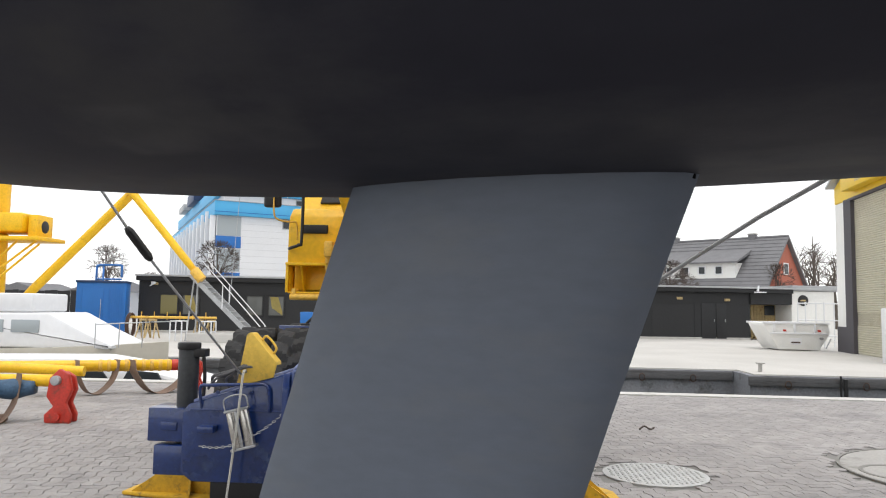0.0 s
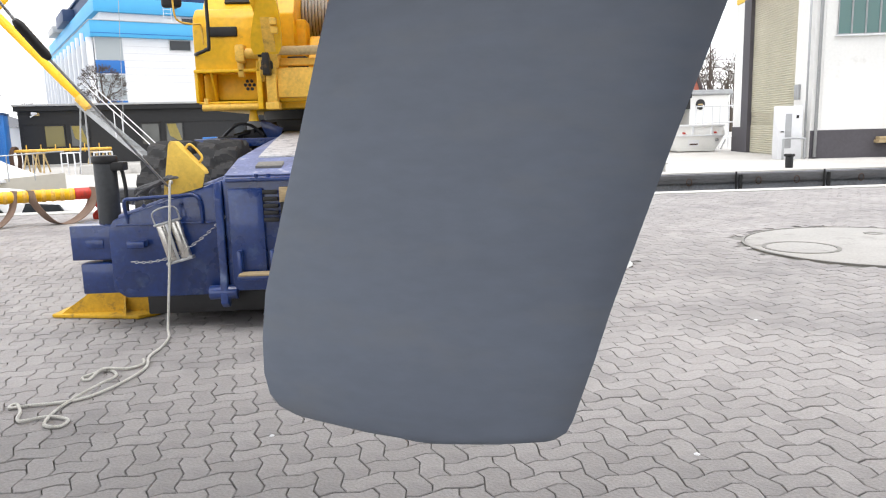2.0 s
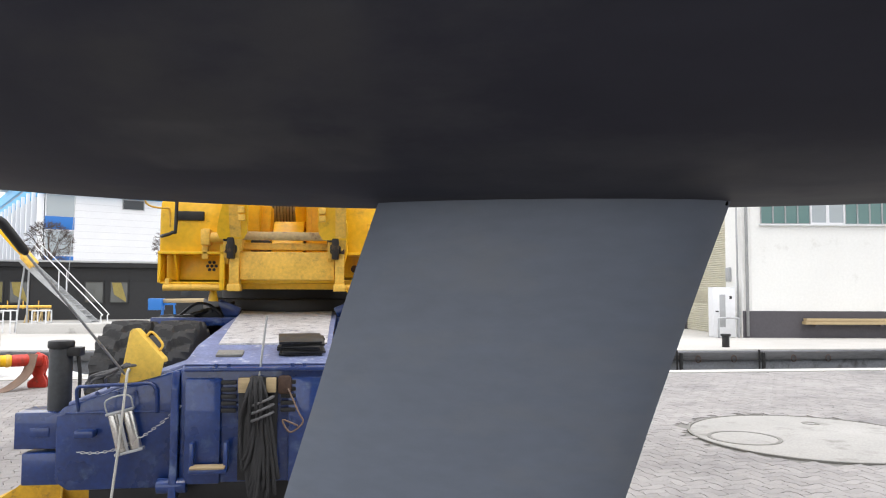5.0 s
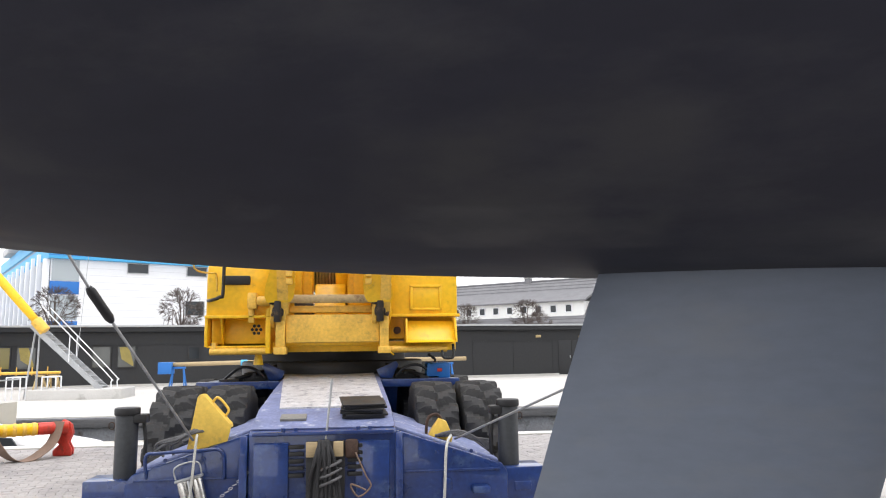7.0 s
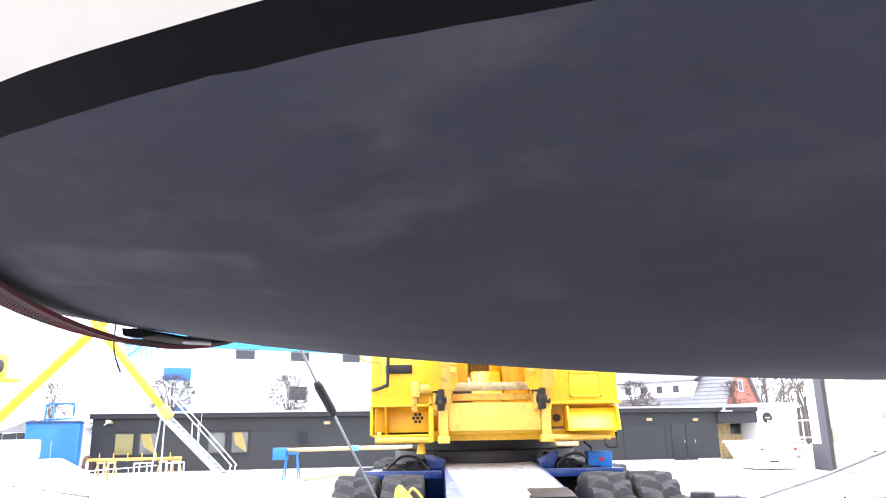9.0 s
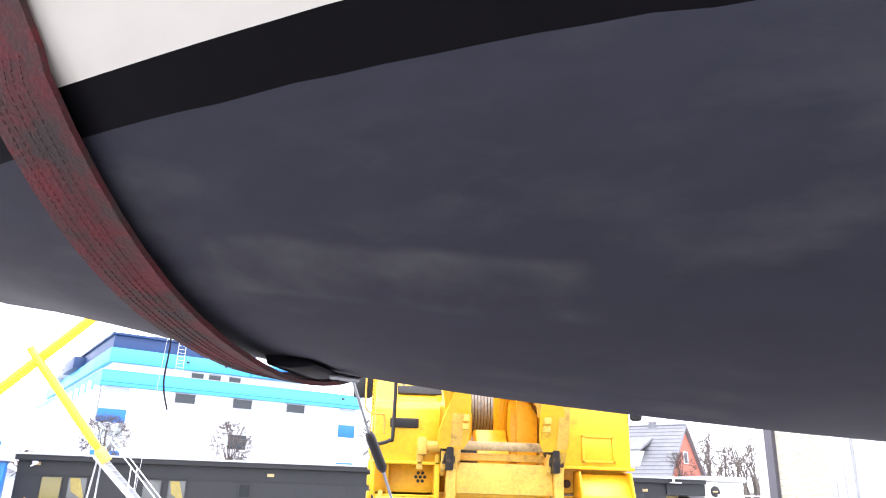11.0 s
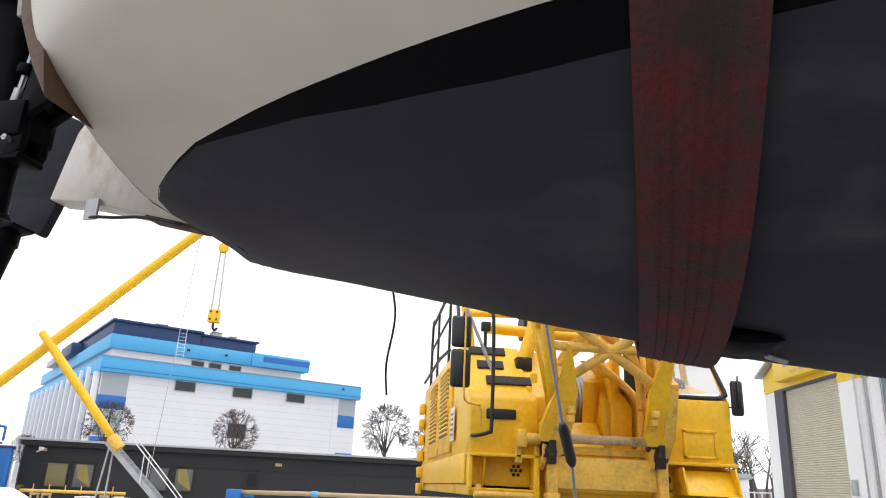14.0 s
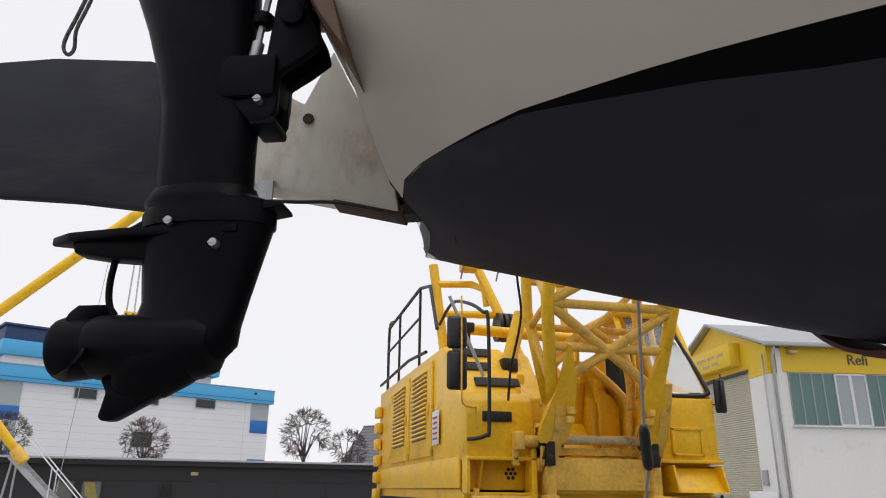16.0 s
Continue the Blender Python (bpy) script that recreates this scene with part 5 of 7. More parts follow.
for a, b in ((-1.42, -1.36), (-0.32, -0.27)):
    part("pin_grease", bbox(a, b, 7.6, 7.74, 1.9, 2.2, 0.02), RUST, crane, "greasy dark pin housing")
chock = thing("steel_canister", "pair of bright steel tubes hung from the blue wing", "canister")
cm = pose(-1.66, 5.47, 0.635, 0, -14, 0) @ Matrix.Scale(0.82, 4)
for x in (-0.055, 0.055):
    part("tube", moved(rod((x, 0, -0.15), (x, 0, 0.15), 0.045, seg=18, bevel=0.006), cm), BRIGHT, chock, "polished steel tube")
part("frame", moved(join(bbox(-0.11, 0.11, -0.04, 0.04, -0.175, -0.15, 0.006), bbox(-0.11, 0.11, -0.03, 0.03, 0.15, 0.17, 0.006), bbox(-0.012, 0.012, -0.05, -0.04, -0.15, 0.15, 0.004)), cm), STEEL, chock)
part("bail", moved(tube(smooth_path([(-0.1, 0, 0.16), (-0.1, 0, 0.25), (-0.05, 0, 0.28), (0.05, 0, 0.28), (0.1, 0, 0.25), (0.1, 0, 0.16)], 4), 0.007, 8), cm), STEEL, chock)
links = []
for i in range(26):
    t = i / 25
    p = Vector((-1.95 + 0.62 * t, 5.5 - 0.05 * math.sin(math.pi * t), 0.5 + 0.28 * t ** 2 - 0.02 * math.sin(math.pi * t)))
    links.append(moved(tube([(0.014 * math.cos(a), 0.007 * math.sin(a), 0) for a in np.linspace(0, 2 * math.pi, 9)[:-1]], 0.003, 5, True), Matrix.Translation(p) @ pose(0, 0, 0, 90 * (i % 2), -20 * t, 0)))
part("chain", join(*links), STEEL, chock)

coil = thing("rope_coil", "bundle of dark grey rope hung on the crane's nose", "rope")
rr = random.Random(4)
for i in range(16):
    x0 = -0.83 + rr.uniform(-0.03, 0.03)
    sx, ln = rr.uniform(-0.1, 0.12), rr.uniform(0.45, 0.85)
    pts = [(x0, 5.45, 0.98), (x0 + sx * 0.5, 5.42 - rr.uniform(0, 0.05), 0.85), (x0 + sx, 5.42, 0.98 - ln * 0.6), (x0 + sx * 1.1 + 0.03, 5.42, 0.98 - ln), (x0 + sx * 0.6 + 0.05, 5.4, 0.98 - ln * 0.7), (x0 + 0.03, 5.44, 0.92)]
    part("strand", tube(smooth_path(pts, 5), 0.013, 6), ROPEDARK, coil)
for i in range(3):
    part("rope_wrap", tube([(-0.79 + 0.075 * math.cos(a), 5.42 + 0.045 * math.sin(a), 0.72 + 0.05 * i + 0.03 * math.cos(a)) for a in np.linspace(0, 2 * math.pi, 15)[:-1]], 0.01, 6, True), ROPEGREY, coil)
part("pale_line", tube(smooth_path([(-0.62, 5.43, 0.9), (-0.55, 5.41, 0.75), (-0.52, 5.41, 0.68), (-0.6, 5.4, 0.62), (-0.65, 5.4, 0.7), (-0.55, 5.4, 0.66)], 6), 0.006, 6), STRAPBROWN, coil)

lay = [(-1.7, 4.93), (-1.65, 4.72), (-1.7, 4.46), (-1.82, 4.25), (-2.05, 4.19), (-2.13, 4.17), (-2.12, 4.22), (-2.05, 4.12), (-1.99, 3.99), (-1.87, 4.03), (-1.76, 3.98), (-1.76, 3.9), (-1.85, 3.94), (-1.87, 4.17), (-1.79, 4.4), (-1.77, 4.6), (-1.86, 4.71), (-1.95, 4.6), (-1.9, 4.55), (-1.87, 4.68), (-1.75, 4.72), (-1.69, 4.8), (-1.72, 4.89)]
hang = [(-1.68, 5.6, 1.0), (-1.655, 5.5, 1.03), (-1.65, 5.44, 0.98), (-1.68, 5.43, 0.6), (-1.72, 5.42, 0.2), (-1.73, 5.4, 0.06), (-1.7, 5.31, 0.02), (-1.69, 5.12, 0.012)]
mooring = solid("mooring_line", tube(smooth_path(hang + [(x, y, 0.011 + (0.018 if i in (14, 19) else 0)) for i, (x, y) in enumerate(lay)], 8), 0.0085, 8), ROPEWHITE, "white braided rope hanging from the crane and lying on the paving", "rope")
hitch = []
rh = random.Random(9)
for i in range(4):
    dx, dz = rh.uniform(-0.05, 0.05), rh.uniform(-0.01, 0.025)
    hitch.append(tube(smooth_path([(-2.0 + 0.05 * i, 5.72 + dx, 0.87 + dz), (-1.9 + dx, 5.6 + 0.03 * i, 0.95 + dz), (-1.78, 5.56 + dx, 1.0 + dz), (-1.66, 5.55 + 0.02 * i, 1.05 + 0.012 * i), (-1.58 + dx, 5.62, 1.03 + dz), (-1.66, 5.72 + dx, 1.0 + dz), (-1.8, 5.76, 0.96 + dz)], 5), 0.0095, 6))
solid("rope_hitch", join(*hitch), ROPEGREY, "tangle of grey rope hitched round the crane's wing", "rope")

tag = thing("guy_line", "taut wire line with black rubber sleeve tied to the crane", "rope", "guy lines")
S0, S1 = Vector((-1.978, 4.68, 1.755)), Vector((-2.057, 4.549, 1.921))
Ld = Vector((-0.292, -0.603, 0.742)).normalized()
part("line", tube([(-1.68, 5.5, 1.0), S0, S1, S1 + Ld * 5], 0.008, 8), WIRE, tag)
sd = (S1 - S0).normalized()
part("sleeve", tube([S0 - sd * 0.01, S0 + sd * 0.02, S1 - sd * 0.02, S1 + sd * 0.01], [0.016, 0.026, 0.026, 0.016], 12), BLACK, tag, "black rubber sleeve")
tag2 = thing("guy_line", "taut wire line from the crane's wing up past the keel", "rope", "guy lines")
part("line", tube([(0.08, 5.62, 0.945), (0.5, 4.05, 1.4), (0.98, 3.0, 1.82), (2.1, 1.2, 2.62), (3.0, -0.3, 3.3)], 0.008, 8), WIRE, tag2)
part("line_tail", tube(smooth_path([(0.05, 5.62, 0.97), (0.0, 5.5, 0.9), (-0.02, 5.47, 0.6), (-0.04, 5.47, 0.3), (-0.02, 5.45, 0.05)], 5), 0.01, 8), ROPEWHITE, tag2, "white rope end")
part("hitch", join(*[tube(smooth_path([(-0.05 + 0.02 * i, 5.7, 0.96), (0.1, 5.62, 1.0 - 0.01 * i), (0.25, 5.75, 0.93), (0.35, 5.8, 0.85 + 0.02 * i)], 4), 0.011, 6) for i in range(4)]), ROPEGREY, tag2)
solid("hanging_line", tube(smooth_path([(-2.91, 3.7, 3.05), (-2.89, 3.72, 2.7), (-2.92, 3.75, 2.4), (-2.895, 3.79, 2.22), (-2.915, 3.85, 2.05), (-2.905, 3.92, 1.945)], 6), 0.0042, 6), ROPEDARK, "loose dark line dangling over the boat's side", "rope")
loop = solid("rope_loop", tube(smooth_path([(-4.12, 2.84, 2.72), (-4.142, 2.856, 2.604), (-4.166, 2.88, 2.545), (-4.17, 2.9, 2.51), (-4.18, 2.902, 2.495), (-4.189, 2.897, 2.505), (-4.187, 2.893, 2.53), (-4.172, 2.882, 2.57), (-4.15, 2.86, 2.62), (-4.115, 2.84, 2.73)], 6), 0.0042, 6), ROPEGREY, "thin grey rope loop hanging over the boat's stern", "rope")

near_things = set(bpy.data.objects)

# ---- across the basin: low black building ----
low = thing("low_building", "long low flat-roofed building clad in black boards", "building")
part("wall", bbox(1.15, 33.2, 0, 9, 0, 2.55), DARKWOOD, low, "black board cladding")
part("wall", bbox(33.2, 38.1, 1.6, 9, 0, 2.7), WHITEWALL, low, "white rendered end wall")
part("roof", bbox(1.05, 35.6, -0.25, 9.2, 2.56, 2.84, 0.01), DARKWOOD, low, "black roof edge")
part("roof", bbox(35.6, 38.3, -0.1, 9.2, 2.72, 3.02, 0.01), GALV, low, "grey metal top of the added wall edge")
part("roof_capping", bbox(1.0, 38.3, -0.32, -0.25, 2.78, 2.87, 0.008), GALV, low)
part("ledge", bbox(1.15, 33.2, -0.03, -0.004, 1.95, 2.0), DARKWOOD, low)
for i in range(14):
    x = 1.25 + 2.4 * i
    if not any(a - 0.15 < x < b + 0.15 for a, b in ((2.1, 4.2), (6.3, 8.3), (10.5, 11.3), (30.3, 32.6))):
        part("batten", bbox(x, x + 0.03, -0.018, -0.002, 0.13, 1.945), DARKWOOD, low)
part("plinth", bbox(1.15, 33.2, -0.03, -0.004, 0, 0.12), CONCRETE, low)


def framed_window(parent, x0, x1, z0, z1, y, glass, frame_mat, fw=0.05, depth=0.06):
    w = part("window", join(bbox(x0, x1, y - depth, y - 0.004, z1 - fw, z1), bbox(x0, x1, y - depth, y - 0.004, z0, z0 + fw), bbox(x0, x0 + fw, y - depth, y - 0.004, z0 + fw, z1 - fw), bbox(x1 - fw, x1, y - depth, y - 0.004, z0 + fw, z1 - fw)), frame_mat, parent)
    part("pane", bbox(x0 + fw, x1 - fw, y - depth * 0.5, y - 0.006, z0 + fw, z1 - fw), glass, w)
    return w


YELLOWGLASS = glass_pane("window_over_yellow_blind", (0.17, 0.145, 0.045), 0.06)
DIMGLASS = glass_pane("dim_window_glass", (0.1, 0.105, 0.1), 0.06)
BLINDYELLOW = material("faded_yellow_blind", (0.26, 0.21, 0.06), 0.7, vary=0.25, scale=4, bump=0.1)
for a, b, g, blind in ((2.17, 3.07, YELLOWGLASS, 0), (3.26, 4.1, DIMGLASS, 1), (6.37, 7.22, DIMGLASS, 0), (7.45, 8.28, DIMGLASS, 1)):
    w = framed_window(low, a, b, 0.88, 1.92, -0.004, g, BLACK)
    if blind:
        part("yellow_blind", prism([(a + 0.1, 1.86), (a + 0.5, 1.86), (b - 0.1, 1.1), (b - 0.1, 0.94), (a + 0.2, 1.3)], "y", -0.04, -0.035), BLINDYELLOW, w)
framed_window(low, 10.6, 11.16, 1.2, 1.85, -0.004, DARKGLASS, BLACK)
for x, z in ((12.0, 2.25), (29.2, 2.2), (31.9, 2.15), (1.9, 2.42)):
    part("wall_plate", bbox(x - 0.16, x + 0.16, -0.04, -0.004, z - 0.07, z + 0.07, 0.01), CREAMSTEEL, low, "small cream sign plate")
for a, b in ((30.42, 31.22), (31.26, 31.84)):
    d = part("door", bbox(a, b, -0.035, -0.004, 0.05, 1.95, 0.008), DARKWOOD, low)
    part("handle", bbox(b - 0.1, b - 0.06, -0.07, -0.035, 0.95, 1.1, 0.004), STEEL, d)
part("entrance_lintel", bbox(33.2, 35.6, -0.1, 1.6, 1.95, 2.55), DARKWOOD, low)
for i in range(9):
    part("entrance_panel", bbox(34.1 + 0.165 * i, 34.1 + 0.165 * i + 0.15, 1.5, 1.56, 0.02, 1.93, 0.01), CREAMSTEEL, low)
# black slab painted as the dark inside of an open doorway
part("entrance_door", bbox(33.3, 34.0, 1.5, 1.58, 0.02, 1.92), BLACK, low, "black slab standing for an open doorway's dark inside")
part("entrance_window", bbox(34.9, 35.5, 1.44, 1.5, 1.35, 1.9, 0.01), DARKGLASS, low)
part("entrance_pier", bbox(35.6, 38.1, -0.05, 1.6, 0, 2.7), WHITEWALL, low, "white rendered wall")
sgn = part("round_sign", rod((36.26, -0.09, 2.2), (36.26, -0.055, 2.2), 0.3, seg=28, bevel=0.008), BLACK, low, "round dark sign")
part("sign_shape", bbox(36.1, 36.4, -0.1, -0.092, 2.16, 2.24), CREAMSTEEL, sgn)
lamp = part("wall_lamp", join(rod((33.5, -0.3, 2.65), (33.55, -0.32, 2.95), 0.07, 0.04, 10), bbox(33.25, 33.9, -0.5, -0.36, 2.56, 2.62, 0.02), rod((33.5, -0.12, 2.6), (33.5, -0.4, 2.6), 0.03)), PANELWHITE, low, "white wall lamp")
part("wall_lamp", join(bbox(1.75, 1.95, -0.2, -0.02, 2.4, 2.52, 0.02), rod((1.7, -0.15, 2.3), (2.0, -0.2, 2.46), 0.03)), PANELWHITE, low, "white wall lamp")
low.matrix_basis = pose(-18.4, 35.3, 0, 0, 0, 9.9)

# ---- office block ----
JOINTGREY = material("panel_joint_grey", (0.6, 0.61, 0.63), 0.6, vary=0.1, bump=0.05)
office = thing("office_building", "white panelled office block with bright blue bands", "building")
part("wall", bbox(0, 22.4, 0.02, 40, 0, 8.95), PANELWHITE, office, "white wall panels")
part("blue_band", bbox(-0.25, 22.65, -0.35, 40, 8.96, 10.15, 0.02), LIGHTBLUE, office, "bright blue parapet band")
part("band_joint", bbox(-0.27, 22.67, -0.365, -0.352, 9.2, 9.26), BLUEPAINT, office)
part("parapet_cap", bbox(-0.3, 22.7, -0.4, 40, 10.151, 10.2), GALV, office)
part("setback_storey", bbox(0.8, 17.3, 1.7, 38, 10.2, 11.06), PANELWHITE, office)
band = part("upper_band", prism([(0.4, 1.3), (12.2, 1.3), (12.2, 0.95), (17.7, 0.95), (17.7, 38), (0.4, 38)], "z", 11.07, 12.2, 0.02), LIGHTBLUE, office, "light blue upper band")
part("band_strip", bbox(13.2, 17.72, 0.93, 0.948, 11.5, 12.0), BLUEPAINT, band)
for x in (6.5, 9.8, 20.6):
    part("band_lamp", bbox(x, x + 0.22, 1.2 if x < 15 else -0.45, 1.29 if x < 15 else -0.37, 11.6 if x < 15 else 9.7, 11.75 if x < 15 else 9.85), BLACK, office)
for x in (7.1, 8.6, 10.4):
    framed_window(office, x, x + 1.15, 10.35, 10.95, 1.7, DARKGLASS, GALV, 0.06)
part("top_storey", bbox(0.8, 8.0, 3.0, 30, 12.2, 13.55, 0.02), ROOFBLUE, office, "dark blue top storey")
part("top_storey", bbox(8.01, 13.3, 3.4, 30, 12.2, 13.45, 0.02), ROOFBLUE, office, "dark blue top storey")
part("top_roof", bbox(0.6, 8.2, 2.8, 30.2, 13.551, 13.72), ROOFBLUE, office)
part("top_roof", bbox(8.01, 13.5, 3.2, 30.2, 13.451, 13.6), ROOFBLUE, office)
part("stair_head", bbox(-0.2, 1.6, 16, 22, 12.2, 13.3, 0.02), ROOFBLUE, office, "dark blue roof housing")
part("stair_head", bbox(-0.3, 1.2, 25, 30, 12.2, 12.9, 0.02), GALV, office, "grey roof housing")
for x, w, h in ((4.6, 0.9, 0.45), (9.7, 0.8, 0.5), (11.4, 0.5, 0.3)):
    unit = part("roof_unit", bbox(x, x + w, 5, 6, 13.45, 13.72 + h, 0.02), GALV, office)
    part("unit_cap", bbox(x - 0.08, x + w + 0.08, 4.92, 6.08, 13.721 + h, 13.78 + h), CONCRETE, unit)
part("roof_ladder", join(*[rod((x, 0.7, 10.2), (x, 0.7, 13.3), 0.022, seg=6) for x in (5.5, 6.1)], *[rod((5.5, 0.7, 10.5 + 0.3 * i), (6.1, 0.7, 10.5 + 0.3 * i), 0.015, seg=5) for i in range(9)]), PANELWHITE, office, "white roof ladder")
for x in (2.0, 20.0):
    part("panel_joint", bbox(x, x + 0.04, 0.006, 0.019, 0.2, 8.94), JOINTGREY, office)
for z in [0.6 + 0.55 * i for i in range(15)]:
    part("panel_joint", bbox(0, 22.4, 0.008, 0.019, z, z + 0.035), JOINTGREY, office)
for a, b, z0, z1 in ((5.55, 7.3, 8.05, 8.93), (10.4, 12.2, 8.03, 8.93), (15.3, 17.15, 8.1, 8.93), (10.35, 12.05, 4.65, 5.95)):
    framed_window(office, a, b, z0, z1, 0.0, DARKGLASS, GALV, 0.07)
part("corner_pane", bbox(0.06, 2.0, -0.02, -0.004, 7.22, 8.9), PALEGLASS, office, "pale corner glazing")
part("corner_pane", bbox(0.06, 2.0, -0.02, -0.004, 4.2, 6.1), PALEGLASS, office, "pale corner glazing")
part("corner_pane", bbox(20.6, 22.3, -0.02, -0.004, 7.5, 8.9), PALEGLASS, office, "pale corner glazing")
part("blue_panel", bbox(20.6, 22.3, -0.03, -0.004, 6.35, 7.45, 0.006), BLUEPAINT, office, "bright blue panel")
part("blue_panel", bbox(20.6, 22.3, -0.03, -0.004, 3.1, 4.1, 0.006), BLUEPAINT, office, "bright blue panel")
for z in (6.2, 3.1):
    part("blue_panel", bbox(-0.05, 2.05, -0.03, -0.004, z, z + 1.0, 0.006), BLUEPAINT, office, "bright blue panel")
for z0, z1 in ((1.0, 3.0), (3.9, 5.9), (6.7, 8.7)):
    part("window_band", bbox(-0.03, -0.004, 0.5, 39.5, z0, z1), BLUEGLASS, office)
    part("window_sill", bbox(-0.05, -0.004, 0.5, 39.5, z0 - 0.45, z0 - 0.05), BLUEPAINT, office)
for i in range(13):
    part("fin", bbox(-0.5, -0.055, 0.3 + 3.1 * i, 0.7 + 3.1 * i, 0, 9.6 if i else 8.95, 0.02), PANELWHITE, office, "white upright fin")
office.matrix_basis = pose(-22.9, 60, 0, 0, 0, 29)

# ---- brick house with a long tiled roof ----
house = thing("brick_house", "red brick house with grey tiled roof and white dormers", "house")
HL = 24.0
gable = [(-4.4, 0), (4.4, 0), (4.4, 3.1), (0, 7.45), (-4.4, 3.1)]
part("wall", prism(gable, "x", 0, HL), BRICKRED, house, "red brick gable wall")
for s in (-1, 1):
    n = 15
    prof = []
    for i in range(n):
        y0, z0 = s * 4.8 * (1 - i / n), 2.95 + 4.7 * i / n
        y1, z1 = s * 4.8 * (1 - (i + 1) / n), 2.95 + 4.7 * (i + 1) / n
        prof += [(y0, z0 + 0.07), (y1, z1 + 0.005)]
    part("roof", prism(prof + [(0, 7.5), (s * 4.8, 2.8)], "x", -0.25, HL), ROOFTILE, house, "grey tiled roof slope")
part("ridge_tile", rod((-0.25, 0, 7.66), (HL, 0, 7.66), 0.11, seg=8), ROOFTILE, house)
dorm = part("dormer", bbox(2.5, 18, -3.55, -0.8, 4.2, 5.42), WHITEWALL, house, "white rendered dormer")
part("dormer_roof", prism([(-3.9, 5.4), (-3.9, 5.52), (-0.9, 6.7), (-0.9, 6.4)], "x", 2.2, 18.3), ROOFTILE, dorm)
for i in range(9):
    framed_window(dorm, 3.55 + 1.43 * i, 4.2 + 1.43 * i, 4.5, 5.2, -3.552, DARKGLASS, PANELWHITE, 0.07)
gw = part("gable_window", join(bbox(-0.06, -0.004, -0.5, 0.5, 4.55, 4.62), bbox(-0.06, -0.004, -0.5, 0.5, 5.42, 5.5), bbox(-0.06, -0.004, -0.5, -0.42, 4.62, 5.42), bbox(-0.06, -0.004, 0.42, 0.5, 4.62, 5.42)), PANELWHITE, house)
part("pane", bbox(-0.03, -0.006, -0.42, 0.42, 4.62, 5.42), DARKGLASS, gw)
part("bargeboard", join(strip([(-0.25, -4.8, 2.95), (-0.25, 0, 7.72)], [(-0.25, -4.8, 2.75), (-0.25, 0, 7.5)], 0.06, (-1, 0, 0)), strip([(-0.25, 4.8, 2.95), (-0.25, 0, 7.72)], [(-0.25, 4.8, 2.75), (-0.25, 0, 7.5)], 0.06, (-1, 0, 0))), ROOFTILE, house)
for x, h in ((2.6, 8.15), (9.5, 8.2)):
    ch = part("chimney", bbox(x - 0.28, x + 0.28, -0.26, 0.26, 6.9, h - 0.22, 0.01), ROOFTILE, house)
    part("chimney_cap", bbox(x - 0.33, x + 0.33, -0.31, 0.31, h - 0.22, h - 0.12, 0.01), CONCRETE, ch)
house.matrix_basis = pose(23.87, 60, 0, 0, 0, 137.5) @ Matrix.Scale(-1, 4, (0, 1, 0))

# ---- hall with yellow band ----
hall = thing("boat_hall", "white rendered boatyard hall with yellow band and dark base", "building")
EAVE, RIDGE, GY = 6.57, 8.0, 7.35
for y0, y1, z0, z1 in ((0, 1.35, 0, 5.6), (6.3, GY, 1.0, 5.9), (1.35, 6.3, 5.85, 5.92)):
    part("gable_wall", bbox(0, 0.3, y0, y1, z0, z1), WHITEWALL, hall, "white rendered gable wall")
part("gable_head", prism([(0, 5.6), (1.35, 5.6), (1.35, 5.92), (GY, 5.92), (GY, EAVE), (3.75, RIDGE), (0, EAVE)], "x", -0.02, 0.28), SHEETYELLOW, hall, "yellow sheet gable head")
part("gable_post", bbox(-0.05, 0.3, 5.55, 6.3, 0, 5.85), GREYBASE, hall, "dark grey door post")
part("gable_base", bbox(-0.03, 0.3, 6.3, GY, 0, 0.996), GREYBASE, hall)
slats = []
for i in range(72):
    z = 0.02 + 0.0812 * i
    if 1.02 < z < 1.5:
        continue
    slats.append(prism([(0.12, z), (0.085, z + 0.02), (0.085, z + 0.06), (0.12, z + 0.078), (0.122, z + 0.078), (0.122, z)], "y", 1.36, 5.55))
shut = part("roller_shutter", bbox(0.125, 0.16, 1.36, 5.55, 0, 5.85), SHUTTER, hall, "closed cream slatted roller shutter")
for sl in slats:
    part("slat", sl, SHUTTER, shut, "", 25)
part("mesh_strip", join(*[bbox(0.1, 0.115, 1.36 + 0.1 * i, 1.385 + 0.1 * i, 1.03, 1.52) for i in range(42)], *[bbox(0.1, 0.115, 1.36, 5.55, 1.03 + 0.08 * i, 1.05 + 0.08 * i) for i in range(7)]), SHUTTER, shut)
part("mesh_back", bbox(0.13, 0.15, 1.36, 5.55, 1.02, 1.52), GALV, shut)
part("shutter_head", bbox(-0.04, 0.12, 1.3, 6.35, 5.84, 5.95, 0.01), GREYBASE, hall)
box_s = part("sign_box", bbox(-0.45, -0.03, 1.75, 5.35, 6.15, 7.0, 0.02), SHEETYELLOW, hall, "projecting yellow sign box")
for i, (a, b, z) in enumerate(((2.2, 2.7, 6.65), (2.85, 3.5, 6.65), (3.65, 4.4, 6.65), (2.6, 3.2, 6.36), (3.35, 3.9, 6.36))):
    part("sign_bar", bbox(-0.456, -0.451, a, b, z - 0.06, z + 0.06), CREAMSTEEL, box_s)
part("side_wall", bbox(0.3, 26, 0, 0.3, 0.9, 5.66), WHITEWALL, hall, "white rendered side wall")
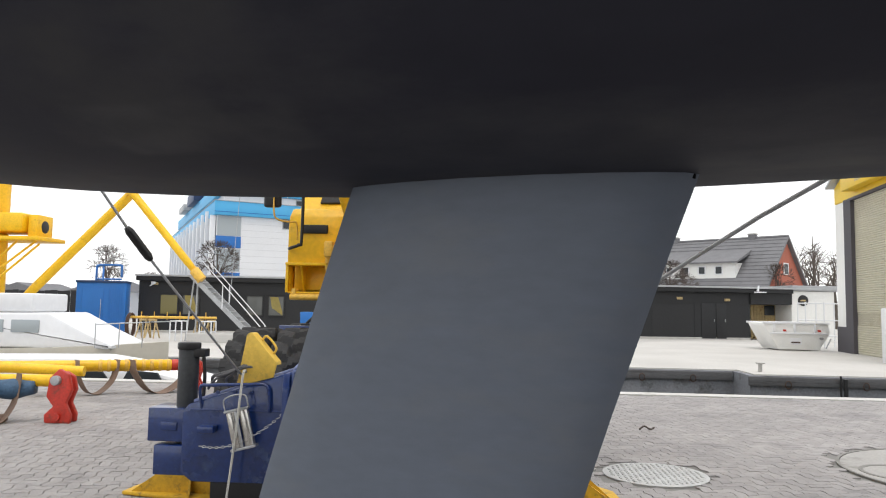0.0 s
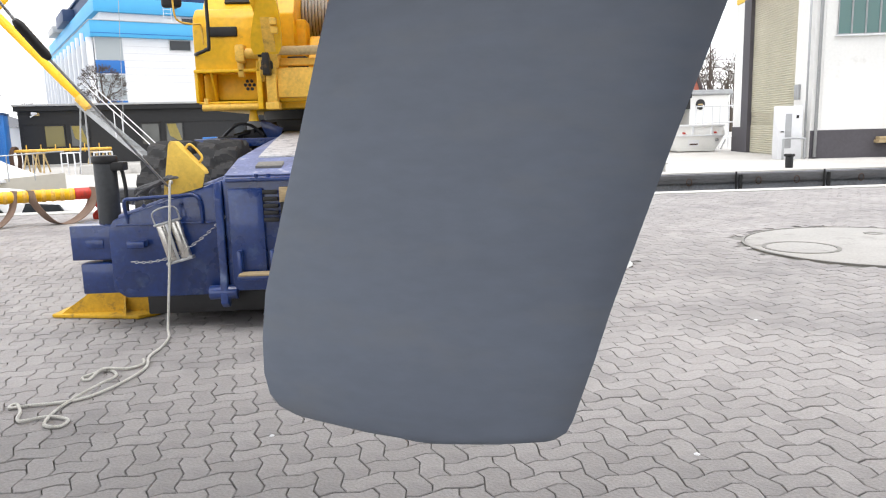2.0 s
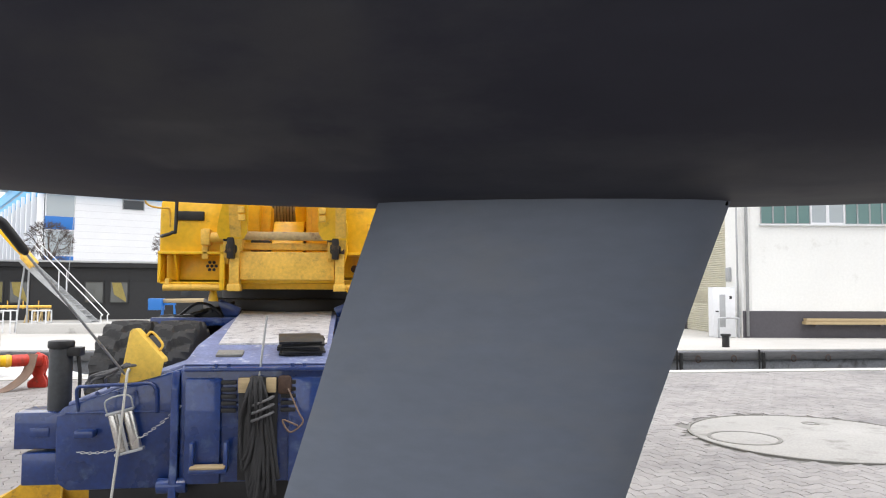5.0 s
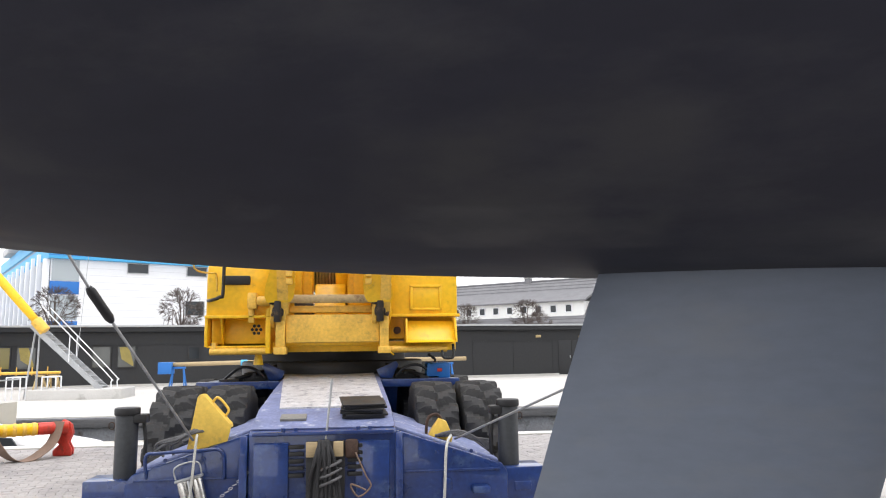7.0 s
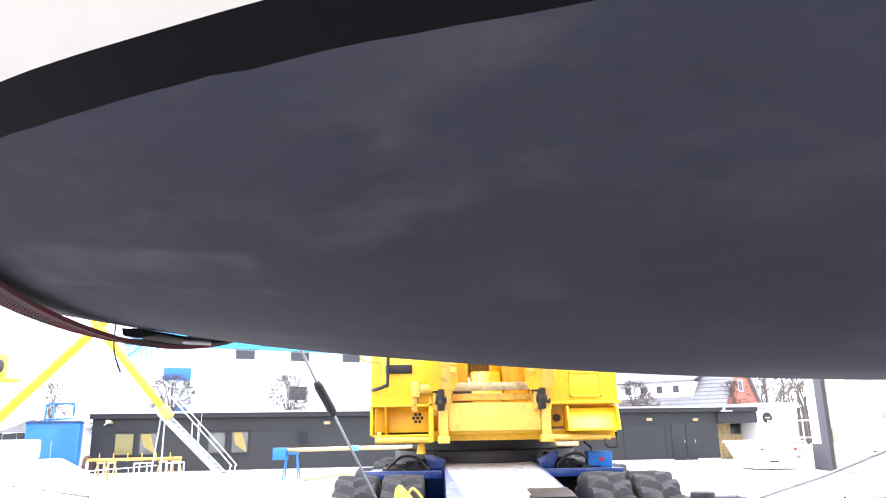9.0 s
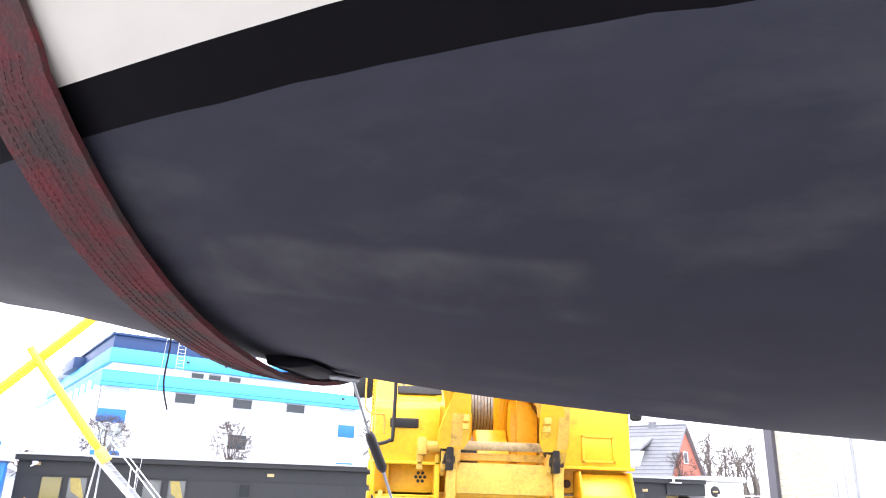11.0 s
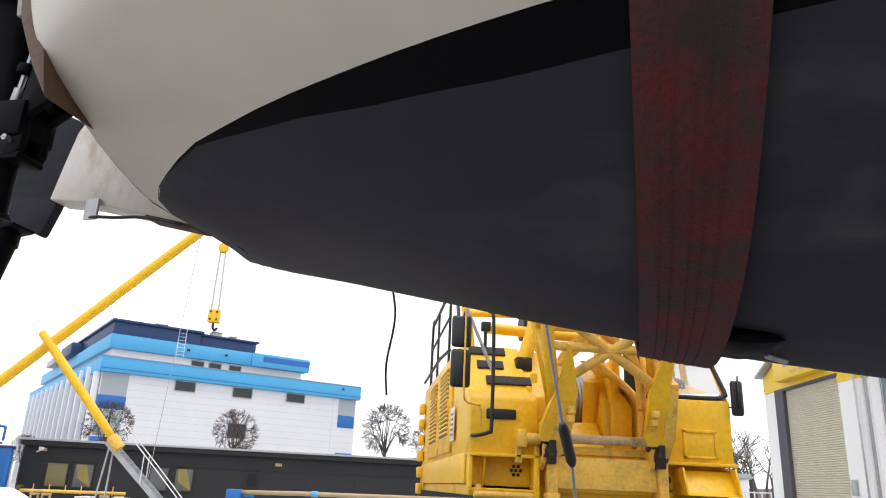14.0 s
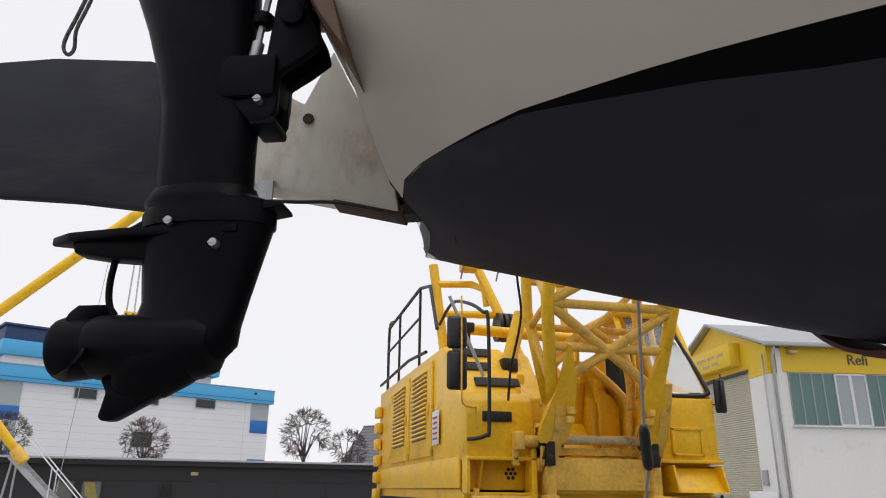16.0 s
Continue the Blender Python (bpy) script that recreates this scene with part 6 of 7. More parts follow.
part("side_base", bbox(0.002, 26, -0.03, 0.3, 0, 0.896), GREYBASE, hall, "dark grey painted base")
part("side_corner", bbox(0.302, 0.5, -0.012, 0, 0.9, 6.5), WHITEWALL, hall)
part("yellow_band", bbox(0.5, 26, -0.03, 0.28, 5.67, EAVE), SHEETYELLOW, hall, "yellow sheet band")
part("roof", join(strip([(-0.3, -0.25, EAVE + 0.02), (26, -0.25, EAVE + 0.02)], [(-0.3, 3.75, RIDGE + 0.06), (26, 3.75, RIDGE + 0.06)], 0.1, (0, 0, 1)), strip([(-0.3, GY + 0.2, EAVE + 0.02), (26, GY + 0.2, EAVE + 0.02)], [(-0.3, 3.75, RIDGE + 0.06), (26, 3.75, RIDGE + 0.06)], 0.1, (0, 0, 1))), GALV, hall, "pale metal roof")
part("back_wall", join(bbox(0.3, 26, GY - 0.3, GY, 0, EAVE), bbox(25.7, 26, 0.3, GY - 0.3, 0, EAVE)), WHITEWALL, hall)
part("gutter", join(bbox(-0.3, 26, -0.38, -0.25, EAVE - 0.05, EAVE + 0.07, 0.02)), GALV, hall)
part("downpipe", tube([(0.14, -0.3, EAVE), (0.14, -0.12, 6.2), (0.14, -0.08, 5.9), (0.14, -0.08, 0.05)], 0.05, 10), GALV, hall, "grey downpipe")
part("downpipe", tube([(-0.12, 0.12, 6.3), (-0.1, 0.12, 0.05)], 0.035, 8), GALV, hall, "thin grey downpipe")


def hall_window(x0, x1, glass, frame_mat, fw):
    framed_window(hall, x0, x1, 3.86, 5.64, -0.006, glass, frame_mat, fw, 0.05)


for i in range(4):
    hall_window(0.66 + 0.425 * i, 0.66 + 0.425 * (i + 1) - 0.006, GREENGLASS, GALV, 0.02)
hall_window(2.37, 2.96, PALEGLASS, PANELWHITE, 0.05)
hall_window(2.965, 3.56, PALEGLASS, PANELWHITE, 0.05)
for i in range(10):
    hall_window(3.57 + 0.425 * i, 3.57 + 0.425 * (i + 1) - 0.006, GREENGLASS, GALV, 0.02)
part("window_sill", bbox(0.6, 7.9, -0.1, -0.004, 3.8, 3.85, 0.006), PANELWHITE, hall)
part("wall_lamp", join(bbox(0.72, 1.02, -0.28, -0.05, 6.28, 6.4, 0.03), rod((0.7, -0.05, 6.5), (0.72, -0.15, 6.36), 0.02)), CREAMSTEEL, hall, "grey flood lamp")
txt = bpy.data.curves.new("lettering", "FONT")
txt.body, txt.size, txt.extrude = "Refi", 0.52, 0.01
tob = bpy.data.objects.new("tmp_text", txt)
scene.collection.objects.link(tob)
bpy.context.view_layer.update()
tme = bpy.data.meshes.new_from_object(tob.evaluated_get(bpy.context.evaluated_depsgraph_get()))
bpy.data.objects.remove(tob)
tb = bmesh.new()
tb.from_mesh(tme)
bpy.data.meshes.remove(tme)
part("lettering", moved(tb, pose(2.95, -0.045, 5.98, 90, 0, 0)), GREYBASE, hall, "dark letters on the yellow band")
part("key_box", bbox(-0.1, -0.004, 0.85, 1.15, 1.9, 2.4, 0.02), GALV, hall, "small grey box")
cab2 = part("service_cabinet", bbox(-0.98, -0.22, 0.06, 0.5, 0, 1.7, 0.015), PANELWHITE, hall, "white steel service cabinet")
part("vent_strip", bbox(-0.76, -0.56, 0.052, 0.062, 0.35, 1.45, 0.004), GALV, cab2)
part("cabinet_handle", bbox(-0.9, -0.8, 0.04, 0.062, 0.86, 0.9, 0.004), BLACK, cab2)
part("cabinet_sticker", bbox(-0.42, -0.34, 0.053, 0.062, 1.3, 1.4), BLACK, cab2)
hall.matrix_basis = pose(13.196, 23.338, 0, 0, 0, -7.1)
HALLM = pose(13.196, 23.338, 0, 0, 0, -7.1)
barrier = solid("hoop_barrier", moved(tube(smooth_path([(-0.92, -0.25, 0), (-0.92, -0.25, 0.55), (-0.86, -0.25, 0.66), (-0.3, -0.25, 0.66), (-0.24, -0.25, 0.55), (-0.24, -0.25, 0)], 5), 0.035, 10), HALLM), GALV, "grey tubular hoop barrier by the hall's corner", "barrier")
beam = thing("timber_beam", "long pale timber beam on brackets along the hall", "beam")
part("plank", bbox(1.98, 12, -0.35, -0.06, 0.46, 0.56, 0.008), TIMBER, beam)
part("plank", bbox(2.02, 12, -0.33, -0.08, 0.565, 0.66, 0.008), TIMBER, beam)
for i in range(5):
    part("bracket", bbox(2.3 + 2.2 * i, 2.4 + 2.2 * i, -0.34, -0.03, 0.4, 0.458), GREYBASE, beam)
beam.matrix_basis = HALLM

# ---- skip ----
skip = thing("waste_skip", "white steel waste skip with sloping ends on the quay", "skip")
part("body", prism([(11.15, 1.1), (11.17, 0.98), (11.7, 0.04), (13.3, 0.04), (13.75, 0.75), (13.62, 1.1)], "y", 30.5, 32.3, 0.02), WHITEWALL, skip, "chipped white steel body")
for y in (30.44, 32.28):
    part("rim", bbox(11.09, 13.68, y, y + 0.08, 1.06, 1.14, 0.01), PANELWHITE, skip)
part("ledge", bbox(11.36, 13.6, 30.43, 30.5, 0.66, 0.72, 0.008), PANELWHITE, skip)
for x in (11.5, 12.3, 13.1):
    part("upright_rib", bbox(x, x + 0.07, 30.44, 30.5, 0.72, 1.06, 0.005), PANELWHITE, skip)
for x in (11.9, 13.25):
    part("red_marker", prism([(x, 0.76), (x + 0.12, 0.76), (x + 0.09, 0.84), (x - 0.03, 0.84)], "y", 30.47, 30.495), RED, skip, "red reflector patch")
pl = part("name_plate", bbox(12.15, 12.6, 30.485, 30.496, 0.25, 0.5), PANELWHITE, skip)
part("plate_bar", bbox(12.2, 12.55, 30.48, 30.485, 0.3, 0.36), RUST, pl)
part("lifting_lug", join(rod((13.35, 30.35, 0.5), (13.35, 30.5, 0.5), 0.05), rod((13.5, 30.4, 0.1), (13.7, 30.4, 0.5), 0.025)), STEEL, skip)

# ---- containers, fence, far left ----
box = thing("site_container", "bright blue steel container with a side door", "container")
part("body", bbox(-18.85, -16.75, 33, 34.6, 0.05, 2.4, 0.015), BLUEPAINT, box)
part("base_rail", bbox(-18.87, -16.73, 32.97, 34.62, 0, 0.12, 0.01), ROOFBLUE, box)
part("door", bbox(-18.6, -17.7, 32.97, 33.0, 0.2, 2.1, 0.008), BLUEPAINT, box)
for i in range(7):
    part("rib", bbox(-17.5 + 0.1 * i, -17.45 + 0.1 * i, 32.98, 33.0, 0.2, 2.2), BLUEPAINT, box)
part("door_handle", rod((-17.8, 32.93, 0.6), (-17.8, 32.93, 1.6), 0.015, seg=6), STEEL, box)
part("top_rail", bbox(-18.89, -16.71, 32.96, 34.64, 2.35, 2.45, 0.01), ROOFBLUE, box)
box.matrix_basis = Matrix.Translation((-17.6, 33, 0)) @ pose(0, 0, 0, 0, 0, 20) @ Matrix.Translation((17.6, -33, 0))
frm = thing("blue_frame", "bright blue steel frame standing behind the container", "frame")
part("post", tube(smooth_path([(-18.55, 35.6, 0), (-18.55, 35.6, 3.2), (-18.5, 35.6, 3.42), (-18.3, 35.6, 3.5), (-17.35, 35.6, 3.5), (-17.25, 35.6, 3.38), (-17.25, 35.6, 2.9)], 4), 0.055, 8), BLUEPAINT, frm)
part("post", tube([(-18.2, 35.6, 0), (-18.2, 35.6, 3.46)], 0.05, 8), BLUEPAINT, frm)
part("arm", rod((-18.55, 35.6, 2.8), (-17.25, 35.6, 2.8), 0.045, seg=8), BLUEPAINT, frm)
frm.matrix_basis = pose(-1.0, 0, -0.2)
fence = thing("board_fence", "dark board fence along the far quay", "fence", kind="structure")
for i in range(26):
    part("board", bbox(-27.2 + 0.32 * i, -26.9 + 0.32 * i, 33.9 + 0.02 * (i % 2), 33.94 + 0.02 * (i % 2), 0, 1.95 + 0.02 * (i % 3)), DARKWOOD, fence)
part("fence_rail", bbox(-27.2, -18.9, 33.97, 34.03, 1.5, 1.6), DARKWOOD, fence)
for i, (x, w, h) in enumerate(((-33, 5, 3.3), (-40, 6, 3.0), (-47, 5, 3.6))):
    sh = thing("far_shed", "distant grey shed with a low pitched roof", "shed", "distant sheds")
    part("wall", bbox(x - w / 2, x + w / 2, 60, 66, 0, h - 1), PANELWHITE, sh)
    part("roof", prism([(x - w / 2 - 0.2, h - 1), (x + w / 2 + 0.2, h - 1), (x, h)], "y", 59.8, 66.2), ROOFTILE, sh)

# ---- mast crane on the far quay ----
mast = thing("mast_crane", "yellow tubular mast crane with a stair on the far quay", "crane")
YQ = 22.0
part("jib", tube([(-14.5, YQ, 1.59), (-14.26, YQ, 1.835), (-7.32, YQ, 8.86), (-7.0, YQ, 9.18)], [0.12, 0.14, 0.14, 0.11], 16), YELLOW, mast, "yellow tubular jib")
part("back_leg", tube([(-9.0, YQ - 0.28, 2.35), (-9.4, YQ - 0.28, 2.81), (-11.2, YQ - 0.28, 4.88), (-11.42, YQ - 0.28, 5.13)], [0.09, 0.115, 0.115, 0.1], 14), YELLOW, mast)
part("leg_collar", rod((-9.12, YQ - 0.28, 2.49), (-8.86, YQ - 0.28, 2.19), 0.15, seg=16, bevel=0.02), CREAMYELLOW, mast)
stair = part("stair", join(*[strip([(-7.1, YQ + dy, 0.25), (-9.25, YQ + dy, 2.28)], [(-7.03, YQ + dy, 0.37), (-9.18, YQ + dy, 2.4)], 0.03, (0, 1, 0)) for dy in (-0.28, 0.28)]), GALV, mast, "grey galvanised steel stair")
for i in range(14):
    t = (i + 0.5) / 14
    part("tread", bbox(-7.07 - 2.15 * t - 0.09, -7.07 - 2.15 * t + 0.09, YQ - 0.26, YQ + 0.26, 0.3 + 2.03 * t, 0.325 + 2.03 * t), GALV, stair)
for dy, dx in ((-0.33, 0.0), (0.33, -0.03)):
    part("stair_rail", join(tube(smooth_path([(-7.08 + dx, YQ + dy, 0.1), (-7.08 + dx, YQ + dy, 0.78), (-7.2 + dx, YQ + dy, 1.02), (-8.95 + dx, YQ + dy, 2.85)], 5), 0.017, 6), rod((-8.2 + dx, YQ + dy, 1.35), (-8.2 + dx, YQ + dy, 2.05), 0.014, seg=6)), PANELWHITE, stair, "white tubular rail")
for x, x2 in ((-9.45, -9.2), (-9.12, -9.1)):
    part("support_post", rod((x, YQ, 0), (x2, YQ, 2.35), 0.026, seg=8), GALV, mast)
part("anchor_block", bbox(-9.1, -6.7, YQ - 0.7, YQ + 0.7, 0, 0.62, 0.03), CONCRETE, mast, "pale concrete anchor block")
hook = part("hook_block", bbox(-7.15, -6.83, YQ - 0.12, YQ + 0.12, 5.76, 6.14, 0.03), YELLOW, mast, "yellow hook block")
for x, z in ((-7.08, 6.06), (-6.9, 6.06), (-7.08, 5.84), (-6.9, 5.84)):
    part("bolt", rod((x, YQ - 0.14, z), (x, YQ - 0.11, z), 0.028, seg=10), BLACK, hook)
part("hook", tube(smooth_path([(-6.99, YQ, 5.78), (-6.99, YQ, 5.62), (-6.93, YQ, 5.54), (-6.87, YQ, 5.62)], 4), 0.035, 8), BLACK, hook)
head = part("head_block", rod((-7.0, YQ - 0.1, 8.0), (-7.0, YQ + 0.1, 8.0), 0.14, seg=16, bevel=0.02), YELLOW, mast, "yellow head block")
part("head_link", join(*[tube([(-7.0 + 0.05 * math.cos(a), YQ + (0.02 if i % 2 else -0.02), 8.2 + 0.11 * i + 0.06 * math.sin(a)) for a in np.linspace(0, 2 * math.pi, 11)[:-1]], 0.02, 6, True) for i in range(6)]), YELLOW, head)
for x0, x1 in ((-7.1, -7.07), (-6.9, -6.93)):
    part("wire", rod((x0, YQ, 6.1), (x1, YQ, 8.0), 0.022, seg=6), ROPEWHITE, mast, "pale fall line")
part("wire", rod((-8.1, YQ, 1.4), (-7.7, YQ, 8.4), 0.008, seg=6), WIRE, mast)
part("mast_post", rod((-15.5, YQ, 0), (-15.5, YQ, 7.5), 0.28, seg=18), YELLOW, mast)
drumh = part("winch_house", join(bbox(-15.9, -14.35, YQ - 0.6, YQ + 0.6, 3.55, 4.15, 0.12), bbox(-16.2, -13.75, YQ - 0.7, YQ + 0.7, 3.3, 3.42, 0.02), bbox(-14.3, -14.0, YQ - 0.4, YQ + 0.4, 3.42, 4.1, 0.03)), YELLOW, mast, "yellow winch house")
part("winch_motor", rod((-14.35, YQ, 3.75), (-13.98, YQ, 3.75), 0.2, seg=18, bevel=0.04), BLACK, drumh)
for a, b in (((-15.3, 2.3), (-14.0, 3.3)), ((-15.3, 2.6), (-14.6, 3.3)), ((-15.3, 2.0), (-13.9, 3.2))):
    part("strut", rod((a[0], YQ - 0.4, a[1]), (b[0], YQ - 0.4, b[1]), 0.035, seg=8), YELLOW, drumh)
part("pedestal", bbox(-16.4, -14.2, YQ - 1, YQ + 1, 0, 1.4, 0.04), CONCRETE, mast)
FARTHER = Matrix.Translation((-1.5, 0.8, 1.55)) @ Matrix.Scale(1.297, 4) @ Matrix.Translation((1.5, -0.8, -1.55))
mast.matrix_basis = FARTHER

# ---- spars, trestles, racks on the far quay ----
spar = solid("yellow_spar", join(tube([(-15.0, 30, 0.86), (-11.2, 30, 0.88)], 0.055, 10), *[rod((-14.4 + 0.55 * i, 30, 0.78), (-14.4 + 0.55 * i, 30, 1.1), 0.018, seg=6) for i in range(6)]), CREAMYELLOW, "yellow spar lying on sawhorses", "spar")


def sawhorse(x, y, h, mat, label, w=0.5):
    s = thing("sawhorse", label, "trestle", "trestles on the quay")
    part("rail", bbox(x - w / 2, x + w / 2, y - 0.05, y + 0.05, h - 0.08, h, 0.006), mat, s)
    for dx in (-1, 1):
        for dy in (-1, 1):
            part("leg", rod((x + dx * w * 0.35, y, h - 0.05), (x + dx * w * 0.55, y + dy * 0.28, 0), 0.03, seg=6), mat, s)
    return s


for x in (-14.3, -13.9, -11.9, -11.4):
    sawhorse(x, 30, 0.8, CREAMSTEEL, "pale wooden sawhorse under a spar", 0.34)
hoop = solid("hose_reel", join(*[tube([(-14.9 + 0.05 * k, 30 + 0.32 * math.cos(a), 0.52 + 0.5 * math.sin(a)) for a in np.linspace(0, 2 * math.pi, 17)[:-1]], 0.03, 6, True) for k in range(3)]), RUST, "orange-brown coiled hose leaning by the spar", "hose")
pole = thing("timber_mast", "long pale timber mast lying on trestles", "mast")
part("pole", tube([(-7.2, 30, 1.1), (-5, 30, 1.14), (4.5, 30.5, 1.16)], 0.085, 12), TIMBER, pole)
part("collar", join(rod((-4.55, 30, 1.14), (-4.3, 30, 1.14), 0.11, seg=12)), LIGHTBLUE, pole, "blue wrapping")
for x in (-6.9, -2.2, 3.6):
    sawhorse(x, 30, 1.02, BLUEPAINT, "blue painted steel trestle under a mast", 0.55)
part("end_box", bbox(-7.6, -7.1, 29.7, 30.3, 0.75, 1.2, 0.02), BLUEPAINT, pole)
pole2 = thing("timber_mast", "pale timber mast lying slanted on the ground", "mast")
part("pole", tube([(-6.2, 28.5, 0.07), (-3.2, 28.7, 0.4), (0, 29.2, 0.62)], 0.07, 10), TIMBER, pole2)
for i in range(2):
    rk = thing("steel_rack", "low white tubular steel rack on the quay", "rack", "steel racks")
    x = -10.4 + 0.55 * i + (0 if i else -0.6)
    part("frame", join(*[tube(smooth_path([(x, y, 0), (x, y, 0.72), (x + 0.05, y, 0.78), (x + 0.4, y, 0.78), (x + 0.45, y, 0.72), (x + 0.45, y, 0)], 3), 0.025, 6) for y in (25, 25.5)], rod((x, 25, 0.4), (x, 25.5, 0.4), 0.02, seg=6), rod((x + 0.45, 25, 0.4), (x + 0.45, 25.5, 0.4), 0.02, seg=6)), PANELWHITE, rk)
    rk.matrix_basis = pose(-1.2 * 0.9, 2.6, 0)
solid("bollard", join(rod((10.4, 19.5, 0), (10.4, 19.5, 0.3), 0.1, seg=16, bevel=0.01), rod((10.4, 19.5, 0.3), (10.4, 19.5, 0.37), 0.14, seg=16, bevel=0.02)), BLACK, "black iron mooring bollard on the quay's edge", "bollard")
solid("bollard", join(rod((6.95, 19.5, 0), (6.95, 19.5, 0.2), 0.05, seg=16, bevel=0.01), rod((6.95, 19.5, 0.2), (6.95, 19.5, 0.24), 0.12, seg=16, bevel=0.02)), CONCRETE, "pale mooring bollard on the quay's edge", "bollard")
rk3 = thing("pallet_rack", "empty white tubular rack beside the waste skip", "rack")
part("frame", join(*[rod((14.1 + 0.8 * i, y, 0), (14.1 + 0.8 * i, y, 2.0), 0.03, seg=6) for i in range(3) for y in (33.6, 34.4)], *[rod((14.1, y, z), (15.7, y, z), 0.025, seg=6) for y in (33.6, 34.4) for z in (0.5, 1.2, 1.95)], *[rod((14.1 + 0.8 * i, 33.6, z), (14.1 + 0.8 * i, 34.4, z), 0.025, seg=6) for i in range(3) for z in (0.5, 1.95)]), PANELWHITE, rk3)

# ---- boats in the basin ----
def hull_loft(x0, x1, yc, half, z0, z1, blunt=0.0):
    rows = []
    for i in range(13):
        t = i / 12
        w = half * (1 - max(0.0, (t - 0.45) / 0.55) ** 2.2) * (0.85 + 0.15 * min(1, t * 5))
        sh = z1 + 0.22 * t * t
        rows.append([(x0 + (x1 - x0) * t - 0.35 * t * (1 if k in (2, 3) else 0), yc + s * w * f, z) for k, (s, f, z) in enumerate(((-1, 1, sh), (-1, 0.93, (z0 + sh) / 2), (-1, 0.55, z0), (1, 0.55, z0), (1, 0.93, (z0 + sh) / 2), (1, 1, sh)))])
    bm = grid_mesh(rows, close=True)
    bm.faces.new([v for v in bm.verts if abs(v.co.x - x0) < 1e-5])
    bmesh.ops.recalc_face_normals(bm, faces=bm.faces[:])
    return bm


yacht = thing("moored_yacht", "white sailing yacht with dark cabin windows moored in the basin", "boat", "moored boats")
part("hull", hull_loft(-12.4, -4.2, 15.6, 1.25, -1.6, -0.12), GELCOAT, yacht, "white hull", 60)
cabin = part("coachroof", prism([(-11.6, -0.1), (-11.4, 0.5), (-8.3, 0.55), (-7.2, 0.4), (-5.6, 0.08), (-5.3, -0.02)], "y", 14.85, 16.35, 0.06), PANELWHITE, yacht)
for a, b, c, d in ((-9.2, -8.9, -7.75, -7.55), (-7.35, -7.2, -6.6, -6.45)):
    part("cabin_window", prism([(a, 0.06), (b, 0.34), (c, 0.3), (d, 0.06)], "y", 14.8, 14.853), DARKGLASS, cabin)
part("blue_sheer_stripe", strip([(-12.3, 14.32, -0.28), (-8, 14.3, -0.26), (-6, 14.55, -0.22)], [(-12.3, 14.32, -0.2), (-8, 14.3, -0.18), (-6, 14.55, -0.14)], 0.02, (0, -1, 0)), BLUEPAINT, yacht)
for i in range(5):
    part("stanchion", rod((-12 + 0.9 * i, 14.5, -0.1), (-12 + 0.9 * i, 14.5, 0.5), 0.012, seg=6), STEEL, yacht)
yacht.matrix_basis = pose(0, 0, -0.22)
cruiser = thing("motor_cruiser", "white motor cruiser with a tall deckhouse moored in the basin", "boat", "moored boats")
part("hull", hull_loft(-14.2, -7.9, 18.2, 1.3, -1.6, 0.3), GELCOAT, cruiser, "white hull", 60)
dk = part("deckhouse", prism([(-13.6, 0.35), (-13.5, 1.15), (-10.5, 1.2), (-9.6, 0.75), (-8.9, 0.45), (-8.9, 0.35)], "y", 17.3, 19.1, 0.08), PANELWHITE, cruiser, "white deckhouse")
part("flybridge", bbox(-12.9, -11.0, 17.45, 18.95, 1.2, 1.66, 0.06), PANELWHITE, cruiser)
for i in range(3):
    part("side_window", bbox(-13.2 + 0.9 * i, -12.5 + 0.9 * i, 17.27, 17.3, 0.72, 1.02, 0.01), PALEGLASS, dk)
part("bow_rail", join(tube(smooth_path([(-9.2, 17.1, 0.95), (-8.3, 17.6, 1.0), (-7.9, 18.2, 1.02), (-8.3, 18.8, 1.0)], 5), 0.014, 6), *[rod((-9.2 + 0.45 * i, 17.1 + 0.25 * i, 0.4), (-9.2 + 0.45 * i, 17.1 + 0.25 * i, 0.98), 0.012, seg=6) for i in range(3)]), STEEL, cruiser)

# ---- lifting spreader on the near quay ----
spreader = thing("lifting_spreader", "yellow tubular lifting spreader with red ends and brown straps", "lifting gear")
P0, P1 = Vector((-8.9, 10.5, 0.47)), Vector((-4.95, 12.75, 0.44))
pd = (P1 - P0).normalized()
part("main_tube", rod(P0, P1 - pd * 0.42, 0.092, seg=18, bevel=0.01), YELLOW, spreader, "yellow steel tube")
part("red_end", rod(P1 - pd * 0.42, P1, 0.094, seg=18, bevel=0.012), RED, spreader, "red painted tube end")
for k in range(9):
    part("tube_collar", rod(P1 - pd * (0.5 + 0.13 * k), P1 - pd * (0.44 + 0.13 * k), 0.1, seg=18, bevel=0.01), CREAMYELLOW, spreader)
part("branch_tube", rod(P0 + pd * 1.6, P0 + pd * 1.6 + Vector((1.25, 0.25, -0.06)), 0.08, seg=16), YELLOW, spreader)


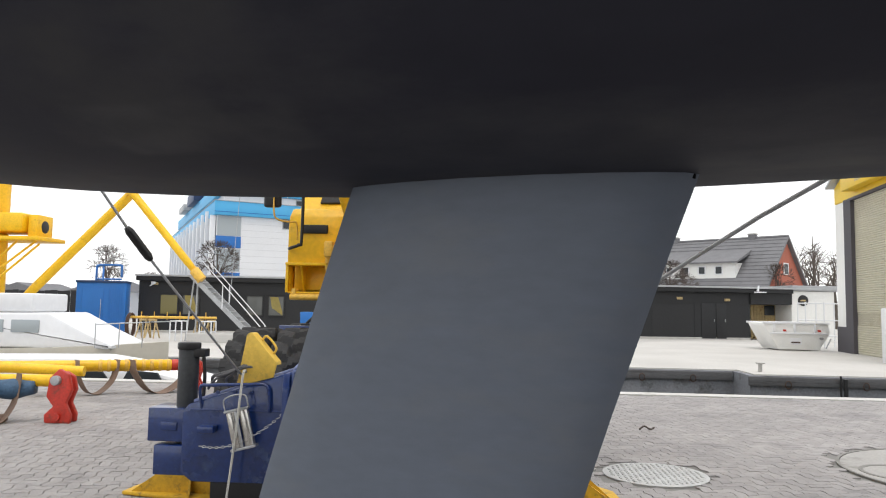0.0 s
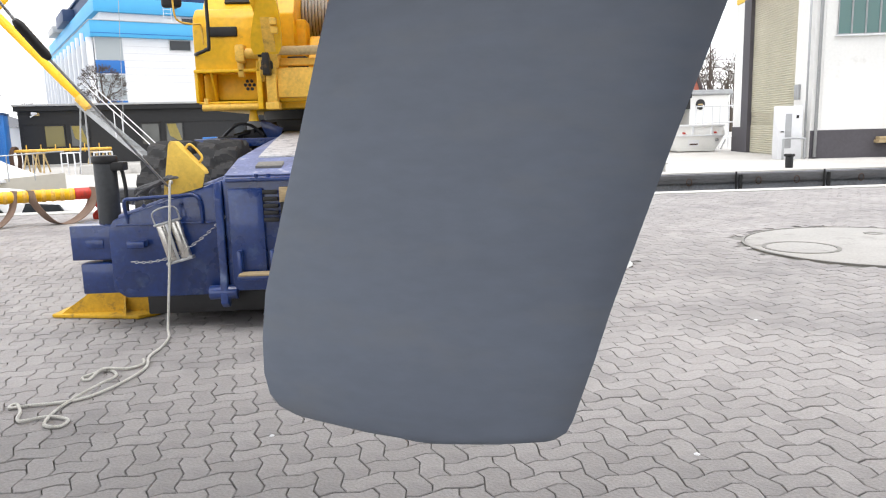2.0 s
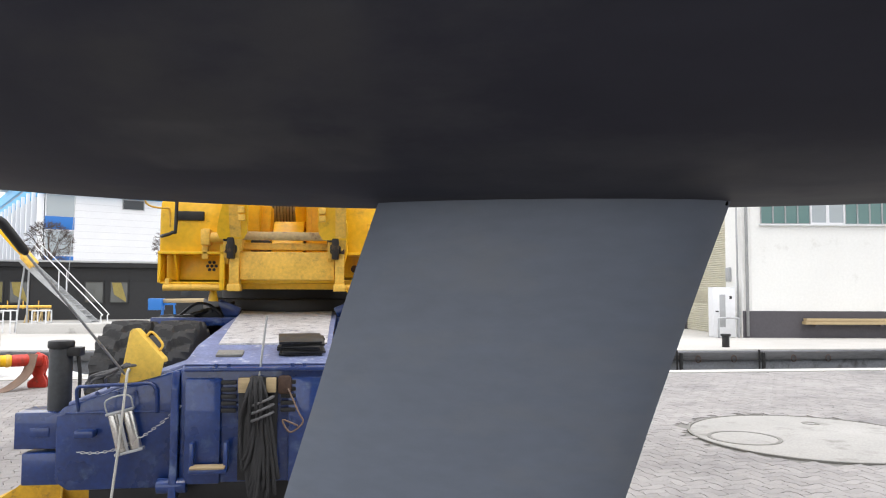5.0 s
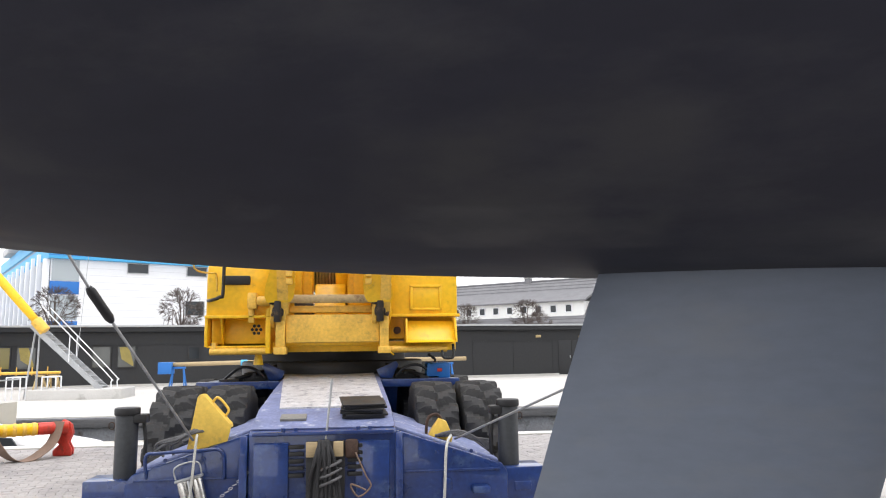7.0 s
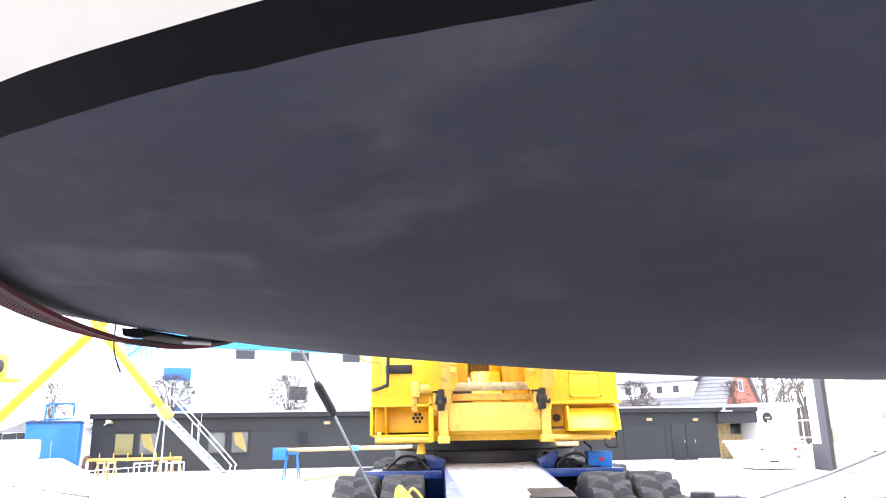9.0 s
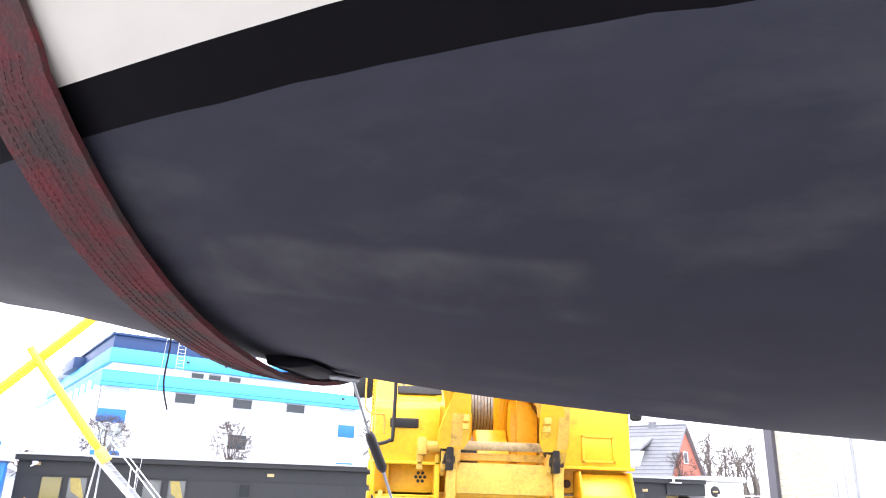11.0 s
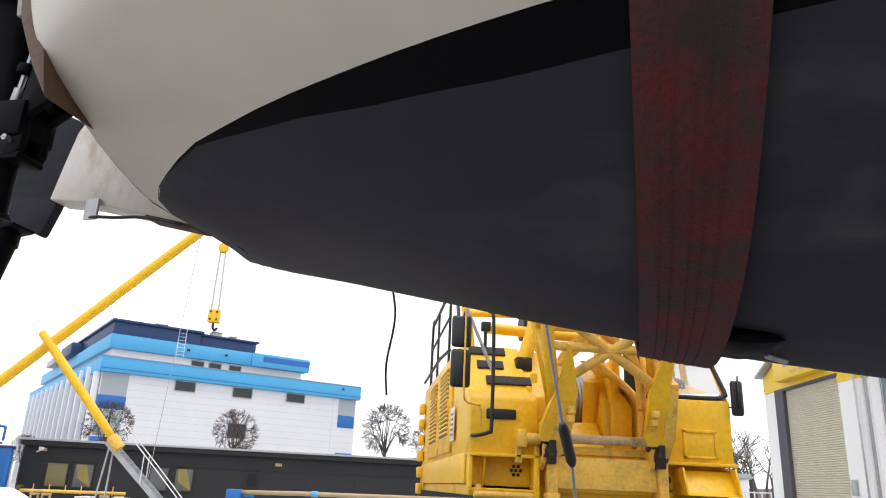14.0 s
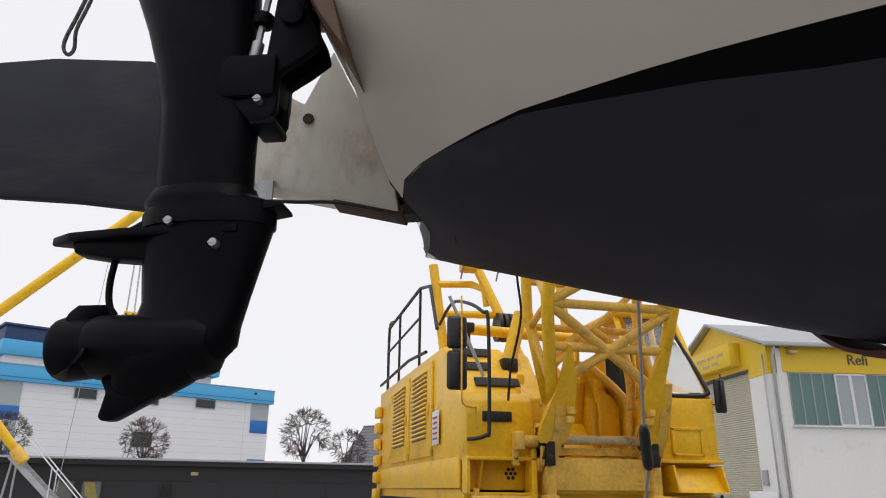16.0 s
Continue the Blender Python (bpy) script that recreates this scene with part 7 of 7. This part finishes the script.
def shackle(p, s, parent):
    m = Matrix.Translation(p)
    a = part("shackle", moved(join(prism([(-0.16, 0.0), (-0.17, 0.1), (-0.06, 0.2), (-0.15, 0.32), (-0.12, 0.55), (0.0, 0.66), (0.12, 0.6), (0.17, 0.4), (0.1, 0.24), (0.17, 0.1), (0.16, 0.0)], "y", -0.11, -0.05, 0.015), prism([(-0.14, 0.0), (-0.15, 0.1), (-0.06, 0.2), (-0.13, 0.32), (-0.1, 0.55), (0.0, 0.62), (0.1, 0.56), (0.14, 0.4), (0.08, 0.24), (0.15, 0.1), (0.14, 0.0)], "y", 0.05, 0.11, 0.015)), m @ Matrix.Scale(s, 4)), RED, parent, "chipped red hook block")
    part("pin", moved(rod((-0.02, -0.17, 0.52), (-0.02, 0.17, 0.52), 0.06, seg=14, bevel=0.01), m @ Matrix.Scale(s, 4)), GALV, a)
    part("lower_pin", moved(rod((0, -0.14, 0.08), (0, 0.14, 0.08), 0.05, seg=14), m @ Matrix.Scale(s, 4)), RED, a)


shackle((-5.22, 9.25, 0.0), 1.0, spreader)
shackle((-5.02, 12.85, 0.0), 0.85, spreader)
part("near_arm", rod((-7.4, 9.1, 0.5), (-5.24, 9.3, 0.5), 0.075, seg=14), YELLOW, spreader)
part("tarpaulin_roll", tube(smooth_path([(-7.6, 9.02, 0.46), (-7.0, 9.05, 0.43), (-6.4, 9.12, 0.44), (-5.9, 9.15, 0.4), (-5.55, 9.2, 0.42)], 5), [0.13, 0.14, 0.13, 0.15, 0.14, 0.13, 0.12, 0.14, 0.13, 0.14, 0.12, 0.13, 0.14, 0.12, 0.11, 0.12, 0.13, 0.12, 0.1, 0.09, 0.08], 12), material("blue_grey_tarpaulin", (0.04, 0.09, 0.16), 0.6, vary=0.4, scale=6, fine=30, bump=0.5), spreader, "rolled blue-grey tarpaulin")


def hung_strap(p, across, drop, parent, w=0.12):
    """A flat strap hanging in a loop from two places of a tube."""
    p, across = Vector(p), Vector(across)
    pts = smooth_path([p + Vector((0, 0, 0.1)), p + across * 0.1 + Vector((0, -0.1, -0.1)), p + across * 0.35 + Vector((0, -0.12, -drop * 0.9)), p + across * 0.6 + Vector((0, -0.05, -drop)), p + across * 0.9 + Vector((0, 0, -drop * 0.5)), p + across + Vector((0, 0, 0.1))], 5)
    side = Vector((0.8, -0.6, 0)) * w
    part("strap", strip([q - side * 0.5 for q in pts], [q + side * 0.5 for q in pts], 0.008), STRAPBROWN, parent, "worn brown webbing strap", 60)


hung_strap(P0 + pd * 2.75 + Vector((0, -0.1, 0)), (0.5, 0.3, 0), 0.42, spreader, 0.2)
hung_strap(P0 + pd * 3.55 + Vector((0, -0.1, 0)), (0.8, 0.4, 0), 0.43, spreader, 0.26)
hung_strap((-6.1, 9.05, 0.5), (0.4, 0.05, 0), 0.47, spreader, 0.16)
part("strap_pile", join(*[tube(smooth_path([(-6.3 + 0.1 * i, 9.15, 0.03 + 0.03 * i), (-6.1, 8.98 + 0.05 * i, 0.05), (-5.85, 9.1, 0.04 + 0.02 * i), (-6.0, 9.25, 0.05)], 4), 0.03, 6) for i in range(3)]), STRAPBROWN, spreader)

# ---- pollarded trees, woods ----
def branch(rnd, p, d, length, r, depth, out, fork=(2, 3, 3), tip=4):
    n = 3
    pts, rad = [p], [r]
    for i in range(n):
        d = (d + Vector((rnd.uniform(-1, 1), rnd.uniform(-1, 1), rnd.uniform(-0.5, 0.7))) * 0.22).normalized()
        p = p + d * (length / n)
        pts.append(p)
        rad.append(r * (1 - 0.45 * (i + 1) / n))
    out.append(tube(pts, rad, 5 if depth > 1 else 3))
    if depth == 0:
        return
    for k in range(rnd.choice(fork) if depth > 1 else tip):
        dd = (d * 0.9 + Vector((rnd.uniform(-1, 1), rnd.uniform(-1, 1), rnd.uniform(-0.7, 0.8)))).normalized()
        branch(rnd, p, dd, length * rnd.uniform(0.65, 0.9), r * 0.5, depth - 1, out, fork, tip)


def pollard(seed, height, spread, name_label):
    """A short trunk and a round crown: limbs fan out, fork three times and end near one rounded surface."""
    rnd = random.Random(seed)
    t = thing("pollard_tree", name_label, "tree", "bare pollarded trees")
    part("trunk", tube(smooth_path([(0, 0, -0.1), (0.03, 0, height * 0.3), (-0.04, 0.02, height * 0.65), (0, 0, height)], 4), [0.17, 0.16, 0.15, 0.145, 0.14, 0.135, 0.13, 0.13, 0.125, 0.12, 0.12, 0.12, 0.125], 9), BARK, t)
    out = []
    top = Vector((0, 0, height - 0.25))
    mid = Vector((0, 0, height + 1.6))
    jog = lambda a: Vector((rnd.uniform(-a, a), rnd.uniform(-a, a), rnd.uniform(-a, a)))

    def reach(d, f):
        return mid + Vector((d.x * spread, d.y * spread, d.z * spread * 0.98)) * f

    def limb(p, q, r0, r1, wob):
        m = (p + q) / 2 + jog(wob) + Vector((0, 0, -wob * 0.6))
        out.append(tube([p, (p + m) / 2 + jog(wob * 0.4), m, q], [r0, r0 * 0.8 + r1 * 0.2, (r0 + r1) / 2, r1], 4 if r0 < 0.02 else 5))

    for k in range(12):
        a = 2 * math.pi * k * 0.382 + rnd.uniform(-0.3, 0.3)
        e = (-0.6, -0.15, 0.35, 0.8, 1.3)[k % 5] + rnd.uniform(-0.1, 0.15)
        d1 = Vector((math.cos(a) * math.cos(e), math.sin(a) * math.cos(e), math.sin(e)))
        p1 = reach(d1, rnd.uniform(0.38, 0.5))
        limb(top + jog(0.08) + Vector((0, 0, 0.12 * (k % 3))), p1, 0.055, 0.028, 0.12)
        for m in range(5):
            d2 = (d1 + jog(0.6)).normalized()
            p2 = reach(d2, rnd.uniform(0.66, 0.8))
            limb(p1, p2, 0.026, 0.015, 0.08)
            for n in range(5):
                d3 = (d2 + jog(0.36)).normalized()
                p3 = reach(d3, rnd.uniform(0.86, 1.0))
                limb(p2, p3, 0.016, 0.01, 0.05)
                for c in range(3):
                    p4 = p3 + (d3 + jog(0.7)).normalized() * rnd.uniform(0.12, 0.3) * spread * 0.5
                    out.append(tube([p2 + (p3 - p2) * rnd.uniform(0.5, 1.0), p4], [0.011, 0.008], 3))
    part("crown", join(*out), BARK, t)
    return t


tree_a = pollard(3, 4.25, 1.85, "bare pollarded tree with a round crown of fine twigs")
tree_a.matrix_basis = pose(-24.1, 45, 0, 0, 0, 20) @ Matrix.Scale(0.66, 4)
tree_b = pollard(8, 4.3, 1.9, "bare pollarded tree with a round crown of fine twigs")
tree_b.matrix_basis = pose(-17.0, 45, 0, 0, 0, 110) @ Matrix.Scale(0.7, 4)
for k, (x, y, s, src) in enumerate(((-21.2, 45, 0.62, tree_b), (-9.95, 45, 1.05, tree_a), (11.1, 45.5, 0.85, tree_b), (7.1, 45, 0.85, tree_a), (-1.35, 45, 1.12, tree_b), (1.25, 46, 1.0, tree_a), (22.4, 58.0, 0.98, tree_b), (14.6, 55, 0.85, tree_a))):
    copy_thing(src, pose(x, y, 0, 0, 0, 57 * k) @ Matrix.Scale(s, 4))
rw = random.Random(21)
twigs = []
for i in range(70):
    x = rw.uniform(31, 52)
    y = rw.uniform(72, 90)
    h = rw.uniform(5.5, 8.5)
    out = []
    p = Vector((x, y, 0))
    branch(rw, p + Vector((0, 0, h * 0.35)), Vector((0, 0, 1)), h * 0.35, 0.14, 2, out)
    out.append(tube([p, p + Vector((0, 0, h * 0.36))], 0.16, 5))
    twigs += out
solid("woods", join(*twigs), WOODS, "bare winter woods beyond the house", "woods", kind="stuff")
tall = thing("tall_tree", "tall slender bare tree by the brick house", "tree")
out = []
rt = random.Random(5)
for z in (2.6, 3.4, 4.4, 5.2, 6.0):
    for k in range(3):
        a = rt.uniform(0, 6.3)
        branch(rt, Vector((0, 0, z)), Vector((math.cos(a) * 0.5, math.sin(a) * 0.5, 1)).normalized(), 1.5 * (1 - z / 12), 0.06, 2, out)
part("trunk", tube([(0, 0, 0), (0.05, 0, 4), (0, 0.05, 8.2)], [0.17, 0.11, 0.03], 8), BARK, tall)
part("crown", join(*out), BARK, tall)
tall.matrix_basis = pose(28.2, 65, 0)
hill = grid_mesh([[(x, y, (1.2 + 2.6 * math.exp(-((x - 95) / 90) ** 2) + 0.5 * noise.noise((x * 0.05, y * 0.05, 0))) * s - (1 - s) * 1.5) for x in range(30, 260, 8)] for y, s in ((90, 0), (110, 0.9), (150, 1.0), (190, 0.2))])
solid("wooded_hill", hill, WOODS, "brown wooded rise behind the house", "hill", kind="structure", sharp=60)

# the far quay lies 0.7 degrees off the crane's axis
TURN = Matrix.Translation((CX, 7.66, 0)) @ pose(0, 0, 0, 0, 0, 0.7) @ Matrix.Translation((-CX, -7.66, 0))
for ob in list(bpy.data.objects):
    if ob not in near_things and ob.parent is None:
        ob.matrix_basis = TURN @ ob.matrix_basis

# ---- manhole, covers and block paving, last ----
slab = thing("manhole_slab", "round pale concrete slab with an iron manhole ring", "manhole")


def disc(cx, cy, r0, r1, z0, z1, seg=48):
    rows = [[(cx + r * math.cos(2 * math.pi * k / seg), cy + r * math.sin(2 * math.pi * k / seg), z) for k in range(seg)] for r, z in (((r0, z0), (r0, z1), (r1, z1), (r1, z0)) if r0 > 0 else ((r1, z0), (r1, z1 - 0.004), (r1 - 0.006, z1)))]
    bm = grid_mesh(rows, close=True)
    if r0 <= 0:
        bm.verts.ensure_lookup_table()
        bm.faces.new(bm.verts[-seg:])
    bmesh.ops.recalc_face_normals(bm, faces=bm.faces[:])
    return bm


part("slab", disc(4.77, 7.83, 0, 1.255, -0.012, 0.004, 64), SLAB, slab, "pale concrete slab")
part("rim", disc(4.77, 7.83, 1.26, 1.29, -0.012, 0.008, 64), CASTIRON, slab)
part("iron_ring", disc(3.96, 7.79, 0.335, 0.375, 0, 0.009, 48), CASTIRON, slab, "cast iron manhole ring")
part("cover", disc(3.96, 7.79, 0, 0.325, 0, 0.007, 48), SLAB, slab, "concrete manhole cover")
part("lifting_eye", disc(5.2, 8.5, 0.06, 0.1, 0, 0.008, 20), CASTIRON, slab)
plate = thing("drain_cover", "round galvanised chequer plate drain cover", "drain cover")
part("disc", disc(1.57, 7.41, 0, 0.475, -0.012, 0.006, 48), CHEQUER, plate)
lugs = []
for i in range(-9, 10):
    for j in range(-9, 10):
        x, y = 0.05 * i, 0.05 * j
        if x * x + y * y < 0.44 ** 2:
            lugs.append(moved(bbox(-0.016, 0.016, -0.005, 0.005, 0, 0.004), pose(1.57 + x, 7.41 + y, 0.006, 0, 0, 45 if (i + j) % 2 else -45)))
part("chequer_lugs", join(*lugs), CHEQUER, plate)["kind"] = "stuff"

PW = 0.102
AX = radians(12.4)


def wave(x, y):
    """Edge of a bone-shaped block: every joint line swings to and fro."""
    return x + 0.145 * math.sin(math.pi * y), y + 0.145 * math.sin(math.pi * x)


def outline(x0, y0, w, h):
    pts = []
    for i in range(2 * w):
        pts.append((x0 + i / 2, y0))
    for i in range(2 * h):
        pts.append((x0 + w, y0 + i / 2))
    for i in range(2 * w):
        pts.append((x0 + w - i / 2, y0 + h))
    for i in range(2 * h):
        pts.append((x0, y0 + h - i / 2))
    return [wave(*p) for p in pts]


def block_geometry(x0, y0, w, h, cx, cy, dz, verts, faces, tilt=(0, 0)):
    """Adds one block: skirt, chamfer and top."""
    ring = outline(x0, y0, w, h)
    mx, my = x0 + w / 2, y0 + h / 2
    base = len(verts)
    n = len(ring)
    for inset, z in ((0.024, -0.012), (0.024, -0.003), (0.046, 0.0)):
        for x, y in ring:
            dx, dy = x - mx, y - my
            x2, y2 = mx + dx * (1 - inset / (w / 2)), my + dy * (1 - inset / (h / 2))
            X, Y = x2 * PW, y2 * PW
            verts.append((X - cx, Y - cy, z + dz + tilt[0] * dx + tilt[1] * dy))
    for k in range(n):
        m = (k + 1) % n
        faces.append((base + k, base + m, base + n + m, base + n + k))
        faces.append((base + n + k, base + n + m, base + 2 * n + m, base + 2 * n + k))
    faces.append(tuple(range(base + 2 * n, base + 3 * n)))


ca, sa = math.cos(AX), math.sin(AX)
ground = bpy.data.objects["ground"]
rp = random.Random(11)
far_v, far_f = [], []
shared = {}
count = 0
LIM = 152
cells = []
for i in range(-LIM, LIM):
    for j in range(-LIM, LIM):
        for kind in (0, 1):
            bx, by = i + 2 * j + (2 if kind else 0), i - 2 * j + (-1 if kind else 0)
            w, h = (1, 2) if kind else (2, 1)
            cells.append((bx, by, w, h, kind))
for bx, by, w, h, kind in cells:
    lx, ly = (bx + w / 2) * PW, (by + h / 2) * PW
    x, y = lx * ca - ly * sa, lx * sa + ly * ca
    if not (-2.5 < y < 13.66 and abs(x - 0.2) < max(7.0, 2.2 + 0.66 * y)):
        continue
    if (x - 4.77) ** 2 + (y - 7.83) ** 2 < 1.36 ** 2 or (x - 1.57) ** 2 + (y - 7.41) ** 2 < 0.54 ** 2:
        continue
    dz = rp.uniform(-0.002, 0.0015)
    if -1.45 < x < 1.6 and 2.95 < y < 4.1 and count < 300:
        key = (kind, bx % 2, by % 2)
        if key not in shared:
            v, fc = [], []
            block_geometry(bx, by, w, h, lx, ly, 0, v, fc)
            me = bpy.data.meshes.new("paver")
            me.from_pydata(v, [], fc)
            me.materials.append(PAVER)
            shared[key] = me
        ob = new("paver", shared[key])
        ob.parent = ground
        ob.matrix_basis = pose(x, y, dz, rp.uniform(-0.6, 0.6), rp.uniform(-0.6, 0.6), math.degrees(AX))
        count += 1
    else:
        block_geometry(bx, by, w, h, 0, 0, dz, far_v, far_f, (rp.uniform(-0.0012, 0.0012), rp.uniform(-0.0012, 0.0012)))
me = bpy.data.meshes.new("block_paving")
me.from_pydata(far_v, [], far_f)
me.materials.append(PAVERS)
pv = new("block_paving", me)
pv.parent = ground
pv.matrix_basis = pose(0, 0, 0, 0, 0, math.degrees(AX))
pv["kind"] = "stuff"
for x, y, r in ((-0.75, 3.70, 0.012), (1.02, 3.31, 0.014), (2.2, 5.2, 0.014)):
    solid("fallen_petal", moved(disc(0, 0, 0, r, 0, 0.004, 8), pose(x, y, 0.001)), PANELWHITE, "small pale speck lying on the paving", "speck", "pale specks")
leaf = thing("dry_twig", "small dry brown twig lying on the paving", "twig")
part("stem", tube(smooth_path([(1.9, 9.85, 0.015), (1.97, 9.9, 0.05), (2.03, 9.85, 0.02), (2.1, 9.95, 0.03)], 4), 0.012, 5), BARK, leaf)
